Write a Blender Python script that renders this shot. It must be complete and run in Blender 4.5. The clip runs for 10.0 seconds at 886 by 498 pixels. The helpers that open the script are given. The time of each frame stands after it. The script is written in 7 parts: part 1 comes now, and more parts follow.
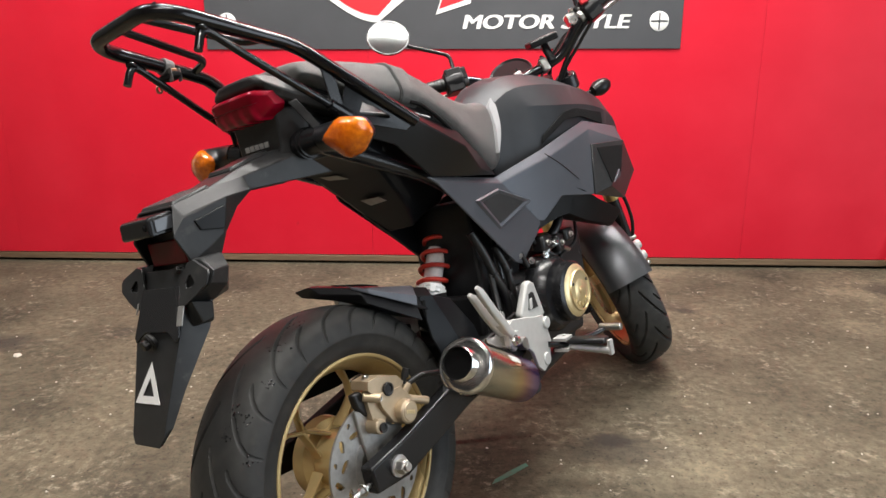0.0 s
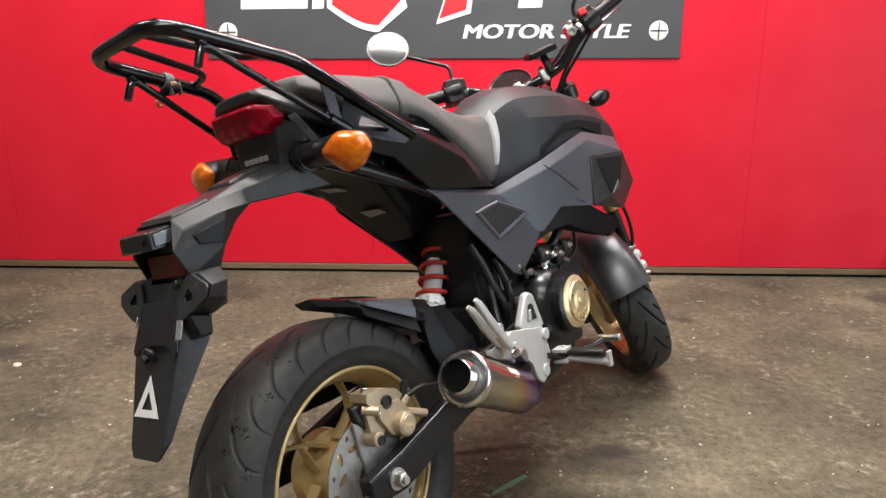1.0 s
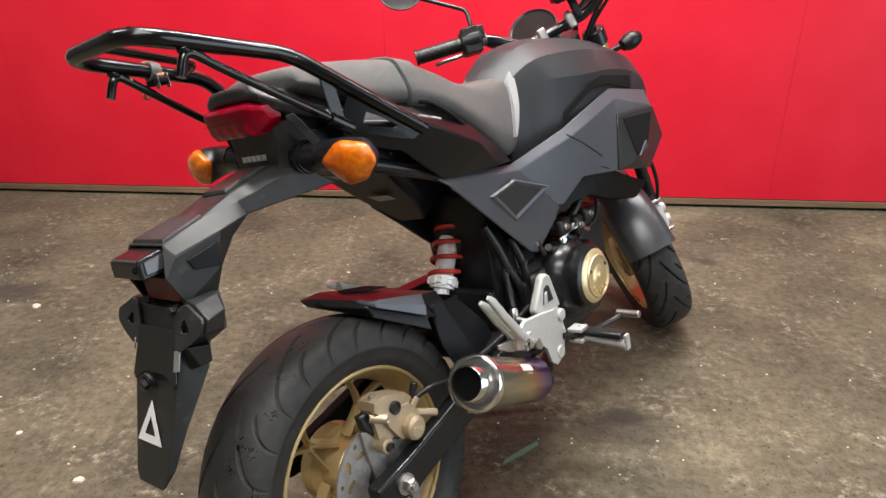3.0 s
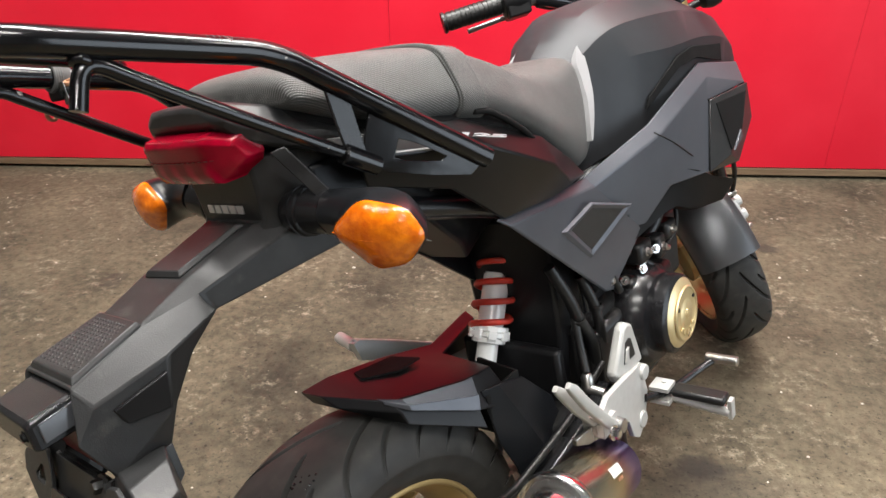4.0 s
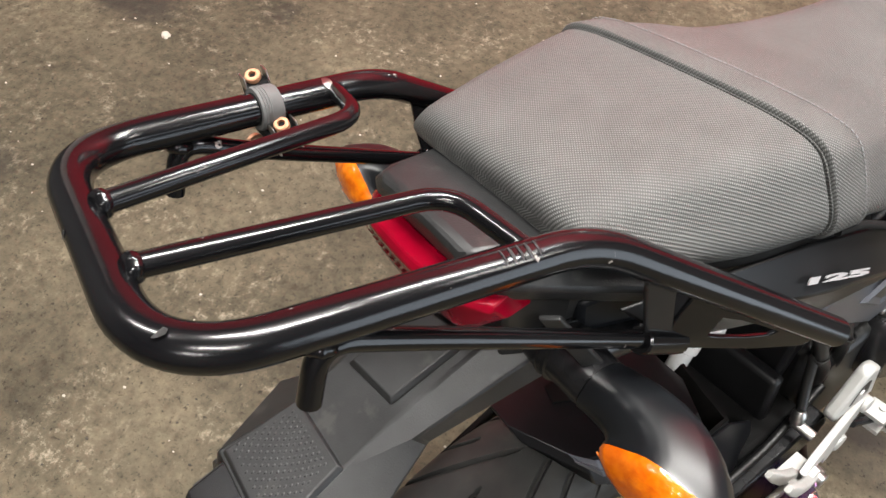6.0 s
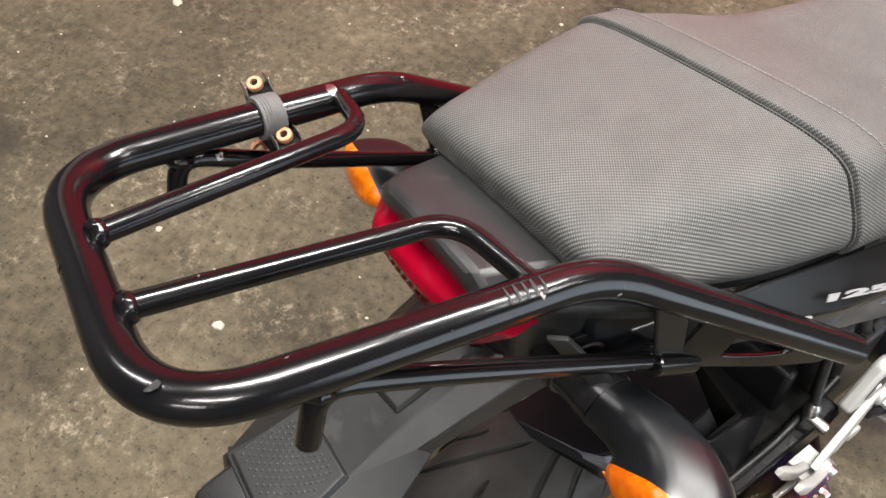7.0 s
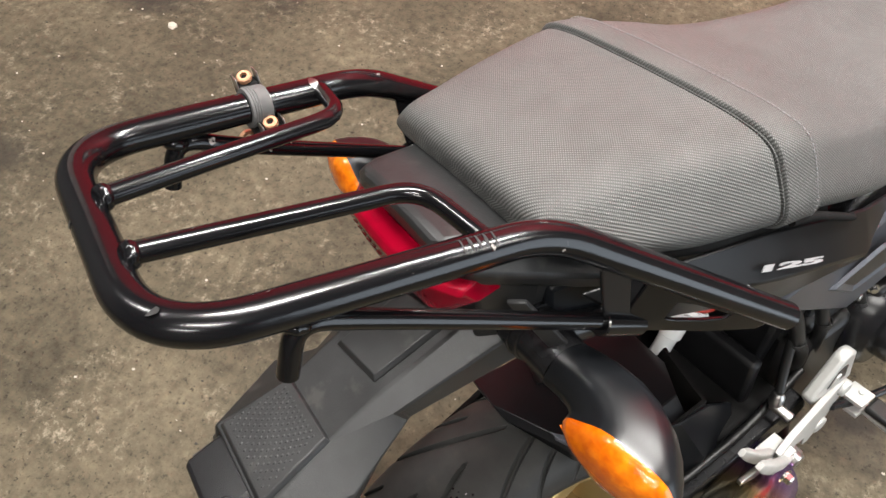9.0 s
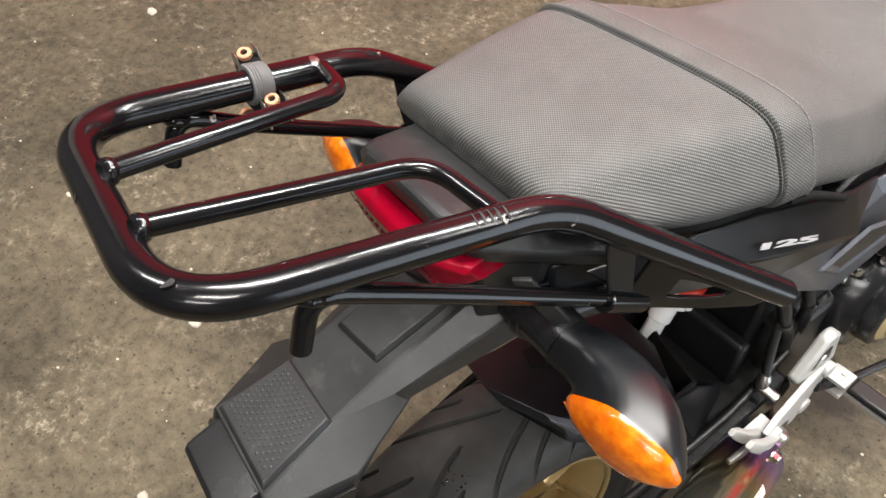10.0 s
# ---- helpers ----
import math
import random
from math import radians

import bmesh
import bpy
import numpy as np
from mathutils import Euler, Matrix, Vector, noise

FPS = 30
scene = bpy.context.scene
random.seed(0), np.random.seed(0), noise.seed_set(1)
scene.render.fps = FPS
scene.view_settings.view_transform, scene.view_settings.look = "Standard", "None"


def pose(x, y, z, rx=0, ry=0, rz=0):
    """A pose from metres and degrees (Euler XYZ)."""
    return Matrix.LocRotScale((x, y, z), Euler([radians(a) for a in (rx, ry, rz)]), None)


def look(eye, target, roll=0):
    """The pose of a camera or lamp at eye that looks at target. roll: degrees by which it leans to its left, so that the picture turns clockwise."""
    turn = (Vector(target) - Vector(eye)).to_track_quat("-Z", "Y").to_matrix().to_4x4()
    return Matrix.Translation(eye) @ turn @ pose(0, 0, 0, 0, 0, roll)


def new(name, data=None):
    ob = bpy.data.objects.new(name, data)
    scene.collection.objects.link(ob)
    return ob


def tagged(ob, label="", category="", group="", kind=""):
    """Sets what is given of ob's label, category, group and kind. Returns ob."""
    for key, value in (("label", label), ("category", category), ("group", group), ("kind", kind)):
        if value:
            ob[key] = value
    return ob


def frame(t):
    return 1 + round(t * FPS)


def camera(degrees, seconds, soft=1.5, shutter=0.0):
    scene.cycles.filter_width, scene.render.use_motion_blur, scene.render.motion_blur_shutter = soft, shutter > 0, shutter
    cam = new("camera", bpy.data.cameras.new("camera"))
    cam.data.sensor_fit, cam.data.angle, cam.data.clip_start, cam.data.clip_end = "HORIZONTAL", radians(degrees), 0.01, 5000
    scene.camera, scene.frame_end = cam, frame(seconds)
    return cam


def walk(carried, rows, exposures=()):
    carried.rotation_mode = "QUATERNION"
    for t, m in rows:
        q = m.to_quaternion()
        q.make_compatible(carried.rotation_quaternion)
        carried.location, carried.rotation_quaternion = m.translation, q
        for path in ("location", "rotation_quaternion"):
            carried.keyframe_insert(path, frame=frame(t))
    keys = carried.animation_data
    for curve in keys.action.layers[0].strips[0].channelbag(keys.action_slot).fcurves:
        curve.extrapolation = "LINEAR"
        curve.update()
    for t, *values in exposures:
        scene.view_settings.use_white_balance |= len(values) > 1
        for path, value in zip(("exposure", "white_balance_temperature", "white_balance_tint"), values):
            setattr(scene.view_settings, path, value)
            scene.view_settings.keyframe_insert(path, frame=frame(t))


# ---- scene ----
cam = camera(67.5, 10.0)
PATH = [
    (0, (-0.667, -0.641, 0.82), (0.891, 0.516, 0.336), 0.0),
    (0.5, (-0.669, -0.643, 0.824), (0.888, 0.519, 0.347), 0.1),
    (1, (-0.665, -0.644, 0.83), (0.895, 0.518, 0.365), 0.0),
    (1.5, (-0.658, -0.639, 0.848), (0.899, 0.515, 0.352), -0.1),
    (2, (-0.635, -0.622, 0.899), (0.907, 0.52, 0.334), 1.0),
    (2.5, (-0.612, -0.617, 0.949), (0.93, 0.493, 0.327), 1.2),
    (2.7, (-0.605, -0.618, 0.967), (0.879, 0.525, 0.267), 0.4),
    (4, (-0.338, -0.312, 0.973), (1.057, 0.783, 0.049), -0.5),
    (4.5, (-0.242, -0.233, 1.027), (0.821, 1.002, -0.133), 1.8),
    (5, (-0.218, -0.126, 1.054), (0.654, 1.006, -0.345), 1.8),
    (5.5, (-0.203, -0.029, 1.097), (0.639, 1.008, -0.392), 2.0),
    (5.7, (-0.195, -0.013, 1.118), (0.585, 0.966, -0.442), 3.4),
    (6.8, (-0.158, 0.028, 1.134), (0.464, 0.858, -0.576), 3.7),
    (7, (-0.159, 0.028, 1.137), (0.455, 0.867, -0.571), 3.1),
    (7.5, (-0.157, 0.013, 1.147), (0.462, 0.862, -0.554), 2.2),
    (8, (-0.163, -0.005, 1.161), (0.469, 0.896, -0.508), 1.3),
    (8.5, (-0.168, -0.02, 1.161), (0.47, 0.89, -0.502), 1.5),
    (9, (-0.175, -0.021, 1.155), (0.493, 0.863, -0.51), 3.5),
    (9.5, (-0.181, -0.022, 1.15), (0.537, 0.819, -0.517), 5.8),
    (10, (-0.192, -0.018, 1.149), (0.517, 0.814, -0.526), 6.1),
]
walk(cam, [(t, look(eye, target, roll)) for t, eye, target, roll in PATH],
     exposures=[(0.0, 0.0), (2.7, 0.02), (4.0, 0.16), (4.5, 0.32), (5.0, 0.22), (5.7, 0.10), (7.0, 0.05), (10.0, 0.06)])

# ---- world and lights ----
world = bpy.data.worlds.new("world")
scene.world = world
world.use_nodes = True
world.node_tree.nodes["Background"].inputs[0].default_value = (0.9, 0.95, 1.0, 1)
world.node_tree.nodes["Background"].inputs[1].default_value = 0.005
scene.view_settings.exposure = 0.0

WALL_O = Vector((1.703, 1.184, 0.0))       # a point at the foot of the red wall
WALL_U = Vector((0.5635, -0.8261, 0.0))    # along the wall
WALL_N = Vector((-0.8261, -0.5635, 0.0))   # out of the wall, into the room
CEIL = 3.1


def on_wall(u, n, z):
    return WALL_O + WALL_U * u + WALL_N * n + Vector((0, 0, z))


ROOM = Matrix(((WALL_U.x, -WALL_N.x, 0, WALL_O.x), (WALL_U.y, -WALL_N.y, 0, WALL_O.y), (0, 0, 1, 0), (0, 0, 0, 1)))
LIGHTS = [(-0.1, -1.48, 105), (0.80, -0.70, 68), (-2.0, -1.9, 50), (2.3, -1.35, 20), (0.3, -3.2, 50), (0.0, -4.8, 40)]   # along the wall, out from it, watts
for u, n, watts in LIGHTS:
    lamp = bpy.data.lights.new("ceiling_lamp", "AREA")
    lamp.shape, lamp.size, lamp.size_y, lamp.energy = "RECTANGLE", 1.22, 0.11, watts
    lamp.color = (1.0, 0.97, 0.93)
    ob = new("ceiling_lamp", lamp)
    ob.matrix_world = ROOM @ pose(u, n, CEIL - 0.09)

# daylight through the open roller door in the east wall
DOOR_V0, DOOR_V1, DOOR_H = -4.3, -1.6, 2.4
lamp = bpy.data.lights.new("door_daylight", "AREA")
lamp.shape, lamp.size, lamp.size_y, lamp.energy = "RECTANGLE", DOOR_H - 0.1, DOOR_V1 - DOOR_V0 - 0.1, 55
lamp.color = (0.80, 0.90, 1.0)
ob = new("door_daylight", lamp)
ob.matrix_world = ROOM @ pose(3.38, (DOOR_V0 + DOOR_V1) / 2, DOOR_H / 2, 0, 90, 0)

# ---- materials ----
MATS = {}


def mat(name, col, rough=0.5, metal=0.0, col2=None, scale=30.0, detail=4.0, bump=0.0, bump_scale=None, rough_var=0.0, spec=0.5, coat=0.0, stretch=None):
    """A procedural surface: base colour mixed with col2 by noise at two sizes, roughness variation and fine relief."""
    m = bpy.data.materials.new(name)
    m.use_nodes = True
    nt = m.node_tree
    b = nt.nodes["Principled BSDF"]
    b.inputs["Metallic"].default_value = metal
    b.inputs["Specular IOR Level"].default_value = spec
    b.inputs["Coat Weight"].default_value = coat
    b.inputs["Coat Roughness"].default_value = 0.06
    tc = nt.nodes.new("ShaderNodeTexCoord")
    src = tc.outputs["Object"]
    if stretch:
        mp = nt.nodes.new("ShaderNodeMapping")
        mp.inputs["Scale"].default_value = stretch
        nt.links.new(src, mp.inputs["Vector"])
        src = mp.outputs["Vector"]
    n1 = nt.nodes.new("ShaderNodeTexNoise")
    n1.inputs["Scale"].default_value, n1.inputs["Detail"].default_value = scale, detail
    n2 = nt.nodes.new("ShaderNodeTexNoise")
    n2.inputs["Scale"].default_value, n2.inputs["Detail"].default_value = scale / 7, 2
    nt.links.new(src, n1.inputs["Vector"])
    nt.links.new(src, n2.inputs["Vector"])
    mul = nt.nodes.new("ShaderNodeMath")
    mul.operation = "MULTIPLY"
    nt.links.new(n1.outputs["Fac"], mul.inputs[0])
    nt.links.new(n2.outputs["Fac"], mul.inputs[1])
    ramp = nt.nodes.new("ShaderNodeValToRGB")
    ramp.color_ramp.elements[0].position, ramp.color_ramp.elements[1].position = 0.12, 0.42
    ramp.color_ramp.elements[0].color = (*col, 1)
    ramp.color_ramp.elements[1].color = (*(col2 or [min(1, c * 1.12) for c in col]), 1)
    nt.links.new(mul.outputs[0], ramp.inputs["Fac"])
    nt.links.new(ramp.outputs["Color"], b.inputs["Base Color"])
    mr = nt.nodes.new("ShaderNodeMapRange")
    mr.inputs["To Min"].default_value, mr.inputs["To Max"].default_value = max(0.02, rough - rough_var), min(1, rough + rough_var)
    nt.links.new(n2.outputs["Fac"], mr.inputs["Value"])
    nt.links.new(mr.outputs[0], b.inputs["Roughness"])
    if bump:
        n3 = nt.nodes.new("ShaderNodeTexNoise")
        n3.inputs["Scale"].default_value, n3.inputs["Detail"].default_value = bump_scale or scale * 6, 3
        nt.links.new(src, n3.inputs["Vector"])
        bp = nt.nodes.new("ShaderNodeBump")
        bp.inputs["Strength"].default_value, bp.inputs["Distance"].default_value = bump, 0.002
        nt.links.new(n3.outputs["Fac"], bp.inputs["Height"])
        nt.links.new(bp.outputs[0], b.inputs["Normal"])
    MATS[name] = m
    return m


M_PLASTIC = mat("matte_black_plastic", (0.0165, 0.0170, 0.0175), 0.40, col2=(0.025, 0.0255, 0.026), scale=60, bump=0.12, bump_scale=900, rough_var=0.06, spec=0.44)
M_PLASTIC2 = mat("fine_black_plastic", (0.008, 0.008, 0.0088), 0.34, col2=(0.012, 0.012, 0.013), scale=50, bump=0.04, bump_scale=700, rough_var=0.06, spec=0.3)
M_COVERBLACK = mat("smooth_black_cover", (0.0050, 0.0052, 0.0058), 0.33, col2=(0.0085, 0.0085, 0.009), scale=40, bump=0.03, bump_scale=900, rough_var=0.06, spec=0.36)
M_COWL = mat("smooth_dull_black", (0.011, 0.0112, 0.012), 0.46, col2=(0.015, 0.0152, 0.016), scale=25, rough_var=0.04, spec=0.35)
M_GUARD = mat("metallic_graphite_paint", (0.20, 0.206, 0.218), 0.36, 0.7, col2=(0.215, 0.221, 0.233), scale=30, rough_var=0.03)
M_GLASSY = mat("grey_gloss", (0.055, 0.058, 0.064), 0.12, col2=(0.065, 0.068, 0.075), scale=30, rough_var=0.03, coat=0.5)
M_TRAY = mat("tray_black", (0.0062, 0.0070, 0.0086), 0.36, col2=(0.0090, 0.0100, 0.0118), scale=35, rough_var=0.08, spec=0.16)
M_MATTE = mat("dull_black_plastic", (0.006, 0.006, 0.006), 0.8, col2=(0.010, 0.010, 0.010), scale=60, bump=0.2, bump_scale=900, spec=0.15)
# near-black that puts the bore's shade into its colour
M_BORE = mat("bore_black", (0.0015, 0.0015, 0.0015), 0.9, scale=80, spec=0.1)
M_DARK = mat("dark_metal", (0.006, 0.006, 0.007), 0.42, col2=(0.013, 0.012, 0.011), scale=80, rough_var=0.12)
M_GLOSS = mat("gloss_black_paint", (0.004, 0.004, 0.005), 0.14, col2=(0.008, 0.008, 0.009), scale=40, rough_var=0.04, coat=0.6)
M_SHELL = mat("smooth_dark_shell", (0.006, 0.0066, 0.0076), 0.30, col2=(0.009, 0.010, 0.012), scale=40, rough_var=0.04, spec=0.45)
M_SEMI = mat("semi_gloss_plastic", (0.009, 0.009, 0.010), 0.26, col2=(0.014, 0.014, 0.015), scale=40, rough_var=0.05, spec=0.4)
M_HUGGER = mat("hugger_black", (0.009, 0.009, 0.010), 0.30, col2=(0.013, 0.013, 0.014), scale=40, rough_var=0.05, spec=0.2)
M_SATIN = mat("satin_black_paint", (0.010, 0.010, 0.011), 0.26, col2=(0.016, 0.016, 0.017), scale=40, rough_var=0.05)
M_GREY = mat("satin_graphite_paint", (0.085, 0.091, 0.106), 0.36, 0.35, col2=(0.098, 0.104, 0.120), scale=30, bump=0.02, bump_scale=1500, rough_var=0.04)
M_TANK = mat("matte_black_paint", (0.028, 0.030, 0.033), 0.47, 0.25, col2=(0.035, 0.037, 0.041), scale=30, bump=0.02, bump_scale=1500, rough_var=0.04, spec=0.35)
M_RUBBER = mat("tyre_rubber", (0.029, 0.029, 0.0286), 0.52, col2=(0.052, 0.051, 0.048), scale=45, bump=0.06, bump_scale=500, rough_var=0.1, spec=0.22)
M_BAND = mat("grey_rubber", (0.085, 0.086, 0.086), 0.62, col2=(0.12, 0.12, 0.118), scale=120, bump=0.3, bump_scale=900, rough_var=0.08)
M_HOSE = mat("rubber", (0.009, 0.009, 0.009), 0.42, scale=80, rough_var=0.08)
M_GOLD = mat("gold_paint", (0.47, 0.345, 0.15), 0.29, 0.4, col2=(0.53, 0.40, 0.19), scale=60, rough_var=0.08)
M_GOLD2 = mat("gold_anodised", (0.70, 0.52, 0.20), 0.34, 0.8, col2=(0.76, 0.58, 0.26), scale=60, rough_var=0.06)
M_COVER = mat("pale_gold_cover", (0.74, 0.60, 0.32), 0.32, 0.7, col2=(0.78, 0.65, 0.38), scale=60, rough_var=0.06)
M_BRONZE = mat("caliper_gold", (0.42, 0.33, 0.22), 0.45, 0.6, col2=(0.5, 0.4, 0.28), scale=90, bump=0.1, rough_var=0.1)
M_ALU = mat("cast_aluminium", (0.46, 0.46, 0.44), 0.46, 0.25, col2=(0.54, 0.54, 0.52), scale=70, bump=0.08, rough_var=0.1)
M_STEEL = mat("brushed_steel", (0.50, 0.49, 0.47), 0.3, 1.0, col2=(0.6, 0.59, 0.57), scale=120, rough_var=0.1)
M_DISC = mat("dusty_disc_steel", (0.26, 0.25, 0.235), 0.4, 0.6, col2=(0.40, 0.39, 0.37), scale=90, rough_var=0.1)
M_SHOCK = mat("bright_shock_body", (0.90, 0.90, 0.88), 0.26, 0.1, scale=60, rough_var=0.05)
M_CHROME = mat("chrome", (0.82, 0.82, 0.81), 0.16, 1.0, scale=40, rough_var=0.03)
M_REDSPRING = mat("red_spring_paint", (0.55, 0.035, 0.02), 0.35, col2=(0.62, 0.05, 0.03), scale=60, rough_var=0.08)
M_REDLENS = mat("red_lens", (0.19, 0.0006, 0.010), 0.16, col2=(0.27, 0.0012, 0.015), scale=60, detail=1, bump=0.05, bump_scale=160, spec=0.22)
M_REDDARK = mat("red_reflector", (0.075, 0.003, 0.005), 0.28, col2=(0.10, 0.005, 0.008), scale=160, bump=0.2, bump_scale=600, spec=0.2)
M_AMBER = mat("amber_lens", (0.50, 0.082, 0.001), 0.18, col2=(0.84, 0.22, 0.005), scale=130, detail=2, bump=0.22, bump_scale=300, coat=0.4)
M_TRIM = mat("brushed_trim", (0.22, 0.22, 0.225), 0.7, 0.0, scale=40)
M_SCUFF = mat("grey_scuff", (0.030, 0.030, 0.031), 0.55, col2=(0.085, 0.085, 0.087), scale=300)
M_WHITE = mat("white_sticker", (0.78, 0.78, 0.76), 0.4, scale=40)
M_SILVERTXT = mat("silver_print", (0.58, 0.58, 0.58), 0.35, 0.3, scale=40)
M_COPPER = mat("rusty_bolt", (0.45, 0.22, 0.12), 0.5, 0.5, col2=(0.6, 0.33, 0.2), scale=300, bump=0.2, rough_var=0.1)
M_MIRROR = mat("hazy_mirror_glass", (0.66, 0.69, 0.68), 0.12, 1.0, scale=10)
M_SIGN = mat("sign_board", (0.055, 0.057, 0.062), 0.5, col2=(0.066, 0.068, 0.074), scale=8, rough_var=0.06)
M_SIGNRED = mat("sign_red", (0.62, 0.02, 0.03), 0.45, scale=8)
M_CHIP = mat("pale_stone", (0.46, 0.42, 0.35), 0.8, col2=(0.60, 0.56, 0.48), scale=200, bump=0.3)
M_GRIT = mat("dark_grit", (0.030, 0.025, 0.020), 0.8, col2=(0.07, 0.058, 0.045), scale=200, bump=0.3)
M_WOOD = mat("bare_timber", (0.12, 0.076, 0.042), 0.7, col2=(0.21, 0.14, 0.08), scale=26, bump=0.2, bump_scale=120, stretch=(0.6, 6, 8))
M_WHITEPAINT = mat("white_paint", (0.76, 0.75, 0.70), 0.5, col2=(0.82, 0.81, 0.77), scale=12, bump=0.05)
M_ROOM = mat("plain_wall_paint", (0.10, 0.098, 0.095), 0.8, col2=(0.14, 0.137, 0.132), scale=3, bump=0.1, bump_scale=60)
M_RED = mat("red_wall_paint", (0.58, 0.0085, 0.026), 0.42, col2=(0.66, 0.017, 0.038), scale=5, bump=0.06, bump_scale=60, rough_var=0.08, spec=0.25)


mat("lime_green_cord", (0.42, 0.62, 0.05), 0.5, scale=40)
mat("green_chalk", (0.08, 0.24, 0.17), 0.8, col2=(0.13, 0.16, 0.12), scale=90)


def smudged(m, tone, size, cover, amount):
    """Faint grime marks over a painted surface."""
    nt = m.node_tree
    b = nt.nodes["Principled BSDF"]
    tc = nt.nodes.new("ShaderNodeTexCoord")
    n1 = nt.nodes.new("ShaderNodeTexNoise")
    n1.inputs["Scale"].default_value, n1.inputs["Detail"].default_value, n1.inputs["Roughness"].default_value = size, 4, 0.6
    nt.links.new(tc.outputs["Object"], n1.inputs["Vector"])
    r = nt.nodes.new("ShaderNodeMapRange")
    r.inputs["From Min"].default_value, r.inputs["From Max"].default_value, r.inputs["To Max"].default_value = cover, cover + 0.10, amount
    nt.links.new(n1.outputs["Fac"], r.inputs["Value"])
    old = b.inputs["Base Color"].links[0].from_socket
    mx = nt.nodes.new("ShaderNodeMix")
    mx.data_type = "RGBA"
    mx.inputs["B"].default_value = (*tone, 1)
    nt.links.new(r.outputs[0], mx.inputs["Factor"])
    nt.links.new(old, mx.inputs["A"])
    nt.links.new(mx.outputs["Result"], b.inputs["Base Color"])


smudged(M_RED, (0.20, 0.02, 0.022), 9, 0.70, 0.55)
smudged(M_PLASTIC, (0.075, 0.072, 0.066), 38, 0.60, 0.35)
smudged(M_RUBBER, (0.075, 0.068, 0.058), 30, 0.60, 0.30)


def lamp_cells(m, low, high, pitch):
    """Lamp cells behind the lower half of a lens: brighter columns between darker ribs."""
    nt = m.node_tree
    b = nt.nodes["Principled BSDF"]
    tc = nt.nodes.new("ShaderNodeTexCoord")
    sep = nt.nodes.new("ShaderNodeSeparateXYZ")
    nt.links.new(tc.outputs["Object"], sep.inputs[0])
    band = nt.nodes.new("ShaderNodeMapRange")
    band.inputs["From Min"].default_value, band.inputs["From Max"].default_value = high, low
    nt.links.new(sep.outputs["Z"], band.inputs["Value"])
    wave = nt.nodes.new("ShaderNodeMath")
    wave.operation = "SINE"
    turn = nt.nodes.new("ShaderNodeMath")
    turn.operation, turn.inputs[1].default_value = "MULTIPLY", 2 * math.pi / pitch
    nt.links.new(sep.outputs["Y"], turn.inputs[0])
    nt.links.new(turn.outputs[0], wave.inputs[0])
    col = nt.nodes.new("ShaderNodeMapRange")
    col.inputs["From Min"].default_value, col.inputs["From Max"].default_value = -0.4, 0.9
    nt.links.new(wave.outputs[0], col.inputs["Value"])
    fac = nt.nodes.new("ShaderNodeMath")
    fac.operation = "MULTIPLY"
    nt.links.new(band.outputs[0], fac.inputs[0])
    nt.links.new(col.outputs[0], fac.inputs[1])
    old = b.inputs["Base Color"].links[0].from_socket
    mx = nt.nodes.new("ShaderNodeMix")
    mx.data_type = "RGBA"
    mx.inputs["B"].default_value = (0.62, 0.004, 0.045, 1)
    nt.links.new(fac.outputs[0], mx.inputs["Factor"])
    nt.links.new(old, mx.inputs["A"])
    nt.links.new(mx.outputs["Result"], b.inputs["Base Color"])


lamp_cells(M_REDLENS, 0.783, 0.804, 0.0236)


def chipped(name, base, under, size, cover):
    """Gloss paint with sparse small chips and scuffs down to bare metal."""
    m = mat(name, base, 0.17, col2=[c * 1.6 for c in base], scale=25, rough_var=0.12, bump=0.05, bump_scale=90, spec=0.55)
    nt = m.node_tree
    b = nt.nodes["Principled BSDF"]
    tc = nt.nodes.new("ShaderNodeTexCoord")
    n1 = nt.nodes.new("ShaderNodeTexNoise")
    n1.inputs["Scale"].default_value, n1.inputs["Detail"].default_value, n1.inputs["Roughness"].default_value = size, 5, 0.7
    nt.links.new(tc.outputs["Object"], n1.inputs["Vector"])
    r = nt.nodes.new("ShaderNodeMapRange")
    r.inputs["From Min"].default_value, r.inputs["From Max"].default_value = cover, cover + 0.03
    nt.links.new(n1.outputs["Fac"], r.inputs["Value"])
    old = b.inputs["Base Color"].links[0].from_socket
    mx = nt.nodes.new("ShaderNodeMix")
    mx.data_type = "RGBA"
    mx.inputs["B"].default_value = (*under, 1)
    nt.links.new(r.outputs[0], mx.inputs["Factor"])
    nt.links.new(old, mx.inputs["A"])
    nt.links.new(mx.outputs["Result"], b.inputs["Base Color"])
    return m


M_RACK = chipped("chipped_gloss_black", (0.003, 0.003, 0.0035), (0.30, 0.27, 0.25), 55, 0.69)

# ---- mesh helpers ----
def part(name, bm, material, parent=None, label="", smooth=40, bevel=0.0, segs=2):
    """One mesh object from a bmesh, under a thing or a part."""
    bmesh.ops.recalc_face_normals(bm, faces=bm.faces)
    me = bpy.data.meshes.new(name)
    bm.to_mesh(me)
    bm.free()
    me.materials.append(material)
    if smooth:
        me.polygons.foreach_set("use_smooth", [True] * len(me.polygons))
        me.set_sharp_from_angle(angle=radians(smooth))
    ob = new(name, me)
    if parent:
        ob.parent = parent
    if bevel:
        md = ob.modifiers.new("bevel", "BEVEL")
        md.width, md.segments, md.limit_method, md.angle_limit = bevel, segs, "ANGLE", radians(32)
        md.harden_normals = False
    return tagged(ob, label) if label else ob


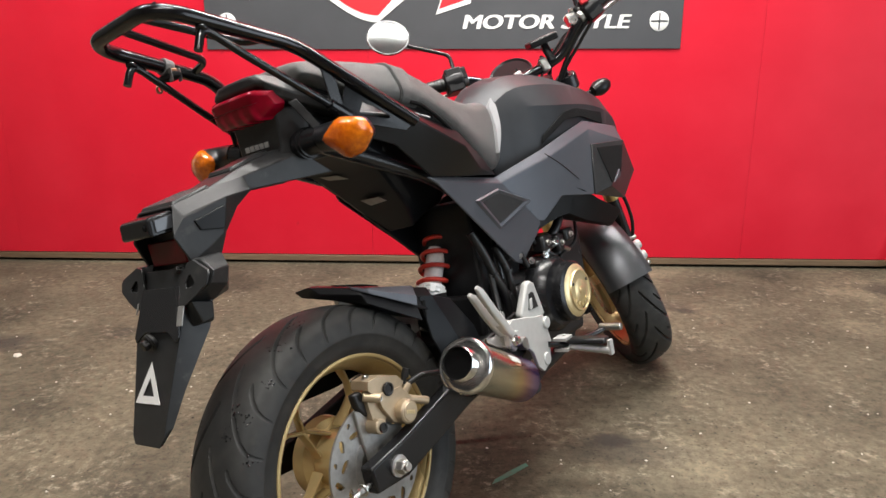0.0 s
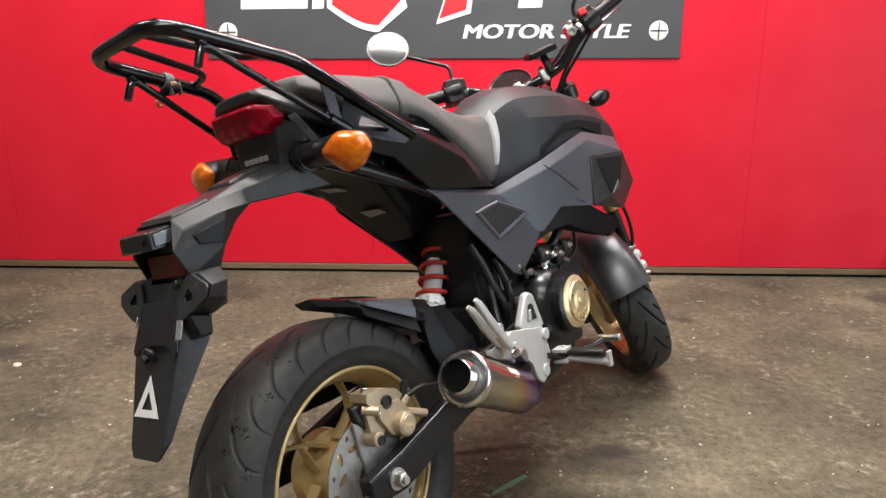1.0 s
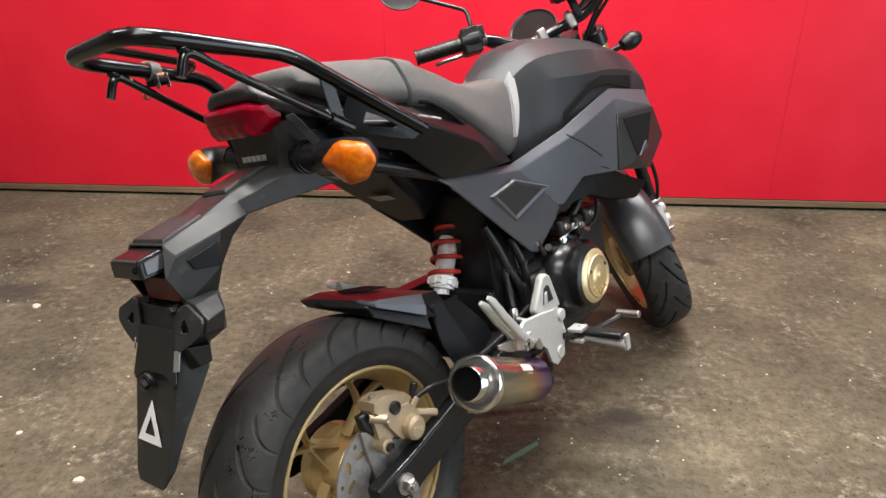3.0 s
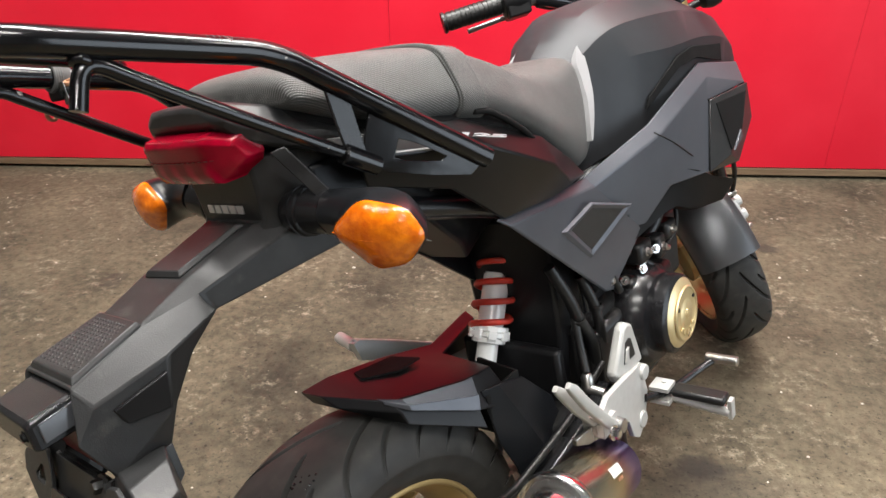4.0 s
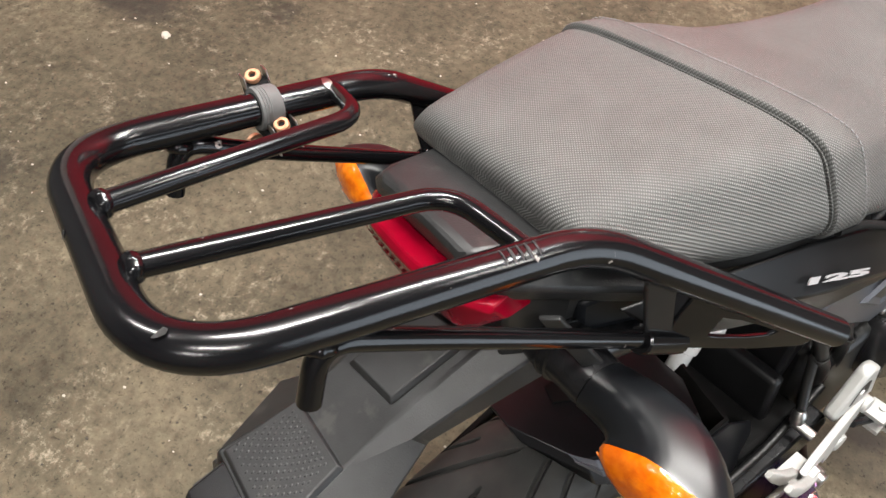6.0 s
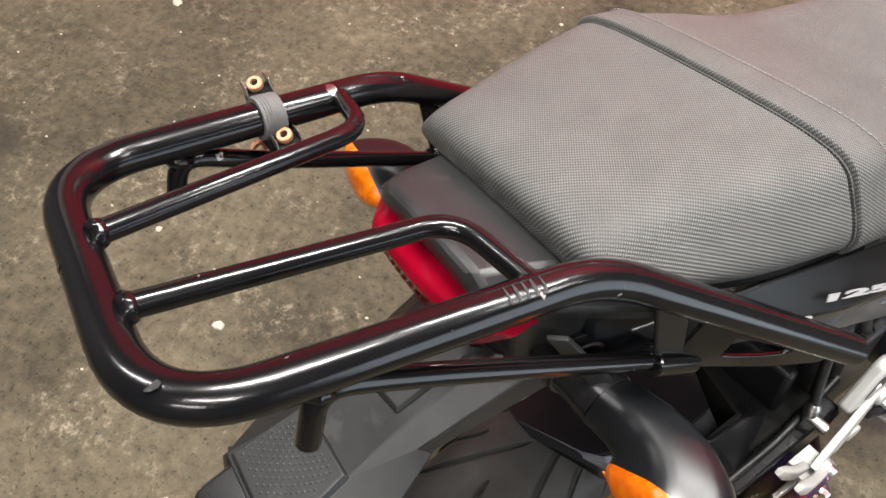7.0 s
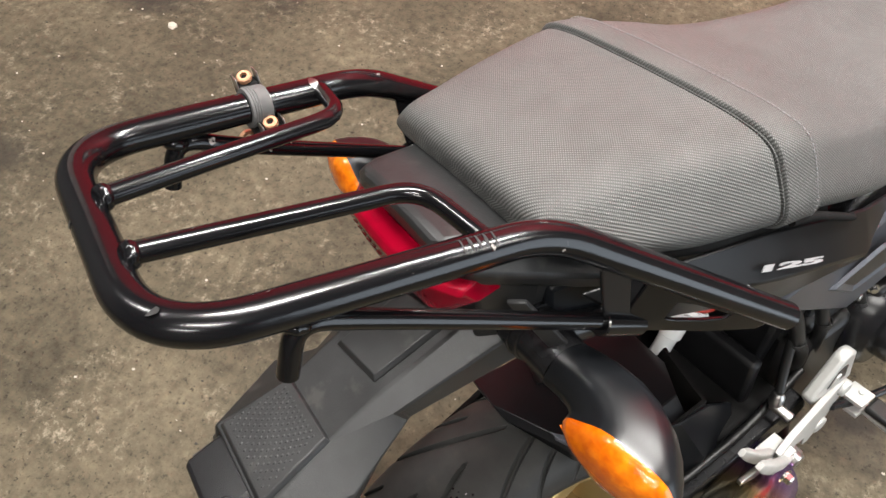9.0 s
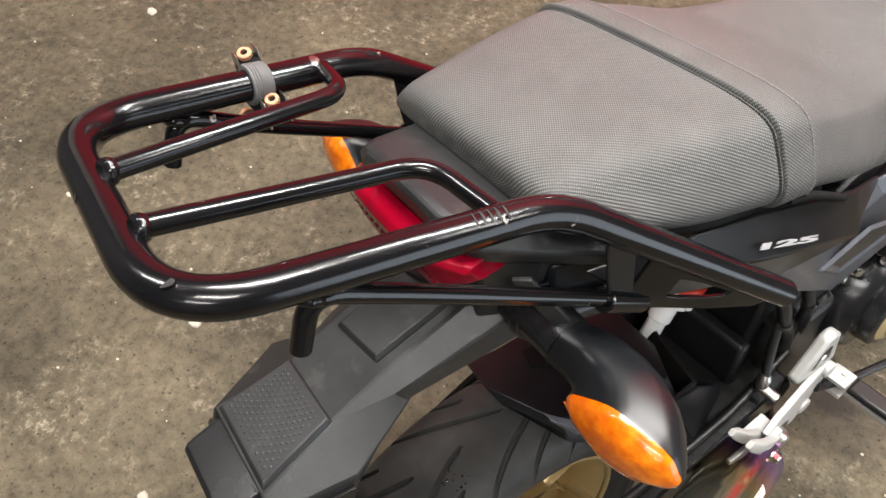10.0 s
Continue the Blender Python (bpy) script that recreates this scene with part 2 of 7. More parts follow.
def box(bm, c, s, m=Matrix()):
    """A box of size s round c."""
    ret = bmesh.ops.create_cube(bm, size=1, matrix=m @ Matrix.Translation(c) @ Matrix.Diagonal((*s, 1)))
    return ret["verts"]


def rings(bm, rows, closed=True, cap=True):
    """Skin over rings of points."""
    vs = [[bm.verts.new(p) for p in row] for row in rows]
    n = len(rows[0])
    for a, b in zip(vs, vs[1:]):
        for i in range(n if closed else n - 1):
            j = (i + 1) % n
            try:
                bm.faces.new((a[i], a[j], b[j], b[i]))
            except ValueError:
                pass
    if cap and closed:
        bm.faces.new(vs[0][::-1])
        bm.faces.new(vs[-1])
    return vs


def lathe(bm, prof, m=Matrix(), seg=32, loop=False):
    """Turns (radius, height) pairs round the local z axis. loop: the profile closes on itself."""
    rows = []
    for k in range(seg):
        a = 2 * math.pi * k / seg
        rows.append([m @ Vector((r * math.cos(a), r * math.sin(a), h)) for r, h in prof])
    vs = [[bm.verts.new(p) for p in row] for row in rows]
    n = len(prof)
    for k in range(seg):
        a, b = vs[k], vs[(k + 1) % seg]
        for i in range(n if loop else n - 1):
            j = (i + 1) % n
            bm.faces.new((a[i], b[i], b[j], a[j]))
    if not loop:
        for i, flip in ((0, True), (n - 1, False)):
            if prof[i][0] > 1e-5:
                f = [row[i] for row in vs]
                bm.faces.new(f[::-1] if flip else f)
    bmesh.ops.remove_doubles(bm, verts=bm.verts, dist=1e-6)


def axis_to(a, b):
    """The pose whose z axis runs from a to b."""
    a, b = Vector(a), Vector(b)
    return Matrix.Translation(a) @ (b - a).to_track_quat("Z", "Y").to_matrix().to_4x4()


def rod(bm, a, b, r, r2=None, seg=14):
    """A round bar with slightly eased ends."""
    h = (Vector(b) - Vector(a)).length
    r2 = r if r2 is None else r2
    e = min(r, h) * 0.12
    lathe(bm, [(r - e, 0), (r, e), (r2, h - e), (r2 - e, h)], axis_to(a, b), seg)


def bent(pts, fillet=0.02, n=6):
    """A path with rounded corners."""
    pts = [Vector(p) for p in pts]
    out = [pts[0]]
    for a, b, c in zip(pts, pts[1:], pts[2:]):
        f = min(fillet, (a - b).length * 0.48, (c - b).length * 0.48)
        p, q = b + (a - b).normalized() * f, b + (c - b).normalized() * f
        for i in range(n + 1):
            t = i / n
            out.append(p * (1 - t) ** 2 + b * 2 * t * (1 - t) + q * t * t)
    out.append(pts[-1])
    return out


def tube(bm, pts, r, seg=14, fillet=0.02, n=6):
    """A bent bar along pts; r may be one radius or one for each end."""
    path = bent(pts, fillet, n) if fillet else [Vector(p) for p in pts]
    up = Vector((0.13, 0.21, 0.97))
    rows, prev = [], None
    for i, p in enumerate(path):
        d = (path[min(i + 1, len(path) - 1)] - path[max(i - 1, 0)]).normalized()
        x = prev if prev is not None else (up if abs(d.dot(up)) < 0.95 else Vector((1, 0, 0)))
        x = (x - d * x.dot(d)).normalized()
        prev = x
        y = d.cross(x)
        rr = r if not isinstance(r, tuple) else r[0] + (r[1] - r[0]) * i / (len(path) - 1)
        rows.append([p + (x * math.cos(2 * math.pi * k / seg) + y * math.sin(2 * math.pi * k / seg)) * rr for k in range(seg)])
    rings(bm, rows)


def slab(bm, pts, off):
    """A polygon in space, thickened by the vector off."""
    off = Vector(off)
    rings(bm, [[Vector(p) for p in pts], [Vector(p) + off for p in pts]])


def facets(bm, verts, faces, thick=0.003):
    """A sheet folded out of flat faces, with thickness."""
    vs = [bm.verts.new(v) for v in verts]
    fs = [bm.faces.new([vs[i] for i in f]) for f in faces]
    bmesh.ops.recalc_face_normals(bm, faces=fs)
    if thick:
        bmesh.ops.solidify(bm, geom=fs, thickness=thick)


def flip_y(pts):
    return [(x, -y, z) for x, y, z in pts]


def bolt(bm, a, d, r=0.006, h=0.005, seg=6):
    """A bolt head on a washer at a, along d."""
    d = Vector(d).normalized()
    lathe(bm, [(r * 1.45, 0), (r * 1.45, h * 0.3), (r * 1.1, h * 0.32)], axis_to(a, Vector(a) + d), 14)
    lathe(bm, [(r, 0), (r, h * 0.9), (r * 0.8, h * 1.1)], axis_to(Vector(a) + d * h * 0.3, Vector(a) + d), seg)


def words(name, text, size, m, material, parent=None, extrude=0.0006, label="", bold=0.0, shear=0.0, stretch=1.0, spread=0.0):
    """Lettering in the built-in font as a mesh, its middle at m."""
    cu = bpy.data.curves.new(name, "FONT")
    cu.body, cu.size, cu.extrude, cu.offset, cu.shear = text, size, extrude, bold, shear
    cu.align_x, cu.align_y = "CENTER", "CENTER"
    tmp = bpy.data.objects.new(name, cu)
    scene.collection.objects.link(tmp)
    me = bpy.data.meshes.new_from_object(tmp.evaluated_get(bpy.context.evaluated_depsgraph_get()))
    bpy.data.objects.remove(tmp)
    bpy.data.curves.remove(cu)
    me.materials.clear()
    me.materials.append(material)
    if spread:              # heavier strokes: the letters laid over one another, each a hair higher
        bm = bmesh.new()
        for k in range(4):
            step = me.copy()
            step.transform(Matrix.Translation((spread * (k - 1.5) / 3, spread * (k % 2 - 0.5) * 0.35, 0.0003 * k)))
            bm.from_mesh(step)
            bpy.data.meshes.remove(step)
        bm.to_mesh(me)
        bm.free()
    me.transform(m @ Matrix.Diagonal((stretch, 1, 1, 1)))
    ob = new(name, me)
    ob.parent = parent
    return tagged(ob, label) if label else ob


# ---- room ----
def floor_material():
    m = mat("worn_concrete", (0.115, 0.095, 0.075), 0.82, rough_var=0.12, spec=0.3)
    nt = m.node_tree
    b = nt.nodes["Principled BSDF"]
    tc = nt.nodes.new("ShaderNodeTexCoord")

    def noise_tex(scale, detail=4, rough=0.55):
        n = nt.nodes.new("ShaderNodeTexNoise")
        n.inputs["Scale"].default_value, n.inputs["Detail"].default_value, n.inputs["Roughness"].default_value = scale, detail, rough
        nt.links.new(tc.outputs["Object"], n.inputs["Vector"])
        return n.outputs["Fac"]

    def ramp(fac, stops):
        r = nt.nodes.new("ShaderNodeValToRGB")
        el = r.color_ramp.elements
        while len(el) < len(stops):
            el.new(0.5)
        for e, (p, c) in zip(el, stops):
            e.position, e.color = p, (*c, 1)
        nt.links.new(fac, r.inputs["Fac"])
        return r.outputs["Color"]

    def mix(kind, fac, a, c):
        x = nt.nodes.new("ShaderNodeMix")
        x.data_type, x.blend_type = "RGBA", kind
        if isinstance(fac, float):
            x.inputs["Factor"].default_value = fac
        else:
            nt.links.new(fac, x.inputs["Factor"])
        nt.links.new(a, x.inputs["A"])
        nt.links.new(c, x.inputs["B"])
        return x.outputs["Result"]

    base = ramp(noise_tex(1.6, 6, 0.62), [(0.30, (0.030, 0.0256, 0.0170)), (0.46, (0.086, 0.0740, 0.0490)), (0.58, (0.122, 0.1045, 0.0695)), (0.74, (0.215, 0.184, 0.123))])
    grain = ramp(noise_tex(38, 6, 0.7), [(0.30, (0.52, 0.50, 0.48)), (0.5, (1.0, 1.0, 1.0)), (0.70, (1.45, 1.43, 1.38))])
    col = mix("MULTIPLY", 0.9, base, grain)
    patch = ramp(noise_tex(7, 5, 0.7), [(0.50, (0, 0, 0)), (0.66, (1, 1, 1))])
    fleck = ramp(noise_tex(38, 6, 0.8), [(0.52, (0, 0, 0)), (0.64, (0.70, 0.70, 0.70))])
    both = mix("MULTIPLY", 1.0, patch, fleck)
    pale = nt.nodes.new("ShaderNodeRGB")
    pale.outputs[0].default_value = (0.41, 0.36, 0.275, 1)
    col = mix("MIX", both, col, pale.outputs[0])
    speck = ramp(noise_tex(120, 3, 0.6), [(0.70, (0, 0, 0)), (0.75, (0.55, 0.55, 0.55))])
    grit = ramp(noise_tex(85, 5, 0.75), [(0.34, (0.25, 0.25, 0.25)), (0.44, (1, 1, 1))])
    col = mix("MULTIPLY", 0.7, col, grit)
    col = mix("MIX", speck, col, pale.outputs[0])
    oil = ramp(noise_tex(2.7, 4, 0.5), [(0.66, (0, 0, 0)), (0.74, (0.75, 0.75, 0.75))])
    dark = nt.nodes.new("ShaderNodeRGB")
    dark.outputs[0].default_value = (0.03, 0.026, 0.022, 1)
    col = mix("MIX", oil, col, dark.outputs[0])
    for sx, sy, rx, ry, k in ((-1.38, -1.03, 0.16, 0.09, 0.75), (0.53, -1.61, 0.20, 0.07, 0.5), (1.90, -0.32, 0.14, 0.10, 0.6), (-1.34, -1.66, 0.10, 0.08, 0.5), (0.9, -0.55, 0.12, 0.07, 0.5), (0.52, -1.56, 0.075, 0.035, 0.8), (0.98, -0.62, 0.05, 0.03, 0.7)):
        mp = nt.nodes.new("ShaderNodeMapping")
        mp.inputs["Location"].default_value = (-sx / rx, -sy / ry, 0)
        mp.inputs["Scale"].default_value = (1 / rx, 1 / ry, 0)
        nt.links.new(tc.outputs["Object"], mp.inputs["Vector"])
        ln = nt.nodes.new("ShaderNodeVectorMath")
        ln.operation = "LENGTH"
        nt.links.new(mp.outputs["Vector"], ln.inputs[0])
        ad = nt.nodes.new("ShaderNodeMath")
        ad.operation = "MULTIPLY_ADD"
        nt.links.new(noise_tex(11, 5, 0.65), ad.inputs[0])
        ad.inputs[1].default_value = 1.6
        nt.links.new(ln.outputs["Value"], ad.inputs[2])
        half_ = nt.nodes.new("ShaderNodeMath")
        half_.operation, half_.inputs[1].default_value = "MULTIPLY", 0.5
        nt.links.new(ad.outputs[0], half_.inputs[0])
        spot = ramp(half_.outputs[0], [(0.0, (k, k, k)), (0.62, (k, k, k)), (0.95, (0, 0, 0))])
        col = mix("MIX", spot, col, dark.outputs[0])
    pits = ramp(noise_tex(95, 3, 0.6), [(0.30, (0.22, 0.22, 0.22)), (0.39, (1, 1, 1))])
    col = mix("MULTIPLY", 0.85, col, pits)
    for link in list(b.inputs["Base Color"].links):
        nt.links.remove(link)
    nt.links.new(col, b.inputs["Base Color"])
    bp = nt.nodes.new("ShaderNodeBump")
    bp.inputs["Strength"].default_value, bp.inputs["Distance"].default_value = 0.5, 0.004
    nt.links.new(noise_tex(60, 6, 0.7), bp.inputs["Height"])
    nt.links.new(bp.outputs[0], b.inputs["Normal"])
    return m


def structure(name, bm, material, label="", bevel=0.0):
    ob = part(name, bm, material, bevel=bevel)
    ob.matrix_world = ROOM
    return tagged(ob, label, kind="structure")


U0, U1, V0, V1 = -3.7, 3.3, -5.6, 0.30
bm = bmesh.new()
box(bm, ((U0 + U1) / 2, (V0 + V1) / 2, -0.05), (U1 - U0 + 0.4, V1 - V0 + 0.4, 0.1))
structure("floor", bm, floor_material(), "worn brown-grey concrete workshop floor with pale scuffs and stains")
for name, c, s in (("wall_north", ((U0 + U1) / 2, V1 + 0.1, 1.55), (U1 - U0 + 0.4, 0.2, 3.1)),
                   ("wall_south", ((U0 + U1) / 2, V0 - 0.1, 1.55), (U1 - U0 + 0.4, 0.2, 3.1)),
                   ("wall_west", (U0 - 0.1, (V0 + V1) / 2, 1.55), (0.2, V1 - V0, 3.1)),
                   ("wall_east", (U1 + 0.1, (DOOR_V1 + V1) / 2, 1.55), (0.2, V1 - DOOR_V1, 3.1))):
    bm = bmesh.new()
    box(bm, c, s)
    if name == "wall_east":
        box(bm, (U1 + 0.1, (V0 + DOOR_V0) / 2, 1.55), (0.2, DOOR_V0 - V0, 3.1))
        box(bm, (U1 + 0.1, (DOOR_V0 + DOOR_V1) / 2, (DOOR_H + 3.1) / 2), (0.2, DOOR_V1 - DOOR_V0, 3.1 - DOOR_H))
    structure(name, bm, M_ROOM, "plain dark grey painted wall")
bm = bmesh.new()
box(bm, ((U0 + U1) / 2, (V0 + V1) / 2, CEIL + 0.05), (U1 - U0 + 0.4, V1 - V0 + 0.4, 0.1))
structure("ceiling", bm, M_ROOM, "plain dark grey ceiling")

# red boarded wall on a timber sill
panel_wall = tagged(new("panel_wall"), "glossy red painted board wall on a bare timber sill", kind="structure")
panel_wall.matrix_world = ROOM
SEAMS = [-2.27, -1.955, -0.275, 1.409, 2.095]
for a, c in zip(SEAMS, SEAMS[1:]):
    bm = bmesh.new()
    box(bm, ((a + c) / 2, 0.006, 1.5575), (c - a - 0.0008, 0.012, 3.025))
    part("panel", bm, M_RED, panel_wall, bevel=0.0003)
bm = bmesh.new()
box(bm, (-0.0875, 0.021, 0.0265), (4.365, 0.045, 0.029))
part("timber_sill", bm, M_WOOD, panel_wall, "bare timber sill", bevel=0.003)
bm = bmesh.new()
box(bm, (-0.0875, 0.16, 1.55), (4.35, 0.28, 3.08))
part("frame_core", bm, M_DARK, panel_wall)

# sign on the red wall
sign = tagged(new("wall_sign"), "dark grey sign board with white lettering on the red wall", "sign")
sign.matrix_world = ROOM
bm = bmesh.new()
box(bm, (0.042, -0.0035, 1.26), (2.04, 0.006, 0.59))
part("board", bm, M_SIGN, sign, bevel=0.001)
FACE = Matrix.Translation((0, -0.0075, 0)) @ Euler((radians(90), 0, 0)).to_matrix().to_4x4()
words("lettering", "MOTOR STYLE", 0.079, FACE @ Matrix.Translation((0.485, 1.072, 0)), M_WHITE, sign, 0.0008, "white slanted block lettering", 0.0, 0.16, 1.36, 0.0060)
for u in (-0.882, 0.965):
    bm = bmesh.new()
    lathe(bm, [(0.0, 0.002), (0.038, 0.002), (0.040, 0.001), (0.040, -0.001)], FACE @ Matrix.Translation((u, 1.076, 0)), 32)
    disc = part("screw_disc", bm, M_WHITE, sign, "white disc with a cross")
    bm = bmesh.new()
    for s in ((0.070, 0.006, 0.001), (0.006, 0.070, 0.001)):
        box(bm, (u, 1.076, 0.003), s, FACE)
    part("cross", bm, M_SIGN, disc)
# logo: tall white letter strokes and a red swoosh edged in white, as plain shapes
def sign_shape(name, pts, lift, material):
    bm = bmesh.new()
    slab(bm, [(x, z, lift) for x, z in pts], (0, 0, 0.001))
    bmesh.ops.transform(bm, matrix=FACE, verts=bm.verts)
    part(name, bm, material, sign, smooth=0)


for a, c in ((-0.82, -0.53), (-0.51, -0.46), (0.37, 0.47)):
    sign_shape("logo_stroke", [(a, 1.170), (c, 1.172), (c + 0.02, 1.42), (a + 0.02, 1.42)], 0, M_WHITE)
arc = [(-0.445 + 0.22 * t, 1.175 - 0.10 * math.sin(t * math.pi / 2)) for t in [i / 10 for i in range(11)]]
sign_shape("logo_swoosh", arc + [(-0.10, 1.175), (-0.16, 1.40), (-0.44, 1.40)], 0.001, M_WHITE)
sign_shape("logo_swoosh", [(x, z + 0.028) for x, z in arc[1:]] + [(-0.13, 1.20), (-0.18, 1.38), (-0.41, 1.38)], 0.0024, M_SIGNRED)
sign_shape("logo_swoosh", [(0.022, 1.105), (0.17, 1.15), (0.20, 1.40), (0.12, 1.40)], 0.001, M_WHITE)
sign_shape("logo_swoosh", [(0.036, 1.128), (0.15, 1.165), (0.18, 1.39), (0.125, 1.39)], 0.0024, M_SIGNRED)

# white ribbed side screen at the far end of the boards, with things stacked behind
screen = tagged(new("side_screen"), "white ribbed steel screen standing at the end of the red wall", "screen")
screen.matrix_world = ROOM
bm = bmesh.new()
rows = []
for k in range(0, 57):
    d = 0.08 - 1.15 * k / 56
    off = (0.0, 0.012, 0.012, 0.0)[k % 4]
    rows.append([(-2.335 + off - 0.355 * d, d, 0.0), (-2.335 + off - 0.355 * d, d, 1.9)])
rings(bm, rows, closed=False, cap=False)
bmesh.ops.solidify(bm, geom=bm.faces[:], thickness=0.003)
part("ribbed_sheet", bm, M_WHITEPAINT, screen, smooth=20)
for d in (-0.43, -0.72):
    bm = bmesh.new()
    box(bm, (-2.322 - 0.355 * d, d, 0.165), (0.012, 0.03, 0.07))
    part("slot", bm, M_DARK, screen, "dark slot")
bm = bmesh.new()
for k, d in enumerate((-0.20, -0.33)):
    tube(bm, [(-2.315 - 0.355 * d, d, 0.22), (-2.312 - 0.355 * d, d + 0.02, 0.5), (-2.315 - 0.355 * d, d - 0.01, 1.2)], 0.008, 8, 0.1)
part("green_cord", bm, MATS["lime_green_cord"], screen, "lime green cord")
# pale chips of stone, grit and a green chalk stroke on the floor
CHIPS = [(-1.227, -1.121, 0.018), (-0.645, -1.856, 0.016), (-0.558, -2.156, 0.012), (-1.046, -1.693, 0.010), (-0.871, -1.718, 0.010), (-1.22, -1.13, 0.008), (-0.30, -0.80, 0.008), (0.95, -0.80, 0.007), (1.45, -0.95, 0.006), (-0.75, -1.35, 0.008)]
random.seed(5)
for u, v, r in CHIPS + [(random.uniform(-2, 1.9), random.uniform(-2.4, -0.2), random.uniform(0.002, 0.0045)) for _ in range(40)]:
    r *= 0.8
    bm = bmesh.new()
    rows = []
    for z, k in ((0.0, 1.0), (r * 0.3, 0.8), (r * 0.42, 0.3)):
        random.seed(int(u * 1000))
        rows.append([ROOM @ Vector((u + r * k * math.cos(a_) * random.uniform(0.7, 1.2), v + r * k * math.sin(a_) * random.uniform(0.6, 1.0), z)) for a_ in [i * math.pi / 3.5 for i in range(7)]])
    rings(bm, rows)
    tagged(part("stone_chip", bm, M_CHIP, smooth=0), "small pale stone chip lying on the floor", "chip", "chips on the floor")
    random.seed(int(v * 1000) + 7)
random.seed(11)
for tone, count, label in ((M_CHIP, 380, "fine pale grit scattered on the floor"), (M_GRIT, 800, "fine dark grit scattered on the floor")):
    bm = bmesh.new()
    for _ in range(count):
        u, v, r = random.uniform(-2.3, 1.9), -0.1 - 2.6 * random.random() ** 0.8, random.uniform(0.0010, 0.0032)
        turn = random.uniform(0, 6)
        vs_ = [[bm.verts.new(ROOM @ Vector((u + r * k * math.cos(turn + i * 1.257) * 1.2, v + r * k * math.sin(turn + i * 1.257) * 0.9, z))) for i in range(5)] for z, k in ((0.0, 1.0), (r * 0.55, 0.7))]
        for i in range(5):
            bm.faces.new((vs_[0][i], vs_[0][(i + 1) % 5], vs_[1][(i + 1) % 5], vs_[1][i]))
        bm.faces.new(vs_[1])
    tagged(part("floor_grit", bm, tone, smooth=0), label, "grit", kind="stuff")
bm = bmesh.new()
slab(bm, [(0.226, -1.748, 0.0008), (0.232, -1.730, 0.0008), (0.262, -1.700, 0.0008), (0.303, -1.664, 0.0008), (0.308, -1.674, 0.0008), (0.270, -1.712, 0.0008)], (0, 0, 0.0006))
bmesh.ops.transform(bm, matrix=ROOM, verts=bm.verts)
tagged(part("chalk_mark", bm, MATS["green_chalk"], smooth=0), "faded green chalk stroke on the concrete floor", "chalk mark")

# conduit at the right end of the boards
bm = bmesh.new()
tube(bm, [on_wall(2.075, 0.06, 0.0), on_wall(2.115, 0.05, 0.22), on_wall(2.2, 0.03, 0.9), on_wall(2.3, 0.02, 3.0)], 0.024, 16, 0.1)
tagged(part("drain_pipe", bm, M_WHITEPAINT), "off-white plastic pipe running down to the floor", "pipe")


# ---- motorcycle ----
LEAN_LEFT = 13.755
BIKE = pose(0, 0, 0.00186, -LEAN_LEFT, 0, 0)
bike = tagged(new("motorcycle"), "small black motorcycle with gold wheels and rear rack on its stand", "motorcycle")
bike.matrix_world = BIKE
AXLE_Z = 0.2435
TO_Y = Euler((radians(-90), 0, 0)).to_matrix().to_4x4()   # local z to +y


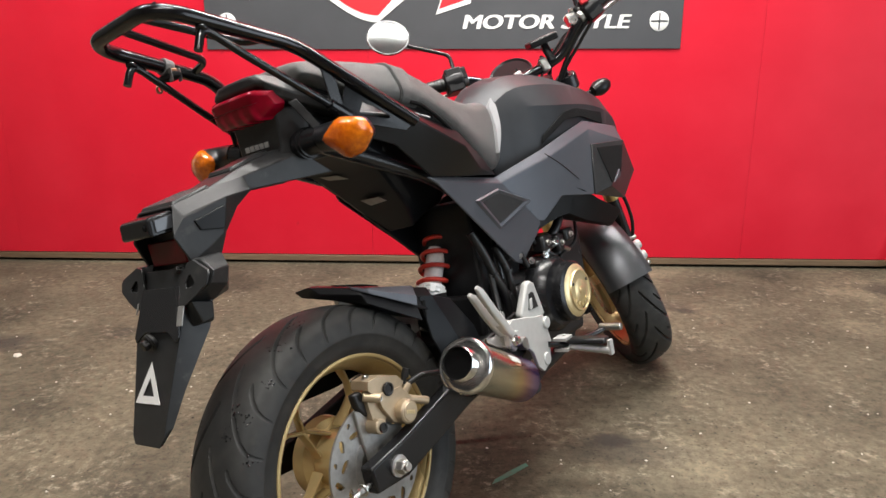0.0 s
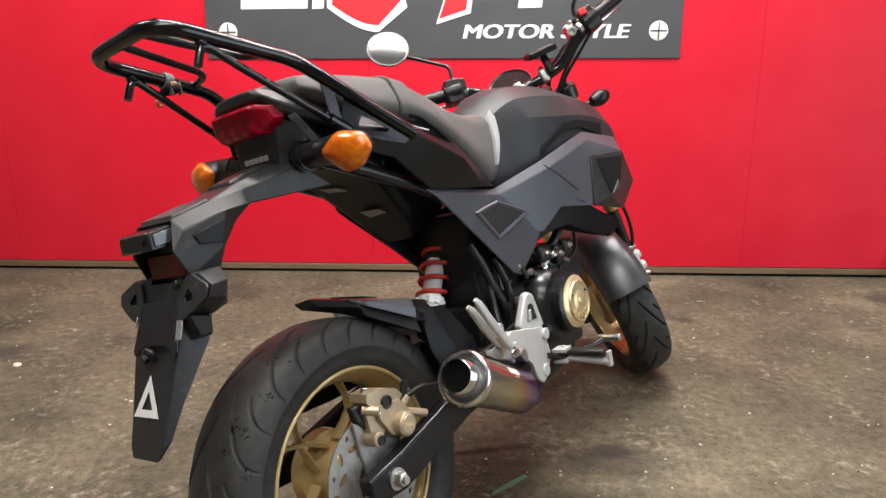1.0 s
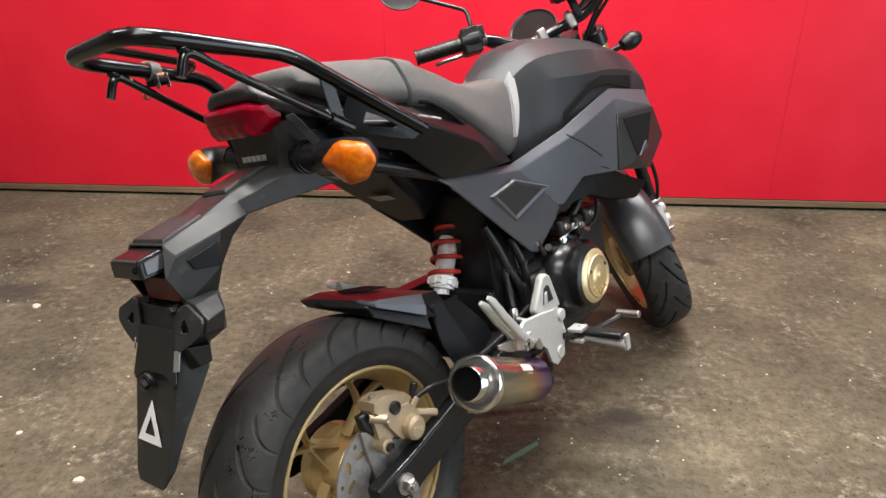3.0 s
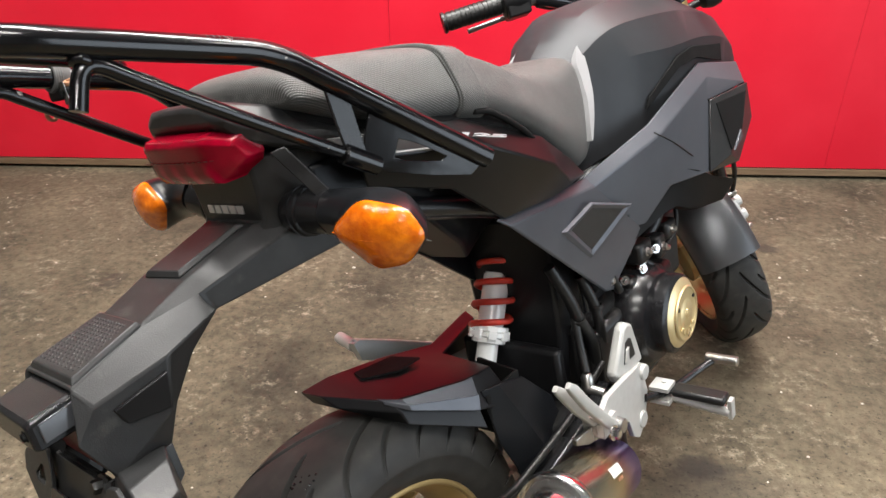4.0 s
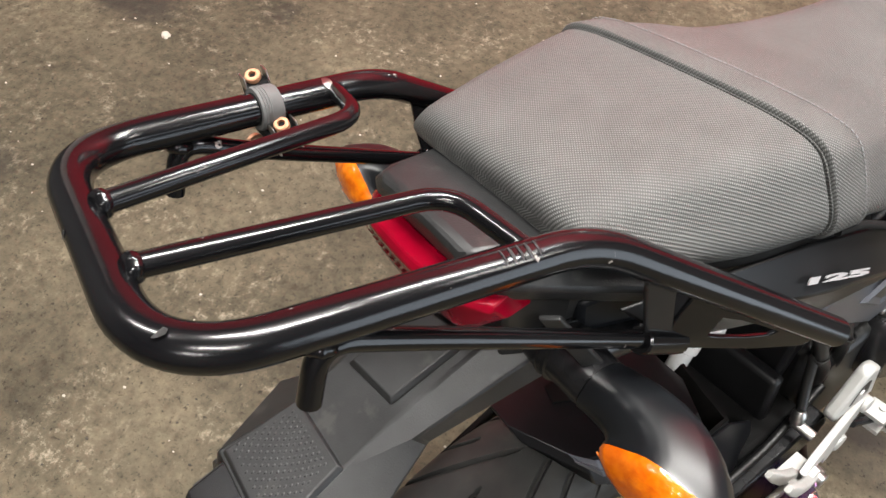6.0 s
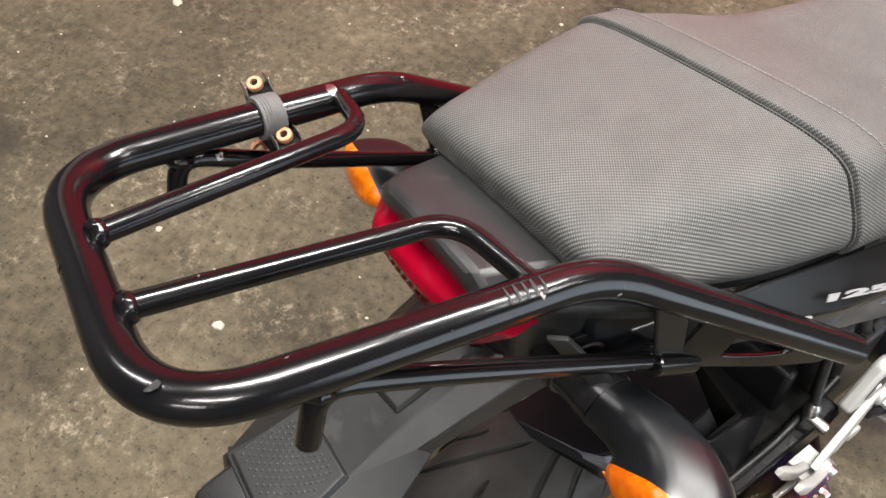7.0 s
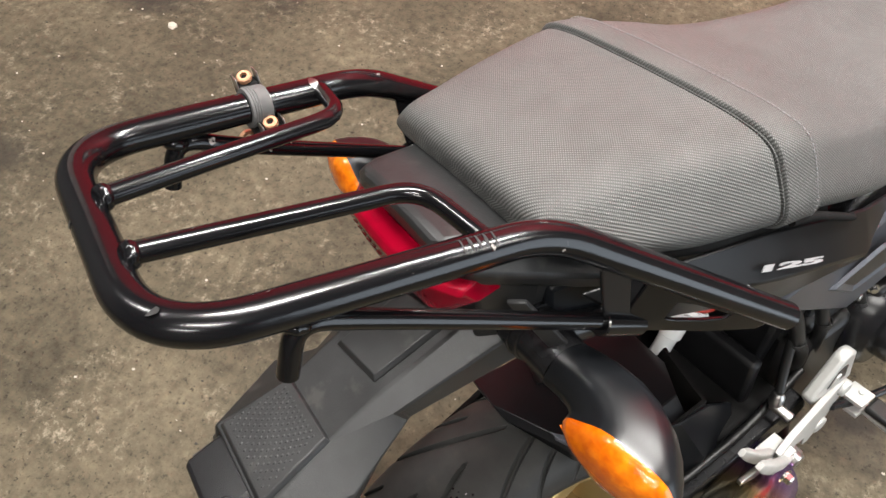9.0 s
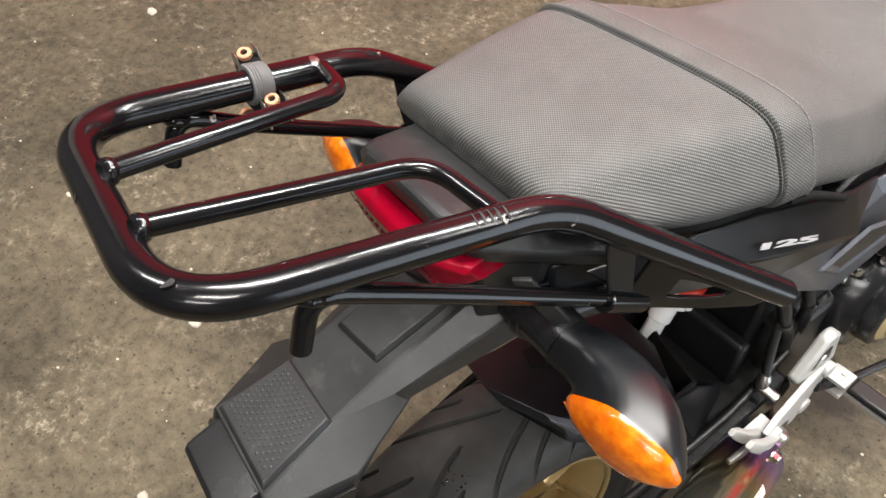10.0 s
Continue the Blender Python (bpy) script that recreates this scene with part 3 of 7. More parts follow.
def tyre(name, radius, width, parent, m, grooves, label, nu=800, na=91):
    """A tyre as a fine grid with its tread grooves pressed in."""
    prof = []
    half = width / 2
    inner = 0.158
    # half profile: bead, sidewall bulge, shoulder, crown
    for a in np.linspace(-1, 1, na):
        h = half * math.sin(a * math.pi / 2 * 0.98)
        prof.append((radius - 0.033 * abs(a) ** 2.2 - 0.014 * abs(a) ** 6, h))
    side = [(radius - 0.0495, half * 0.985), (radius - 0.052, half * 0.955), (0.180, half * 0.925), (0.171, half * 0.86), (0.1665, half * 0.80), (inner, half * 0.72)]
    prof = [(r, -h) for r, h in side[::-1]] + prof + side
    prof = np.array(prof)
    n = len(prof)
    th = np.linspace(0, 2 * np.pi, nu, endpoint=False)
    R = np.repeat(prof[:, 0][None], nu, 0)
    H = np.repeat(prof[:, 1][None], nu, 0)
    arc = np.linspace(-1, 1, na)
    dist = np.full((nu, n), 9.0)
    w = half * 1.35
    A = np.zeros(n)
    A[len(side):len(side) + na] = arc
    A[:len(side)], A[-len(side):] = -1.6, 1.6
    pitch = 2 * np.pi / grooves
    for sign_, shift in ((1, 0.0), (-1, 0.5)):
        # long grooves from the crown to the shoulder, and short ones between them on the same curve
        for lo, hi, extra in ((0.06, 0.94, 0.0), (0.46, 0.95, 0.5)):
            lead, bow, lo0, hi0 = 0.52, 2.1, 0.03, 0.97
            s = np.clip((A * sign_ - lo0) / (hi0 - lo0), 0, 1)
            centre = (shift + extra) * pitch - lead * (1 - (1 - s) ** bow)
            d = (th[:, None] - centre[None] + pitch / 2) % pitch - pitch / 2
            slope = lead * bow * np.maximum(1 - s, 0.02) ** (bow - 1) / (hi0 - lo0) * radius / w
            d = np.abs(d) * radius / np.sqrt(1 + slope ** 2)[None]
            out = np.maximum(lo - A * sign_, A * sign_ - hi).clip(0)[None] * w
            taper = 0.8 + 0.35 * np.sin(np.pi * s)[None]
            dist = np.minimum(dist, np.hypot(d, out) / taper)
    depth = 0.0065 * np.clip((0.0030 - dist) / 0.0013, 0, 1)
    R = R - depth
    X = R * np.cos(th)[:, None]
    Y = R * np.sin(th)[:, None]
    co = np.stack([X, Y, H], -1).reshape(-1, 3)
    i, j = np.meshgrid(np.arange(nu), np.arange(n - 1), indexing="ij")
    i2 = (i + 1) % nu
    quads = np.stack([i * n + j, i2 * n + j, i2 * n + j + 1, i * n + j + 1], -1).reshape(-1, 4)
    me = bpy.data.meshes.new(name)
    me.from_pydata(co.tolist(), [], quads.tolist())
    me.transform(m)
    me.materials.append(M_RUBBER)
    me.polygons.foreach_set("use_smooth", [True] * len(me.polygons))
    me.set_sharp_from_angle(angle=radians(38))
    ob = new(name, me)
    ob.parent = parent
    return tagged(ob, label)


def wheel(prefix, centre, width, material, parent, m, spokes=5):
    """Cast rim with forked spokes and a hub; the axle along local z."""
    h = width / 2
    bm = bmesh.new()
    lathe(bm, [(0.1655, -h), (0.166, -h + 0.003), (0.160, -h + 0.005), (0.156, -h + 0.014), (0.142, -0.018), (0.142, 0.018), (0.156, h - 0.014),
               (0.160, h - 0.005), (0.166, h - 0.003), (0.1655, h), (0.1580, h - 0.001), (0.1555, h - 0.004), (0.148, h - 0.016), (0.140, 0.014), (0.138, 0.0), (0.140, -0.014), (0.148, -h + 0.016), (0.1555, -h + 0.004), (0.1580, -h + 0.001)], m, 72, True)
    rim = part(prefix + "_rim", bm, material, parent, "gold cast rim", smooth=50)
    for s in (-1, 1):
        bm = bmesh.new()
        lathe(bm, [(0.1625 + 0.0042 * math.cos(a), s * (h + 0.001) + 0.0042 * math.sin(a)) for a in np.linspace(0, 2 * math.pi, 13)[:-1]], m, 96, True)
        part("rim_lip", bm, material, rim, smooth=60)
    for k in range(spokes):
        a = 2 * math.pi * k / spokes - radians(133)
        for q in (-1, 1):
            for pts, wds, tks in (([(0.052, a + q * 0.36), (0.078, a + q * 0.10), (0.099, a + q * 0.015)], (0.0036, 0.0028, 0.0036), (0.012, 0.010, 0.009)),
                                  ([(0.095, a + q * 0.015), (0.118, a + q * 0.13), (0.140, a + q * 0.27)], (0.0036, 0.0027, 0.0048), (0.009, 0.008, 0.010))):
                bm = bmesh.new()
                rows = []
                for (r, an), wd, tk in zip(pts, wds, tks):
                    c, sn = math.cos(an), math.sin(an)
                    t_ = Vector((-sn, c, 0))
                    p = Vector((r * c, r * sn, 0))
                    rows.append([m @ (p + t_ * x * wd + Vector((0, 0, z * tk))) for x, z in ((-1, -0.6), (-0.5, -1), (0.5, -1), (1, -0.6), (1, 0.6), (0.5, 1), (-0.5, 1), (-1, 0.6))])
                rings(bm, rows)
                part("spoke", bm, material, rim)
    bm = bmesh.new()
    lathe(bm, [(0.0, -0.055), (0.030, -0.055), (0.034, -0.050), (0.036, -0.03), (0.044, -0.022), (0.046, 0.012), (0.062, 0.020), (0.064, 0.042), (0.058, 0.046), (0.0, 0.05)], m, 40)
    part("hub", bm, material, rim)
    return rim


def brake_disc(radius, m, parent, name="brake_disc"):
    """A steel disc on a dished carrier, pierced by slanted oval slots."""
    t, nu, nr = 0.002, 396, 28
    r0 = 0.47
    slots = []
    for k in range(18):
        a = 2 * math.pi * k / 18
        slots.append((0.84 if k % 2 else 0.70, a, 0.105 if k % 2 else 0.115, 0.048, 0.75 if k % 2 else -0.45))
        if k % 2 == 0:
            slots.append((0.90, a + 0.02, 0.045, 0.034, 0.3))

    def inside(r, a):
        for sr, sa, la, lb, turn in slots:
            d = (a - sa + math.pi) % (2 * math.pi) - math.pi
            if abs(d) > 0.3:
                continue
            u, v = d * sr, r - sr
            u, v = u * math.cos(turn) + v * math.sin(turn), v * math.cos(turn) - u * math.sin(turn)
            if (u / la) ** 2 + (v / lb) ** 2 < 1:
                return True
        return False

    bm = bmesh.new()
    grid = {}
    for side in (-1, 1):
        for i in range(nu):
            for j in range(nr + 1):
                r, a = r0 + (1 - r0) * j / nr, 2 * math.pi * i / nu
                grid[side, i, j] = bm.verts.new(m @ Vector((radius * r * math.cos(a), radius * r * math.sin(a), side * t)))
    full = {(i, j) for i in range(nu) for j in range(nr) if not inside(r0 + (1 - r0) * (j + 0.5) / nr, 2 * math.pi * (i + 0.5) / nu)}
    for i, j in full:
        i2 = (i + 1) % nu
        for side in (-1, 1):
            bm.faces.new([grid[side, p, q] for p, q in ((i, j), (i2, j), (i2, j + 1), (i, j + 1))])
        for (p, q), e in (((i - 1) % nu, j), ((i, j), (i, j + 1))), ((i2, j), ((i2, j), (i2, j + 1))), ((i, j - 1), ((i, j), (i2, j))), ((i, j + 1), ((i, j + 1), (i2, j + 1))):
            if (p, q) not in full:
                bm.faces.new([grid[-1, *e[0]], grid[-1, *e[1]], grid[1, *e[1]], grid[1, *e[0]]])
    bmesh.ops.delete(bm, geom=[v for v in bm.verts if not v.link_faces], context="VERTS")
    bmesh.ops.recalc_face_normals(bm, faces=bm.faces[:])
    lathe(bm, [(radius * 0.36, -t * 1.6), (radius * 0.49, -t * 1.6), (radius * 0.49, t * 1.6), (radius * 0.36, t * 1.6)], m, 60, True)
    return part(name, bm, M_DISC, parent, "slotted steel brake disc", smooth=35)


# where water stands on the rear tread: degrees round, place across, spread, how many
BEADS = [(219, -0.35, 0.10, 16), (218, -0.60, 0.10, 14), (231, -0.70, 0.09, 14), (212, -0.30, 0.10, 14), (205, -0.80, 0.08, 8), (257, -0.25, 0.16, 14), (244, -0.45, 0.16, 10)]

# rear wheel
REAR = Matrix.Translation((0, 0, AXLE_Z)) @ TO_Y
rim = wheel("rear", None, 0.096, M_GOLD, bike, REAR)
tyre("rear_tyre", 0.2435, 0.130, rim, REAR, 13, "black grooved rubber tyre, slightly dusty", 2000, 161)
brake_disc(0.095, Matrix.Translation((0, -0.079, AXLE_Z)) @ TO_Y, rim)
bm = bmesh.new()
lathe(bm, [(0.0, -0.010), (0.040, -0.010), (0.044, -0.006), (0.044, 0.006), (0.0, 0.01)], Matrix.Translation((0, -0.070, AXLE_Z)) @ TO_Y, 32)
part("disc_carrier", bm, M_STEEL, rim)

# beads of water on the tread
random.seed(21)
bm = bmesh.new()
for ang, acr, spread, count in BEADS:
    for _ in range(count):
        th_ = radians(ang + random.gauss(0, spread * 14))
        a_ = acr + random.gauss(0, spread * 0.55)
        if abs(a_) > 0.92:
            continue
        r_ = 0.2435 - 0.033 * abs(a_) ** 2.2 - 0.014 * abs(a_) ** 6
        h_ = 0.065 * math.sin(a_ * math.pi / 2 * 0.98)
        size = random.uniform(0.0007, 0.0017)
        out_ = Vector((math.cos(th_), math.sin(th_), 0.9 * a_)).normalized()
        m_ = REAR @ Matrix.Translation((r_ * math.cos(th_), r_ * math.sin(th_), h_)) @ out_.to_track_quat("Z", "Y").to_matrix().to_4x4()
        lathe_rows = [(size, 0.0), (size * 0.85, size * 0.38), (size * 0.45, size * 0.62)]
        vs_ = [[bm.verts.new(m_ @ Vector((r * math.cos(k * math.pi / 4), r * math.sin(k * math.pi / 4), z))) for k in range(8)] for r, z in lathe_rows]
        for u_, w_ in zip(vs_, vs_[1:]):
            for k in range(8):
                bm.faces.new((u_[k], u_[(k + 1) % 8], w_[(k + 1) % 8], w_[k]))
        bm.faces.new(vs_[-1])
tagged(part("water_beads", bm, M_GLOSS, rim, "beads of water on the tread", smooth=60), kind="stuff")
# swingarm: two box beams, axle plates and nuts
swing = None
for s in (-1, 1):
    bm = bmesh.new()
    y0, y1 = s * 0.098, s * 0.124
    pts = [(-0.050, 0.222), (-0.052, 0.262), (0.02, 0.274), (0.20, 0.318), (0.40, 0.345), (0.42, 0.31), (0.40, 0.285), (0.20, 0.262), (0.02, 0.218)]
    slab(bm, [(x, y0, z) for x, z in pts], (0, y1 - y0, 0))
    # left beam takes a darker matt black in place of its shade
    beam = part("swingarm", bm, M_SEMI if s < 0 else M_MATTE, bike, "black box-section swingarm", bevel=0.004)
    swing = swing or beam
    bm = bmesh.new()
    bolt(bm, (0.0, y1, AXLE_Z), (0, s, 0), 0.0115, 0.012)
    rod(bm, (0, y1, AXLE_Z), (0, y1 + s * 0.022, AXLE_Z), 0.0065)
    part("axle_nut", bm, M_STEEL, beam, "zinc-plated axle nut")
    bm = bmesh.new()
    rod(bm, (-0.03, y0 + s * 0.012, AXLE_Z - 0.005), (-0.085, y0 + s * 0.012, AXLE_Z - 0.012), 0.004)
    bolt(bm, (-0.062, y0 + s * 0.012, AXLE_Z - 0.009), (-1, 0, -0.1), 0.0065, 0.008)
    part("chain_adjuster", bm, M_STEEL, beam)
bm = bmesh.new()
box(bm, (0.33, 0, 0.325), (0.12, 0.20, 0.035))
part("swingarm_bridge", bm, M_MATTE, bike, bevel=0.006)

# rear caliper on its bracket
def plate_y(bm, outline, y0, y1):
    """An upright casting: an outline in x and z, from y0 out to y1."""
    slab(bm, [(x, y0, z) for x, z in outline], (0, y1 - y0, 0))


bm = bmesh.new()
plate_y(bm, [(-0.012, 0.364), (-0.008, 0.376), (0.014, 0.377), (0.054, 0.364), (0.066, 0.350), (0.054, 0.338), (0.006, 0.346), (-0.006, 0.356)], -0.070, -0.106)
plate_y(bm, [(0.004, 0.352), (0.056, 0.346), (0.074, 0.322), (0.070, 0.300), (0.048, 0.288), (0.026, 0.300), (0.008, 0.330)], -0.072, -0.108)
plate_y(bm, [(-0.012, 0.345), (0.012, 0.338), (0.030, 0.318), (0.012, 0.300), (-0.008, 0.310)], -0.080, -0.100)
TO_PISTON = Matrix.Translation((0.050, -0.112, 0.308)) @ TO_Y
lathe(bm, [(0.0, -0.0105), (0.0165, -0.0105), (0.0190, -0.008), (0.0200, 0.026)], TO_PISTON, 28)
rod(bm, (-0.004, -0.078, 0.305), (-0.004, -0.111, 0.305), 0.0115, seg=20)
rod(bm, (-0.014, -0.094, 0.354), (0.004, -0.112, 0.346), 0.0070, seg=18)
rod(bm, (0.066, -0.100, 0.322), (0.105, -0.112, 0.304), 0.0066, seg=16)
rod(bm, (0.070, -0.095, 0.330), (0.082, -0.099, 0.341), 0.0085, seg=16)
caliper = part("rear_caliper", bm, M_BRONZE, bike, "bronze-gold brake caliper", bevel=0.0040)
for name, x, y, z, r, tone in (("pin_socket", 0.027, -0.1085, 0.352, 0.0105, M_DARK), ("pin_socket", -0.002, -0.1115, 0.303, 0.0078, M_DARK), ("pin_socket", 0.001, -0.1125, 0.347, 0.0045, M_STEEL)):
    bm = bmesh.new()
    lathe(bm, [(0.0, -0.0004), (r * 0.62, -0.0004), (r * 0.70, -0.0024), (r * 0.94, -0.0026), (r, -0.0016), (r, 0.002)], Matrix.Translation((x, y, z)) @ TO_Y, 20)
    part(name, bm, tone, caliper)
bm = bmesh.new()
lathe(bm, [(0.0, -0.0012), (0.0138, -0.0012), (0.0148, 0.0), (0.0148, 0.002)], TO_PISTON @ Matrix.Translation((0, 0, -0.0105)), 28)
piston_cap = part("piston_cap", bm, M_BRONZE, caliper)
for k in range(4):
    bm = bmesh.new()
    box(bm, (0.0425 + 0.005 * k, -0.1240, 0.3105 - 0.002 * k), (0.0034, 0.0006, 0.0060))
    part("mark_bar", bm, M_COVER, piston_cap, "worn cast mark")
for x, z in ((0.004, 0.374),):
    bm = bmesh.new()
    bolt(bm, (x, -0.088, z), (0.2, 0, 1), 0.0055, 0.005)
    part("slide_pin", bm, M_STEEL, caliper)
bm = bmesh.new()
plate_y(bm, [(-0.030, 0.338), (-0.012, 0.330), (0.004, 0.306), (0.052, 0.284), (0.060, 0.268), (0.020, 0.236), (-0.018, 0.246), (-0.026, 0.285)], -0.081, -0.088)
part("caliper_bracket", bm, M_DISC, caliper, "grey cast caliper bracket", bevel=0.002)
bm = bmesh.new()
plate_y(bm, [(-0.030, 0.362), (-0.012, 0.362), (-0.002, 0.334), (-0.010, 0.320), (-0.026, 0.340)], -0.078, -0.092)
part("pad_spring", bm, M_DARK, caliper, "dark pad carrier", bevel=0.003)
bm = bmesh.new()
rod(bm, (0.072, -0.098, 0.344), (0.077, -0.100, 0.356), 0.0046)
rod(bm, (0.076, -0.100, 0.353), (0.082, -0.102, 0.366), 0.0062)
part("bleed_nipple", bm, M_HOSE, caliper, "rubber-capped bleed nipple")
bm = bmesh.new()
tube(bm, [(0.080, -0.098, 0.340), (0.105, -0.110, 0.348), (0.16, -0.108, 0.332), (0.30, -0.11, 0.345), (0.42, -0.10, 0.36)], 0.0050, 10, 0.03)
part("brake_hose", bm, M_HOSE, caliper)

# hugger over the rear tyre
bm = bmesh.new()
HV = [(0.025, 0.060, 0.512), (0.021, 0.018, 0.5195), (0.060, 0.052, 0.514), (0.060, -0.050, 0.505), (0.150, 0.063, 0.487), (0.150, -0.076, 0.484),
      (0.255, 0.072, 0.450), (0.205, -0.070, 0.470), (0.400, 0.125, 0.426), (0.240, 0.038, 0.450),
      (0.060, 0.050, 0.494), (0.060, -0.060, 0.494), (0.150, 0.075, 0.462), (0.150, -0.091, 0.448), (0.260, 0.090, 0.41), (0.215, -0.094, 0.42), (0.400, 0.135, 0.36)]
HV += [(0.385, 0.096, 0.424), (0.245, -0.020, 0.440), (0.026, -0.002, 0.505), (0.027, 0.046, 0.501), (0.062, -0.066, 0.478), (0.150, -0.097, 0.425)]
HF = [(6, 9, 17, 8), (7, 9, 18), (0, 1, 3, 2), (2, 3, 5, 4), (4, 5, 7, 9), (4, 9, 6), (1, 19, 11, 3), (0, 2, 10), (0, 20, 19, 1), (3, 11, 13, 5), (2, 4, 12, 10), (5, 13, 15, 7), (4, 6, 14, 12), (6, 8, 16, 14),
      (19, 20, 21, 11), (11, 21, 22, 13)]
facets(bm, HV, HF, 0.005)
hugger = part("hugger", bm, M_HUGGER, bike, "glossy black tyre hugger", smooth=25, bevel=0.0015)
# two grey strips laid over the hugger's near side
for top_, low_ in (((1.0, 0.0), (0.45, 0.0035)), ((0.45, 0.0035), (0.0, 0.0012))):
    bm = bmesh.new()
    upper, lower = [(0.052, -0.036, 0.5100), (0.070, -0.0535, 0.5020), (0.146, -0.0765, 0.4855), (0.160, -0.077, 0.4825)], [(0.054, -0.042, 0.5030), (0.070, -0.0635, 0.4905), (0.136, -0.0875, 0.4545), (0.146, -0.0905, 0.4495)]
    edges_ = []
    for k, lift_ in (top_, low_):
        edges_.append([Vector(a_).lerp(Vector(b_), 1 - k) + Vector((-0.0005, -0.0022 - lift_, 0.0012 + lift_ * 0.6)) for a_, b_ in zip(upper, lower)])
    facets(bm, edges_[0] + edges_[1], [(k, k + 1, k + 5, k + 4) for k in range(3)], 0.002)
    part("hugger_strip", bm, M_GREY, hugger, "grey strip over the hugger's near side", smooth=15, bevel=0.0006)
# matte black patch, slightly raised on the hugger top
bm = bmesh.new()
slab(bm, [(0.085, 0.034, 0.5065), (0.152, 0.042, 0.4900), (0.170, 0.010, 0.4845), (0.120, -0.004, 0.4975), (0.078, 0.014, 0.5070)], (0.0, 0.0, 0.0022))
part("hugger_patch", bm, M_MATTE, hugger, "matte black patch on the hugger top", smooth=15)
bm = bmesh.new()
GV = [(0.163, -0.086, 0.463), (0.187, -0.094, 0.4600), (0.239, -0.090, 0.441), (0.170, -0.092, 0.389), (0.190, -0.095, 0.341), (0.305, -0.083, 0.372), (0.325, -0.087, 0.30), (0.245, -0.104, 0.262), (0.198, -0.101, 0.285), (0.235, -0.107, 0.350)]
facets(bm, GV, [(0, 1, 3), (1, 2, 9), (2, 5, 9), (5, 6, 9), (6, 7, 9), (7, 8, 9), (8, 4, 9), (4, 3, 9), (3, 1, 9)], 0.004)
part("side_guard", bm, M_TRAY, hugger, "black plastic side guard", smooth=15, bevel=0.0015)

# added black panel that keeps the gap past the tyre dark
bm = bmesh.new()
box(bm, (0.342, 0.0, 0.345), (0.020, 0.165, 0.15), Matrix())
part("backing_panel", bm, M_PLASTIC2, hugger, "black panel added behind the tyre to keep the gap dark", bevel=0.006)

# added dark sheet, stands in for the shade between hugger and tyre
bm = bmesh.new()
facets(bm, [(0.235, -0.088, 0.452), (0.262, -0.006, 0.440), (0.262, 0.010, 0.385), (0.235, -0.088, 0.350), (0.165, -0.090, 0.455), (0.172, -0.090, 0.39)], [(0, 1, 2, 3), (4, 0, 3, 5)], 0.004)
part("gap_sheet", bm, M_MATTE, hugger, "dull black sheet added for the shade between hugger and tyre")
bm = bmesh.new()
slab(bm, [(-0.055, 0.096, 0.325), (-0.030, 0.096, 0.372), (0.060, 0.096, 0.404), (0.240, 0.096, 0.400), (0.330, 0.096, 0.370), (0.330, 0.096, 0.330), (0.10, 0.096, 0.318)], (0, 0.010, 0))
part("chain_guard", bm, M_MATTE, bike, "dull black chain guard", bevel=0.003)

# shock absorber
SH = axis_to((0.3095, 0.0225, 0.4075), (0.3835, 0.0225, 0.538))
bm = bmesh.new()
lathe(bm, [(0.0, -0.045), (0.0125, -0.045), (0.0125, -0.008), (0.0155, -0.006), (0.0155, 0.020), (0.0190, 0.024), (0.0190, 0.119), (0.0165, 0.123), (0.0045, 0.124), (0.0045, 0.19), (0.0, 0.19)], SH, 24)
shock = part("shock_absorber", bm, M_SHOCK, bike, "rear shock absorber with a red coil spring")
bm = bmesh.new()
for z0, r in ((0.0215, 0.0245), (0.0300, 0.0285), (0.0385, 0.0270)):
    lathe(bm, [(0.016, z0), (r - 0.001, z0), (r, z0 + 0.001), (r, z0 + 0.0065), (r - 0.001, z0 + 0.0075), (0.016, z0 + 0.0075)], SH, 12)
part("collar", bm, M_SHOCK, shock, "chrome preload collar", smooth=20)
for k in range(8):
    bm = bmesh.new()
    an = 2 * math.pi * k / 8
    box(bm, (0.0270, 0, 0.0335), (0.005, 0.011, 0.013), SH @ Matrix.Rotation(an, 4, "Z"))
    part("collar_lug", bm, M_SHOCK, shock, bevel=0.0008)
bm = bmesh.new()
coil = []
for k in range(0, 300):
    t = k / 299
    ang = t * 2 * math.pi * 4.6 + 0.6
    coil.append(SH @ Vector((0.0275 * math.cos(ang), 0.0275 * math.sin(ang), 0.044 + 0.135 * t)))
tube(bm, coil, 0.0046, 9, 0)
part("spring", bm, M_REDSPRING, shock, "red coil spring")

# main frame, undertail and engine
bm = bmesh.new()
UT = [(0.02, 0.070, 0.775, 0.728, 0.84), (0.10, 0.085, 0.775, 0.706, 0.84), (0.145, 0.086, 0.765, 0.681, 0.84), (0.235, 0.086, 0.735, 0.611, 0.45), (0.290, 0.080, 0.715, 0.568, -0.06), (0.330, 0.075, 0.70, 0.585, -0.10), (0.40, 0.066, 0.67, 0.600, -0.20)]
rings(bm, [[(x, -w, z1), (x, w, z1), (x, w, z0 + 0.012), (x, w * 0.84, z0), (x, -w * k, z0 + 0.004), (x, -w * (k + 0.16), z0 + 0.02)] for x, w, z1, z0, k in UT])
undertail = part("undertail", bm, M_TRAY, bike, "black plastic undertail tray", smooth=20, bevel=0.004)
bm = bmesh.new()
slab(bm, [(0.235, 0.068, 0.611), (0.290, 0.064, 0.565), (0.345, 0.061, 0.517), (0.400, 0.055, 0.470), (0.430, 0.055, 0.480), (0.430, 0.055, 0.660), (0.260, 0.066, 0.680)], (0, 0.010, 0))
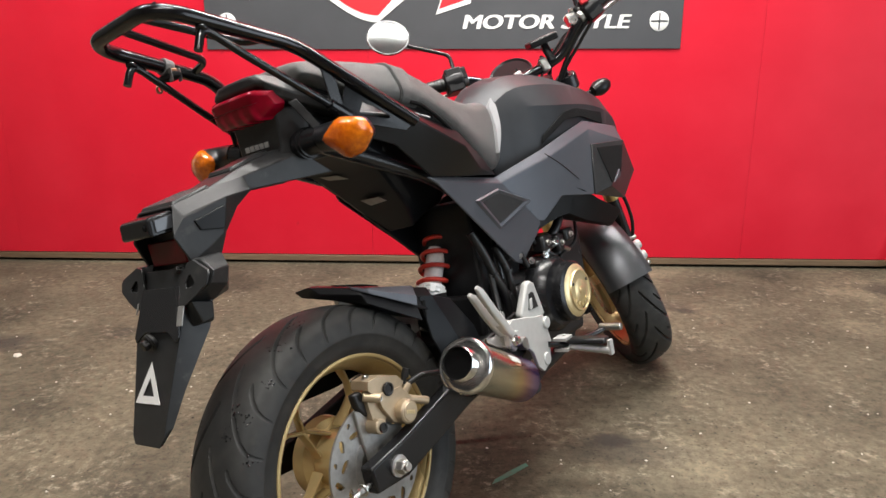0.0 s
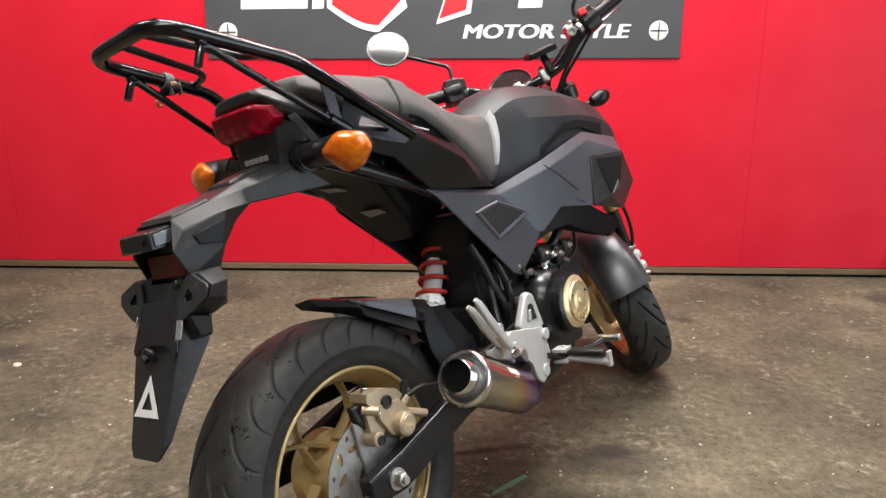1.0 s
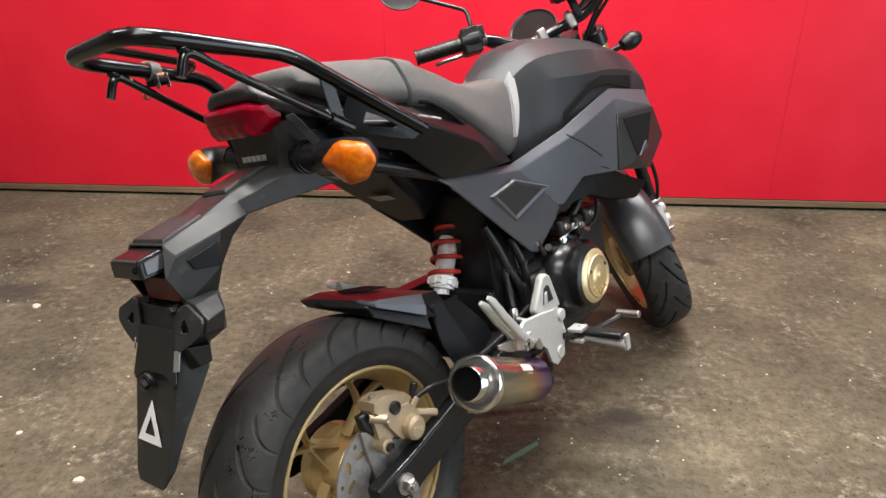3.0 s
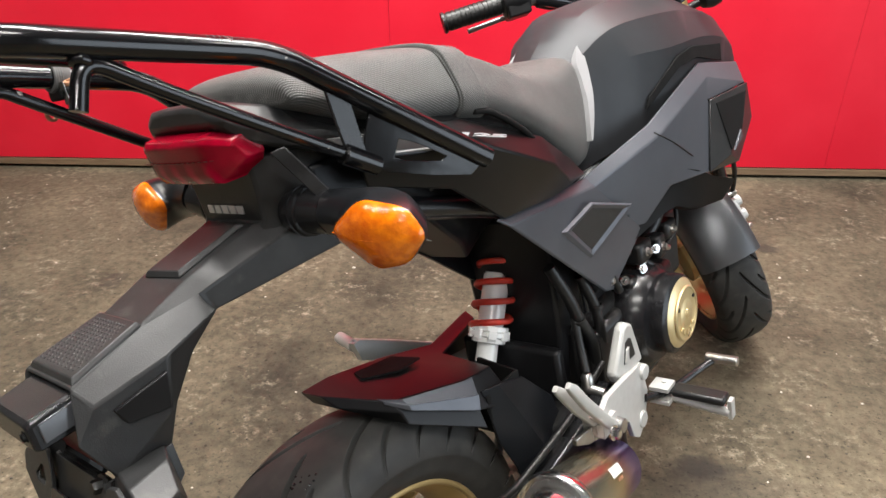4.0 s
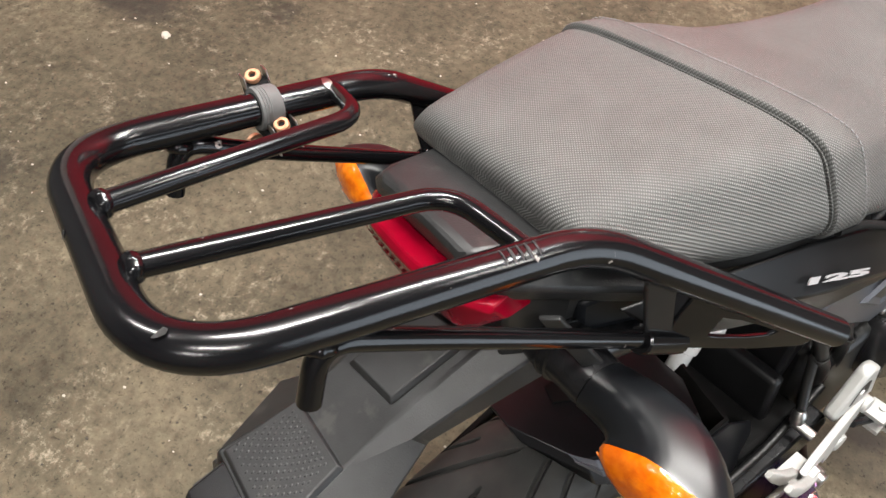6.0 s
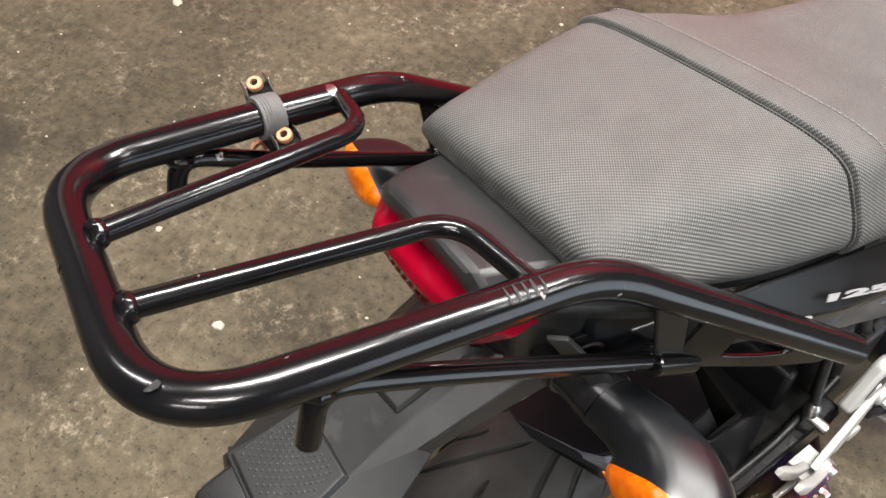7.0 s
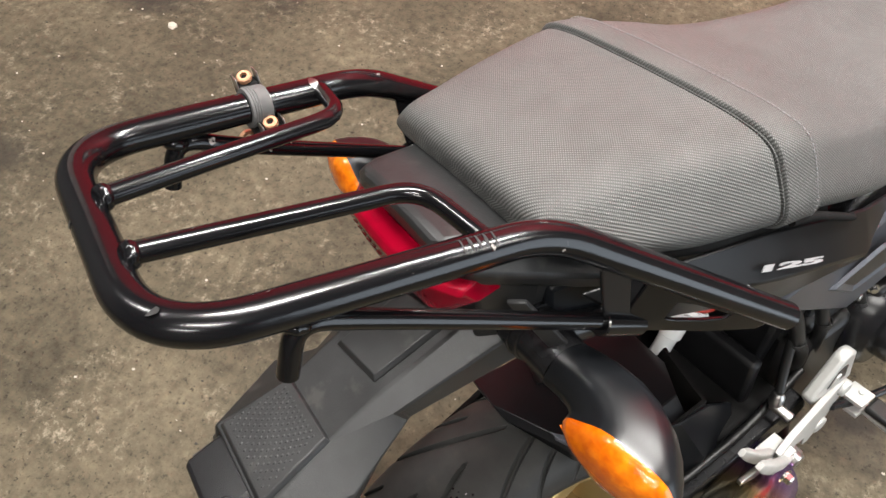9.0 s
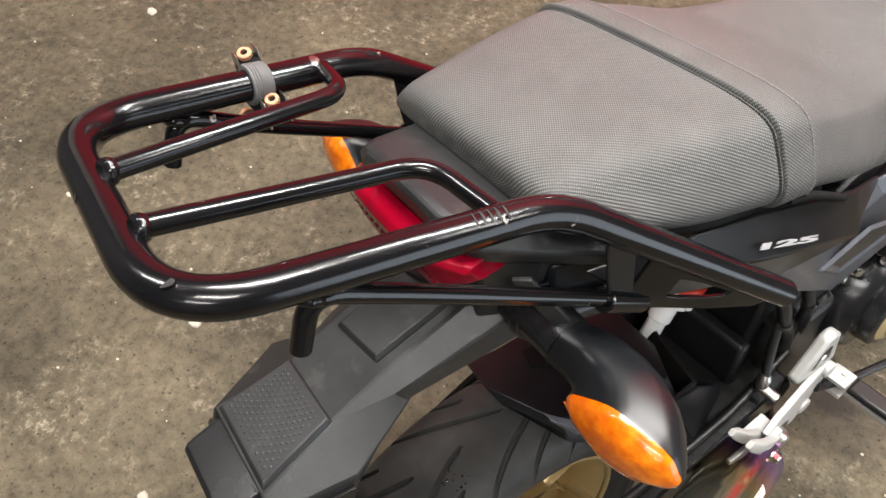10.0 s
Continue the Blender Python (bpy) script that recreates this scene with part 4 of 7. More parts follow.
part("tray_cheek", bm, M_TRAY, undertail, "black cheek of the undertail", bevel=0.002)
UN = Vector((-0.614, 0.0, -0.789)) * 0.0022
for quad_ in ([(0.1246, 0.0587, 0.6959), (0.1307, 0.0089, 0.6911), (0.145, -0.008, 0.680), (0.1386, 0.0437, 0.685)], [(0.193, 0.0383, 0.6426), (0.1928, -0.0187, 0.6428), (0.207, -0.026, 0.6318), (0.2131, 0.0289, 0.627)]):
    bm = bmesh.new()
    mid = sum((Vector(p) for p in quad_), Vector()) / 4
    slab(bm, [mid + (Vector(p) - mid) * 0.8 + UN for p in quad_], UN * 0.3)
    part("tray_label", bm, M_DISC, undertail, "scuffed silver label", smooth=0)
for x, z in ((0.10, 0.735), (0.15, 0.715)):
    bm = bmesh.new()
    bolt(bm, (x, -0.084, z), (0, -1, -0.2), 0.0045, 0.003)
    part("tray_screw", bm, M_DARK, undertail)
bm = bmesh.new()
for s in (-1, 1):
    tube(bm, [(0.02, s * 0.075, 0.735), (0.25, s * 0.085, 0.66), (0.42, s * 0.07, 0.58), (0.46, s * 0.06, 0.33), (0.42, s * 0.06, 0.28)], 0.013, 12, 0.05)
    tube(bm, [(0.42, s * 0.06, 0.58), (0.70, s * 0.05, 0.66), (0.90, s * 0.02, 0.74)], 0.02, 12, 0.05)
tube(bm, [(0.955, 0, 0.70), (0.885, 0, 0.85)], 0.032, 20, 0)
part("frame", bm, M_SATIN, bike, "black tubular steel frame")
bm = bmesh.new()
rings(bm, [[(x0, -w, z), (x0, w, z), (x1, w, z), (x1, -w, z)] for x0, x1, w, z in ((0.375, 0.50, 0.060, 0.33), (0.365, 0.52, 0.072, 0.45), (0.36, 0.53, 0.078, 0.60))])
part("battery_box", bm, M_PLASTIC2, bike, "black plastic battery box", smooth=20, bevel=0.006)
bm = bmesh.new()
box(bm, (0.56, 0.0, 0.33), (0.30, 0.20, 0.16))
box(bm, (0.46, 0.0, 0.36), (0.14, 0.17, 0.14))
rings(bm, [[(0.64 + 0.17 * t, y, 0.36 + z + 0.05 * t) for y, z in ((-0.06, -0.065), (0.06, -0.065), (0.07, 0.0), (0.06, 0.065), (-0.06, 0.065), (-0.07, 0.0))] for t in (0, 0.5, 1.0)])
engine = part("engine", bm, M_DARK, bike, "black engine block", bevel=0.012)
bm = bmesh.new()
box(bm, (0.762, 0, 0.405), (0.12, 0.135, 0.13))
part("cylinder_block", bm, M_DARK, engine, bevel=0.010)
bm = bmesh.new()
lathe(bm, [(0.0, 0.03), (0.080, 0.03), (0.085, 0.0), (0.083, -0.035), (0.070, -0.05), (0.0, -0.052)], Matrix.Translation((0.575, -0.078, 0.365)) @ TO_Y, 40)
lathe(bm, [(0.0, -0.072), (0.0600, -0.072), (0.0640, -0.069), (0.0660, -0.045), (0.0660, -0.03)], Matrix.Translation((0.594, -0.078, 0.363)) @ TO_Y, 40)
case = part("engine_case", bm, M_SEMI, engine, "black clutch case")
bm = bmesh.new()
lathe(bm, [(0.0, -0.014), (0.022, -0.014), (0.026, -0.011), (0.049, -0.010), (0.057, -0.004), (0.0595, 0.012), (0.0595, 0.03)], Matrix.Translation((0.600, -0.146, 0.362)) @ TO_Y, 40)
cover = part("filter_cover", bm, M_COVER, engine, "gold anodised engine cover")
bm = bmesh.new()
lathe(bm, [(0.0400, -0.0125), (0.0415, -0.0145), (0.0440, -0.0145), (0.0455, -0.0120)], Matrix.Translation((0.600, -0.146, 0.362)) @ TO_Y, 48)
part("cover_ring", bm, M_COVER, cover, smooth=40)
for k in range(5):
    bm = bmesh.new()
    an = 0.9 + 0.42 * k
    box(bm, (0.031, 0, -0.0148), (0.010, 0.0055, 0.0016), Matrix.Translation((0.600, -0.146, 0.362)) @ TO_Y @ Matrix.Rotation(an, 4, "Z"))
    part("cast_bar", bm, M_COVER, cover, "raised cast mark", bevel=0.0005)
bm = bmesh.new()
lathe(bm, [(0.0, -0.0160), (0.0070, -0.0160), (0.0082, -0.0145), (0.0082, -0.012)], Matrix.Translation((0.600, -0.146, 0.362)) @ TO_Y, 20)
lathe(bm, [(0.0, -0.0166), (0.0035, -0.0166), (0.0035, -0.0150)], Matrix.Translation((0.600, -0.146, 0.362)) @ TO_Y, 6)
part("centre_plug", bm, M_COVER, cover, smooth=30)
for k in range(3):
    bm = bmesh.new()
    an = 2 * math.pi * k / 3 + 0.5
    bolt(bm, (0.600 + 0.036 * math.cos(an), -0.1565, 0.362 + 0.036 * math.sin(an)), (0, -1, 0), 0.0035, 0.003)
    part("cover_bolt", bm, M_DARK, cover)

# tail cowl, tail lamp and number-plate carrier
bm = bmesh.new()
TC = [(-0.049, 0.050, 0.842, 0.834, 0.829), (-0.043, 0.062, 0.8455, 0.832, 0.822), (-0.032, 0.068, 0.8445, 0.824, 0.810), (-0.003, 0.0775, 0.836, 0.811, 0.798), (0.03, 0.093, 0.824, 0.801, 0.785), (0.06, 0.105, 0.812, 0.790, 0.775), (0.10, 0.118, 0.800, 0.778, 0.765)]
rings(bm, [[(x, -w * 0.93, z0), (x, -w, zs), (x, -w * 0.76, z1 - 0.001), (x, -w * 0.3, z1 + 0.001), (x, w * 0.3, z1 + 0.001), (x, w * 0.76, z1 - 0.001), (x, w, zs), (x, w * 0.93, z0)] for x, w, z1, zs, z0 in TC])
part("tail_cowl", bm, M_PLASTIC, bike, "matte black tail cowl", smooth=25, bevel=0.004)
bm = bmesh.new()
rows = []
for y in np.linspace(-1, 1, 25):
    e = max(0.0, abs(y) - 0.70) / 0.30          # ends close in
    zt, zb = 0.8235 - 0.006 * e, 0.781 + 0.018 * e
    back = 0.012 * e + 0.006 * y * y
    yy = 0.002 + 0.067 * y
    x0 = -0.004 - 0.012 * y * y
    rows.append([(x0, yy, zt), (-0.050 + back, yy, zt), (-0.0605 + back, yy, zt - 0.003), (-0.0640 + back, yy, zt - 0.008), (-0.0600 + back, yy, zb + 0.010), (-0.0540 + back, yy, zb + 0.001), (-0.0500 + back, yy, zb - 0.001), (x0, yy, zb)])
rings(bm, rows)
lamp_ = part("tail_lamp", bm, M_REDLENS, bike, "red tail lamp lens", smooth=35, bevel=0.0012)
bm = bmesh.new()
for y_ in np.linspace(-0.054, 0.054, 15):
    x_ = -0.0625 + 0.006 * (y_ / 0.067) ** 2
    rod(bm, (x_ + 0.0002, 0.002 + y_ - 0.0026, 0.8020), (x_ + 0.0002, 0.002 + y_ + 0.0026, 0.8020), 0.0005, seg=6)
part("cell_row", bm, M_REDDARK, lamp_, "dark joint across the lens")
for s in (-1, 1):
    bm = bmesh.new()
    facets(bm, [(-0.020, s * 0.076, 0.797), (-0.012, s * 0.086, 0.800), (0.012, s * 0.104, 0.752), (0.002, s * 0.098, 0.748)], [(0, 1, 2, 3)], 0.004)
    part("tail_fin", bm, M_PLASTIC, bike, "black plastic fin beside the tail lamp", bevel=0.001)
# neck below the lamp: a flat back between folded cheeks
bm = bmesh.new()
rings(bm, [[(0.075, yc - w * 1.18, z + 0.006), (0.012, yc - w * 1.16, z), (-0.0235 + dx, yc - w * 0.86, z), (-0.0235 + dx, yc + w * 0.86, z), (0.012, yc + w * 1.16, z), (0.075, yc + w * 1.18, z + 0.006)] for w, z, dx, yc in ((0.062, 0.795, -0.004, 0.002), (0.060, 0.770, 0.0, 0.004), (0.056, 0.738, 0.002, 0.006), (0.052, 0.712, -0.010, 0.006))])
neck = part("tail_neck", bm, M_PLASTIC, bike, "matte black tail section", smooth=20, bevel=0.003)
for k in range(5):
    bm = bmesh.new()
    y_ = 0.0345 - 0.0118 * k
    slab(bm, [(-0.0205, y_ + 0.0044, 0.7440), (-0.0205, y_ - 0.0044, 0.7440), (-0.0212, y_ - 0.0050, 0.7520), (-0.0212, y_ + 0.0038, 0.7520)], (-0.0028, 0, 0))
    part("maker_mark", bm, M_SILVERTXT, neck, "small silver maker's mark bar", smooth=0)
bm = bmesh.new()
PV = [(-0.026, -0.036, 0.738), (-0.104, -0.034, 0.7135), (-0.1465, -0.034, 0.6965), (-0.211, -0.044, 0.6795),
      (0.004, -0.060, 0.728), (-0.098, -0.049, 0.704),
      (-0.149, -0.072, 0.679), (-0.204, -0.054, 0.663),
      (0.060, -0.060, 0.692), (-0.088, -0.046, 0.684),
      (-0.120, -0.051, 0.664), (-0.146, -0.052, 0.634), (-0.163, -0.052, 0.600), (-0.206, -0.055, 0.602), (-0.158, -0.064, 0.632), (-0.222, -0.051, 0.640)]
n = len(PV)
CAR_Y = 0.0045
PV = [(x, y + CAR_Y, z) for x, y, z in PV + flip_y(PV)]
half = [(0, 1, 5, 4), (1, 2, 5), (5, 2, 6, 9), (4, 5, 9, 8), (2, 3, 7, 6), (3, 15, 7), (6, 7, 13, 14), (9, 6, 10), (6, 14, 11, 10), (14, 13, 12, 11), (7, 15, 13)]
PF = half + [tuple(i + n for i in f[::-1]) for f in half] + [(0, n, n + 1, 1), (1, n + 1, n + 2, 2), (2, n + 2, n + 3, 3)]
facets(bm, PV, PF, 0.004)
carrier = part("plate_carrier", bm, M_PLASTIC, bike, "matte black folded number-plate carrier", smooth=18, bevel=0.0022)
for s in (-1, 1):
    bm = bmesh.new()
    slab(bm, [(-0.194, CAR_Y + s * 0.0565, 0.6555), (-0.154, CAR_Y + s * 0.0700, 0.6690), (-0.1585, CAR_Y + s * 0.0650, 0.6390), (-0.189, CAR_Y + s * 0.0590, 0.6420)], (0.0, s * 0.0040, 0.0))
    part("side_inset", bm, M_PLASTIC2, carrier, "dull black inset panel", smooth=15, bevel=0.001)
# ribbed pad standing proud on top of the carrier
bm = bmesh.new()
GP = [(-0.1455, -0.0300, 0.6962), (-0.1455, 0.0375, 0.6962), (-0.2075, 0.0440, 0.6798), (-0.2075, -0.0370, 0.6798)]
GM = sum((Vector(p) for p in GP), Vector()) / 4
rings(bm, [[Vector(p) + Vector((0, 0, -0.001)) for p in GP], [Vector(p) + Vector((0, 0, 0.0012)) for p in GP], [GM + (Vector(p) - GM) * 0.93 + Vector((0.0, 0, 0.0050)) for p in GP]])
part("grip_pad", bm, M_PLASTIC, carrier, smooth=15, bevel=0.001)
bm = bmesh.new()
for i in range(14):
    for j in range(11 - i % 2):
        x = -0.1540 - 0.0035 * i
        y = (j - 5 + 0.5 * (i % 2)) * (0.0050 + 0.00014 * i) + CAR_Y
        m4 = Matrix.Translation((x, y, 0.6962 - 0.2645 * (-0.1455 - x) + 0.0050)) @ Euler((0, radians(-14.8), 0)).to_matrix().to_4x4()
        lathe(bm, [(0.0019, 0.0), (0.0013, 0.0004), (0.0, 0.0005)], m4 @ Matrix.Diagonal((0.8, 0.6, 1, 1)), 6)
part("grip_pattern", bm, M_PLASTIC, carrier)
bm = bmesh.new()
RP = [(-0.1055, 0.030, 0.7140), (-0.1000, -0.020, 0.7156), (-0.030, -0.024, 0.7370), (-0.040, 0.028, 0.7340)]
RM = sum((Vector(p) for p in RP), Vector()) / 4
facets(bm, [Vector(p) for p in RP] + [RM + (Vector(p) - RM) * 0.88 + Vector((-0.0015, 0, 0.0042)) for p in RP], [(0, 1, 5, 4), (1, 2, 6, 5), (2, 3, 7, 6), (3, 0, 4, 7), (4, 5, 6, 7)], 0.002)
part("raised_pad", bm, M_PLASTIC, carrier, smooth=15, bevel=0.0008)
bm = bmesh.new()
box(bm, (-0.1930, CAR_Y, 0.6200), (0.012, 0.098, 0.062))
part("lamp_backing", bm, M_PLASTIC2, carrier, bevel=0.003)
# licence lamp: a box standing out of the carrier, cheeks greyed to paint in a reflection
bm = bmesh.new()
rings(bm, [[(x, CAR_Y - w, z0), (x, CAR_Y - w, z1 - 0.004), (x, CAR_Y - w * 0.93, z1), (x, CAR_Y + w * 0.93, z1), (x, CAR_Y + w, z1 - 0.004), (x, CAR_Y + w, z0)] for x, w, z1, z0 in ((-0.190, 0.0385, 0.677, 0.650), (-0.215, 0.0385, 0.674, 0.647), (-0.239, 0.0370, 0.6695, 0.645), (-0.243, 0.0350, 0.667, 0.6465))])
lamp2 = part("licence_lamp", bm, M_SEMI, carrier, "black number-plate lamp", smooth=20, bevel=0.0015)
for s in (-1, 1):
    bm = bmesh.new()
    slab(bm, [(-0.200, CAR_Y + s * 0.0386, 0.6535), (-0.236, CAR_Y + s * 0.0374, 0.6495), (-0.236, CAR_Y + s * 0.0374, 0.6655), (-0.200, CAR_Y + s * 0.0386, 0.6715)], (0, s * 0.0022, 0))
    part("lamp_cheek", bm, M_GLASSY, lamp2, "glossy lamp cheek, greyed for a reflection", bevel=0.0010)
bm = bmesh.new()
bolt(bm, (-0.2425, CAR_Y - 0.028, 0.6575), (-1, 0, 0), 0.0034, 0.0022)
part("lamp_screw", bm, M_MATTE, lamp2)
bm = bmesh.new()
slab(bm, [(-0.2090, -0.041, 0.6375), (-0.2090, 0.046, 0.6375), (-0.2070, 0.045, 0.6050), (-0.2070, -0.040, 0.6050)], (0.010, 0, 0))
part("reflector", bm, M_REDDARK, carrier, "dark red reflector", bevel=0.002)
bm = bmesh.new()
slab(bm, [(-0.2072, -0.0420, 0.6400), (-0.1990, -0.0500, 0.6400), (-0.1990, -0.0500, 0.6030), (-0.2072, -0.0420, 0.6030)], (0.006, 0.002, 0))
part("reflector_frame", bm, M_GLASSY, carrier, "glossy black edge of the reflector", bevel=0.001)


def flap_x(z, lift=0.0):
    return -0.430 + 0.36 * z - lift


# stepped bosses that carry the ears, one each side
MID = 0.001
for s in (-1, 1):
    bm = bmesh.new()
    bv = [(-0.2170, 0.111, 0.5930), (-0.1860, 0.096, 0.5935), (-0.1930, 0.095, 0.5715), (-0.2230, 0.107, 0.5780), (-0.2120, 0.080, 0.6080), (-0.1785, 0.076, 0.6100),
          (-0.2300, 0.050, 0.5540), (-0.1930, 0.060, 0.5530), (-0.2050, 0.045, 0.6090), (-0.1700, 0.055, 0.6100), (-0.170, 0.060, 0.5600)]
    facets(bm, [(x, MID + s * y, z) for x, y, z in bv], [(0, 1, 2, 3), (4, 5, 1, 0), (3, 2, 7, 6), (8, 9, 5, 4), (1, 5, 9, 10), (1, 10, 2), (2, 10, 7), (0, 3, 6, 4), (4, 6, 8)], 0)
    part("skirt_boss", bm, M_PLASTIC, carrier, smooth=15, bevel=0.0015)
    bm = bmesh.new()
    bv = [(-0.2315, 0.070, 0.5595), (-0.2030, 0.071, 0.5520), (-0.2030, 0.066, 0.5310), (-0.2182, 0.064, 0.5290), (-0.2300, 0.052, 0.5600), (-0.1950, 0.052, 0.5530), (-0.1990, 0.056, 0.5260), (-0.2250, 0.052, 0.5260)]
    facets(bm, [(x, MID + s * y, z) for x, y, z in bv], [(0, 1, 2, 3), (4, 5, 1, 0), (0, 3, 7, 4), (1, 5, 6, 2), (3, 2, 6, 7)], 0)
    part("skirt_step", bm, M_PLASTIC, carrier, smooth=15, bevel=0.0012)
# flap with skirts
bm = bmesh.new()
FLAP = [(0.600, 0.046), (0.580, 0.050), (0.550, 0.0535), (0.515, 0.0530), (0.450, 0.0440), (0.402, 0.0385), (0.3905, 0.030)]
FLAP_MID = 0.008
SKIRT = [(-0.164, 0.062, 0.607), (-0.164, 0.064, 0.580), (-0.192, 0.060, 0.550), (-0.203, 0.060, 0.520), (-0.2490, 0.0490, 0.452), (-0.2720, 0.0410, 0.410), (-0.2850, 0.0305, 0.392)]
CREASE = [(-0.180, 0.061, 0.607), (-0.186, 0.063, 0.580), (-0.206, 0.0595, 0.550), (-0.216, 0.0590, 0.520), (-0.2560, 0.0480, 0.452), (-0.2770, 0.0405, 0.410), (-0.2865, 0.0302, 0.3915)]
cols_ = [[(x, FLAP_MID + y, z) for x, y, z in SKIRT], [(x, FLAP_MID + y, z) for x, y, z in CREASE], [(flap_x(z), FLAP_MID + w, z) for z, w in FLAP],
         [(flap_x(z), FLAP_MID - w, z) for z, w in FLAP], [(x, FLAP_MID - y, z) for x, y, z in CREASE], [(x, FLAP_MID - y, z) for x, y, z in SKIRT]]
rings(bm, cols_, closed=False, cap=False)
bmesh.ops.recalc_face_normals(bm, faces=bm.faces[:])
bmesh.ops.solidify(bm, geom=bm.faces[:], thickness=0.004)
flap = part("mud_flap", bm, M_PLASTIC, bike, "matte black mud flap below the plate carrier", smooth=18, bevel=0.0015)
# plate bracket: a panel with two holed ears
bm = bmesh.new()
PANEL = [(0.047, 0.578), (0.048, 0.552), (0.054, 0.518), (0.048, 0.512), (0.036, 0.520), (0.026, 0.5245)]
PANEL = PANEL + [(-y, z) for y, z in PANEL[::-1]]
slab(bm, [(flap_x(z, 0.004), MID + y, z) for y, z in PANEL], (-0.0025, 0, 0.0009))
plate = part("plate_bracket", bm, M_SATIN, flap, "black steel plate bracket with two holed ears", bevel=0.0008)
for s in (-1, 1):
    hole = (0.068, 0.5825)
    outer_ = [(0.050, 0.596), (0.058, 0.606), (0.070, 0.6085), (0.104, 0.5950), (0.107, 0.5900), (0.104, 0.5780), (0.084, 0.566), (0.062, 0.5555), (0.046, 0.556), (0.044, 0.580)]
    inner_ = []
    for k in range(10):
        y, z = outer_[k]
        an = math.atan2(z - hole[1], y - hole[0])
        r_ = 0.0085 + 0.0022 * math.cos(3 * an + 1.2)
        inner_.append((hole[0] + r_ * 1.15 * math.cos(an), hole[1] + r_ * 0.85 * math.sin(an)))
    bm = bmesh.new()
    loops = []
    for pts_, lift_ in ((outer_, 0.003), (outer_, 0.0065), (inner_, 0.0065), (inner_, 0.003)):
        loops.append([bm.verts.new((flap_x(z, lift_), MID + s * y, z)) for y, z in pts_])
    for a_, b_ in zip(loops, loops[1:] + loops[:1]):
        for k in range(10):
            bm.faces.new((a_[k], a_[(k + 1) % 10], b_[(k + 1) % 10], b_[k]))
    bmesh.ops.recalc_face_normals(bm, faces=bm.faces[:])
    part("ear", bm, M_PLASTIC, plate, bevel=0.0006)
    bm = bmesh.new()
    y0_, z0_, z1_ = (0.0505, 0.5555, 0.5320) if s < 0 else (0.0540, 0.5620, 0.5480)
    slab(bm, [(flap_x(z0_, 0.006), MID + s * (y0_ - 0.002), z0_), (flap_x(z0_, 0.003), MID + s * (y0_ + 0.006), z0_), (flap_x(z1_, 0.003), MID + s * (y0_ + 0.006), z1_), (flap_x(z1_, 0.006), MID + s * (y0_ - 0.002), z1_)], (-0.002, 0, 0))
    part("bracket_tab", bm, M_DISC, plate, "pale tab at the bracket edge", bevel=0.0006)
# blacker panel that colours in the recess's shade
bm = bmesh.new()
slab(bm, [(flap_x(z, -0.004), MID + y, z) for y, z in ((0.047, 0.600), (-0.047, 0.600), (-0.047, 0.574), (0.047, 0.574))], (0.003, 0, 0))
part("recess_panel", bm, M_MATTE, flap, "dull black panel for the dark of the recess above the bracket")
bm = bmesh.new()
bolt(bm, (flap_x(0.596, -0.004), -0.030, 0.596), (-1, 0, 0.3), 0.0058, 0.007)
part("recess_bolt", bm, M_DARK, flap)
bm = bmesh.new()
at = Vector((flap_x(0.513, 0.003), 0.016, 0.513))
lathe(bm, [(0.0125, -0.002), (0.0125, 0.002), (0.0112, 0.004), (0.0, 0.004)], axis_to(at, at + Vector((-1, 0, -0.3))), 24)
bolt(bm, at + Vector((-0.004, 0, 0)), (-1, 0, -0.3), 0.0075, 0.007)
part("flap_bolt", bm, M_DARK, plate, "dark hexagon bolt on a washer", bevel=0.0008)
# white triangle
bm = bmesh.new()
P0 = Vector((flap_x(0.489), 0.0122, 0.489))
D = Vector((-0.0179, 0, -0.0498))
tri_o = [P0, P0 + D + Vector((0, 0.0315, 0)), P0 + D + Vector((0, -0.0295, 0))]
mid = (tri_o[0] + tri_o[1] + tri_o[2]) / 3
tri_i = [mid + (p - mid) * 0.45 for p in tri_o]
outv = Vector((-0.0014, 0, 0.0005))
for i in range(3):
    j = (i + 1) % 3
    slab(bm, [p + outv for p in (tri_o[i], tri_o[j], tri_i[j], tri_i[i])], (-0.0006, 0, 0.0003))
part("triangle_sticker", bm, M_WHITE, flap, "white triangle outline sticker", smooth=0)


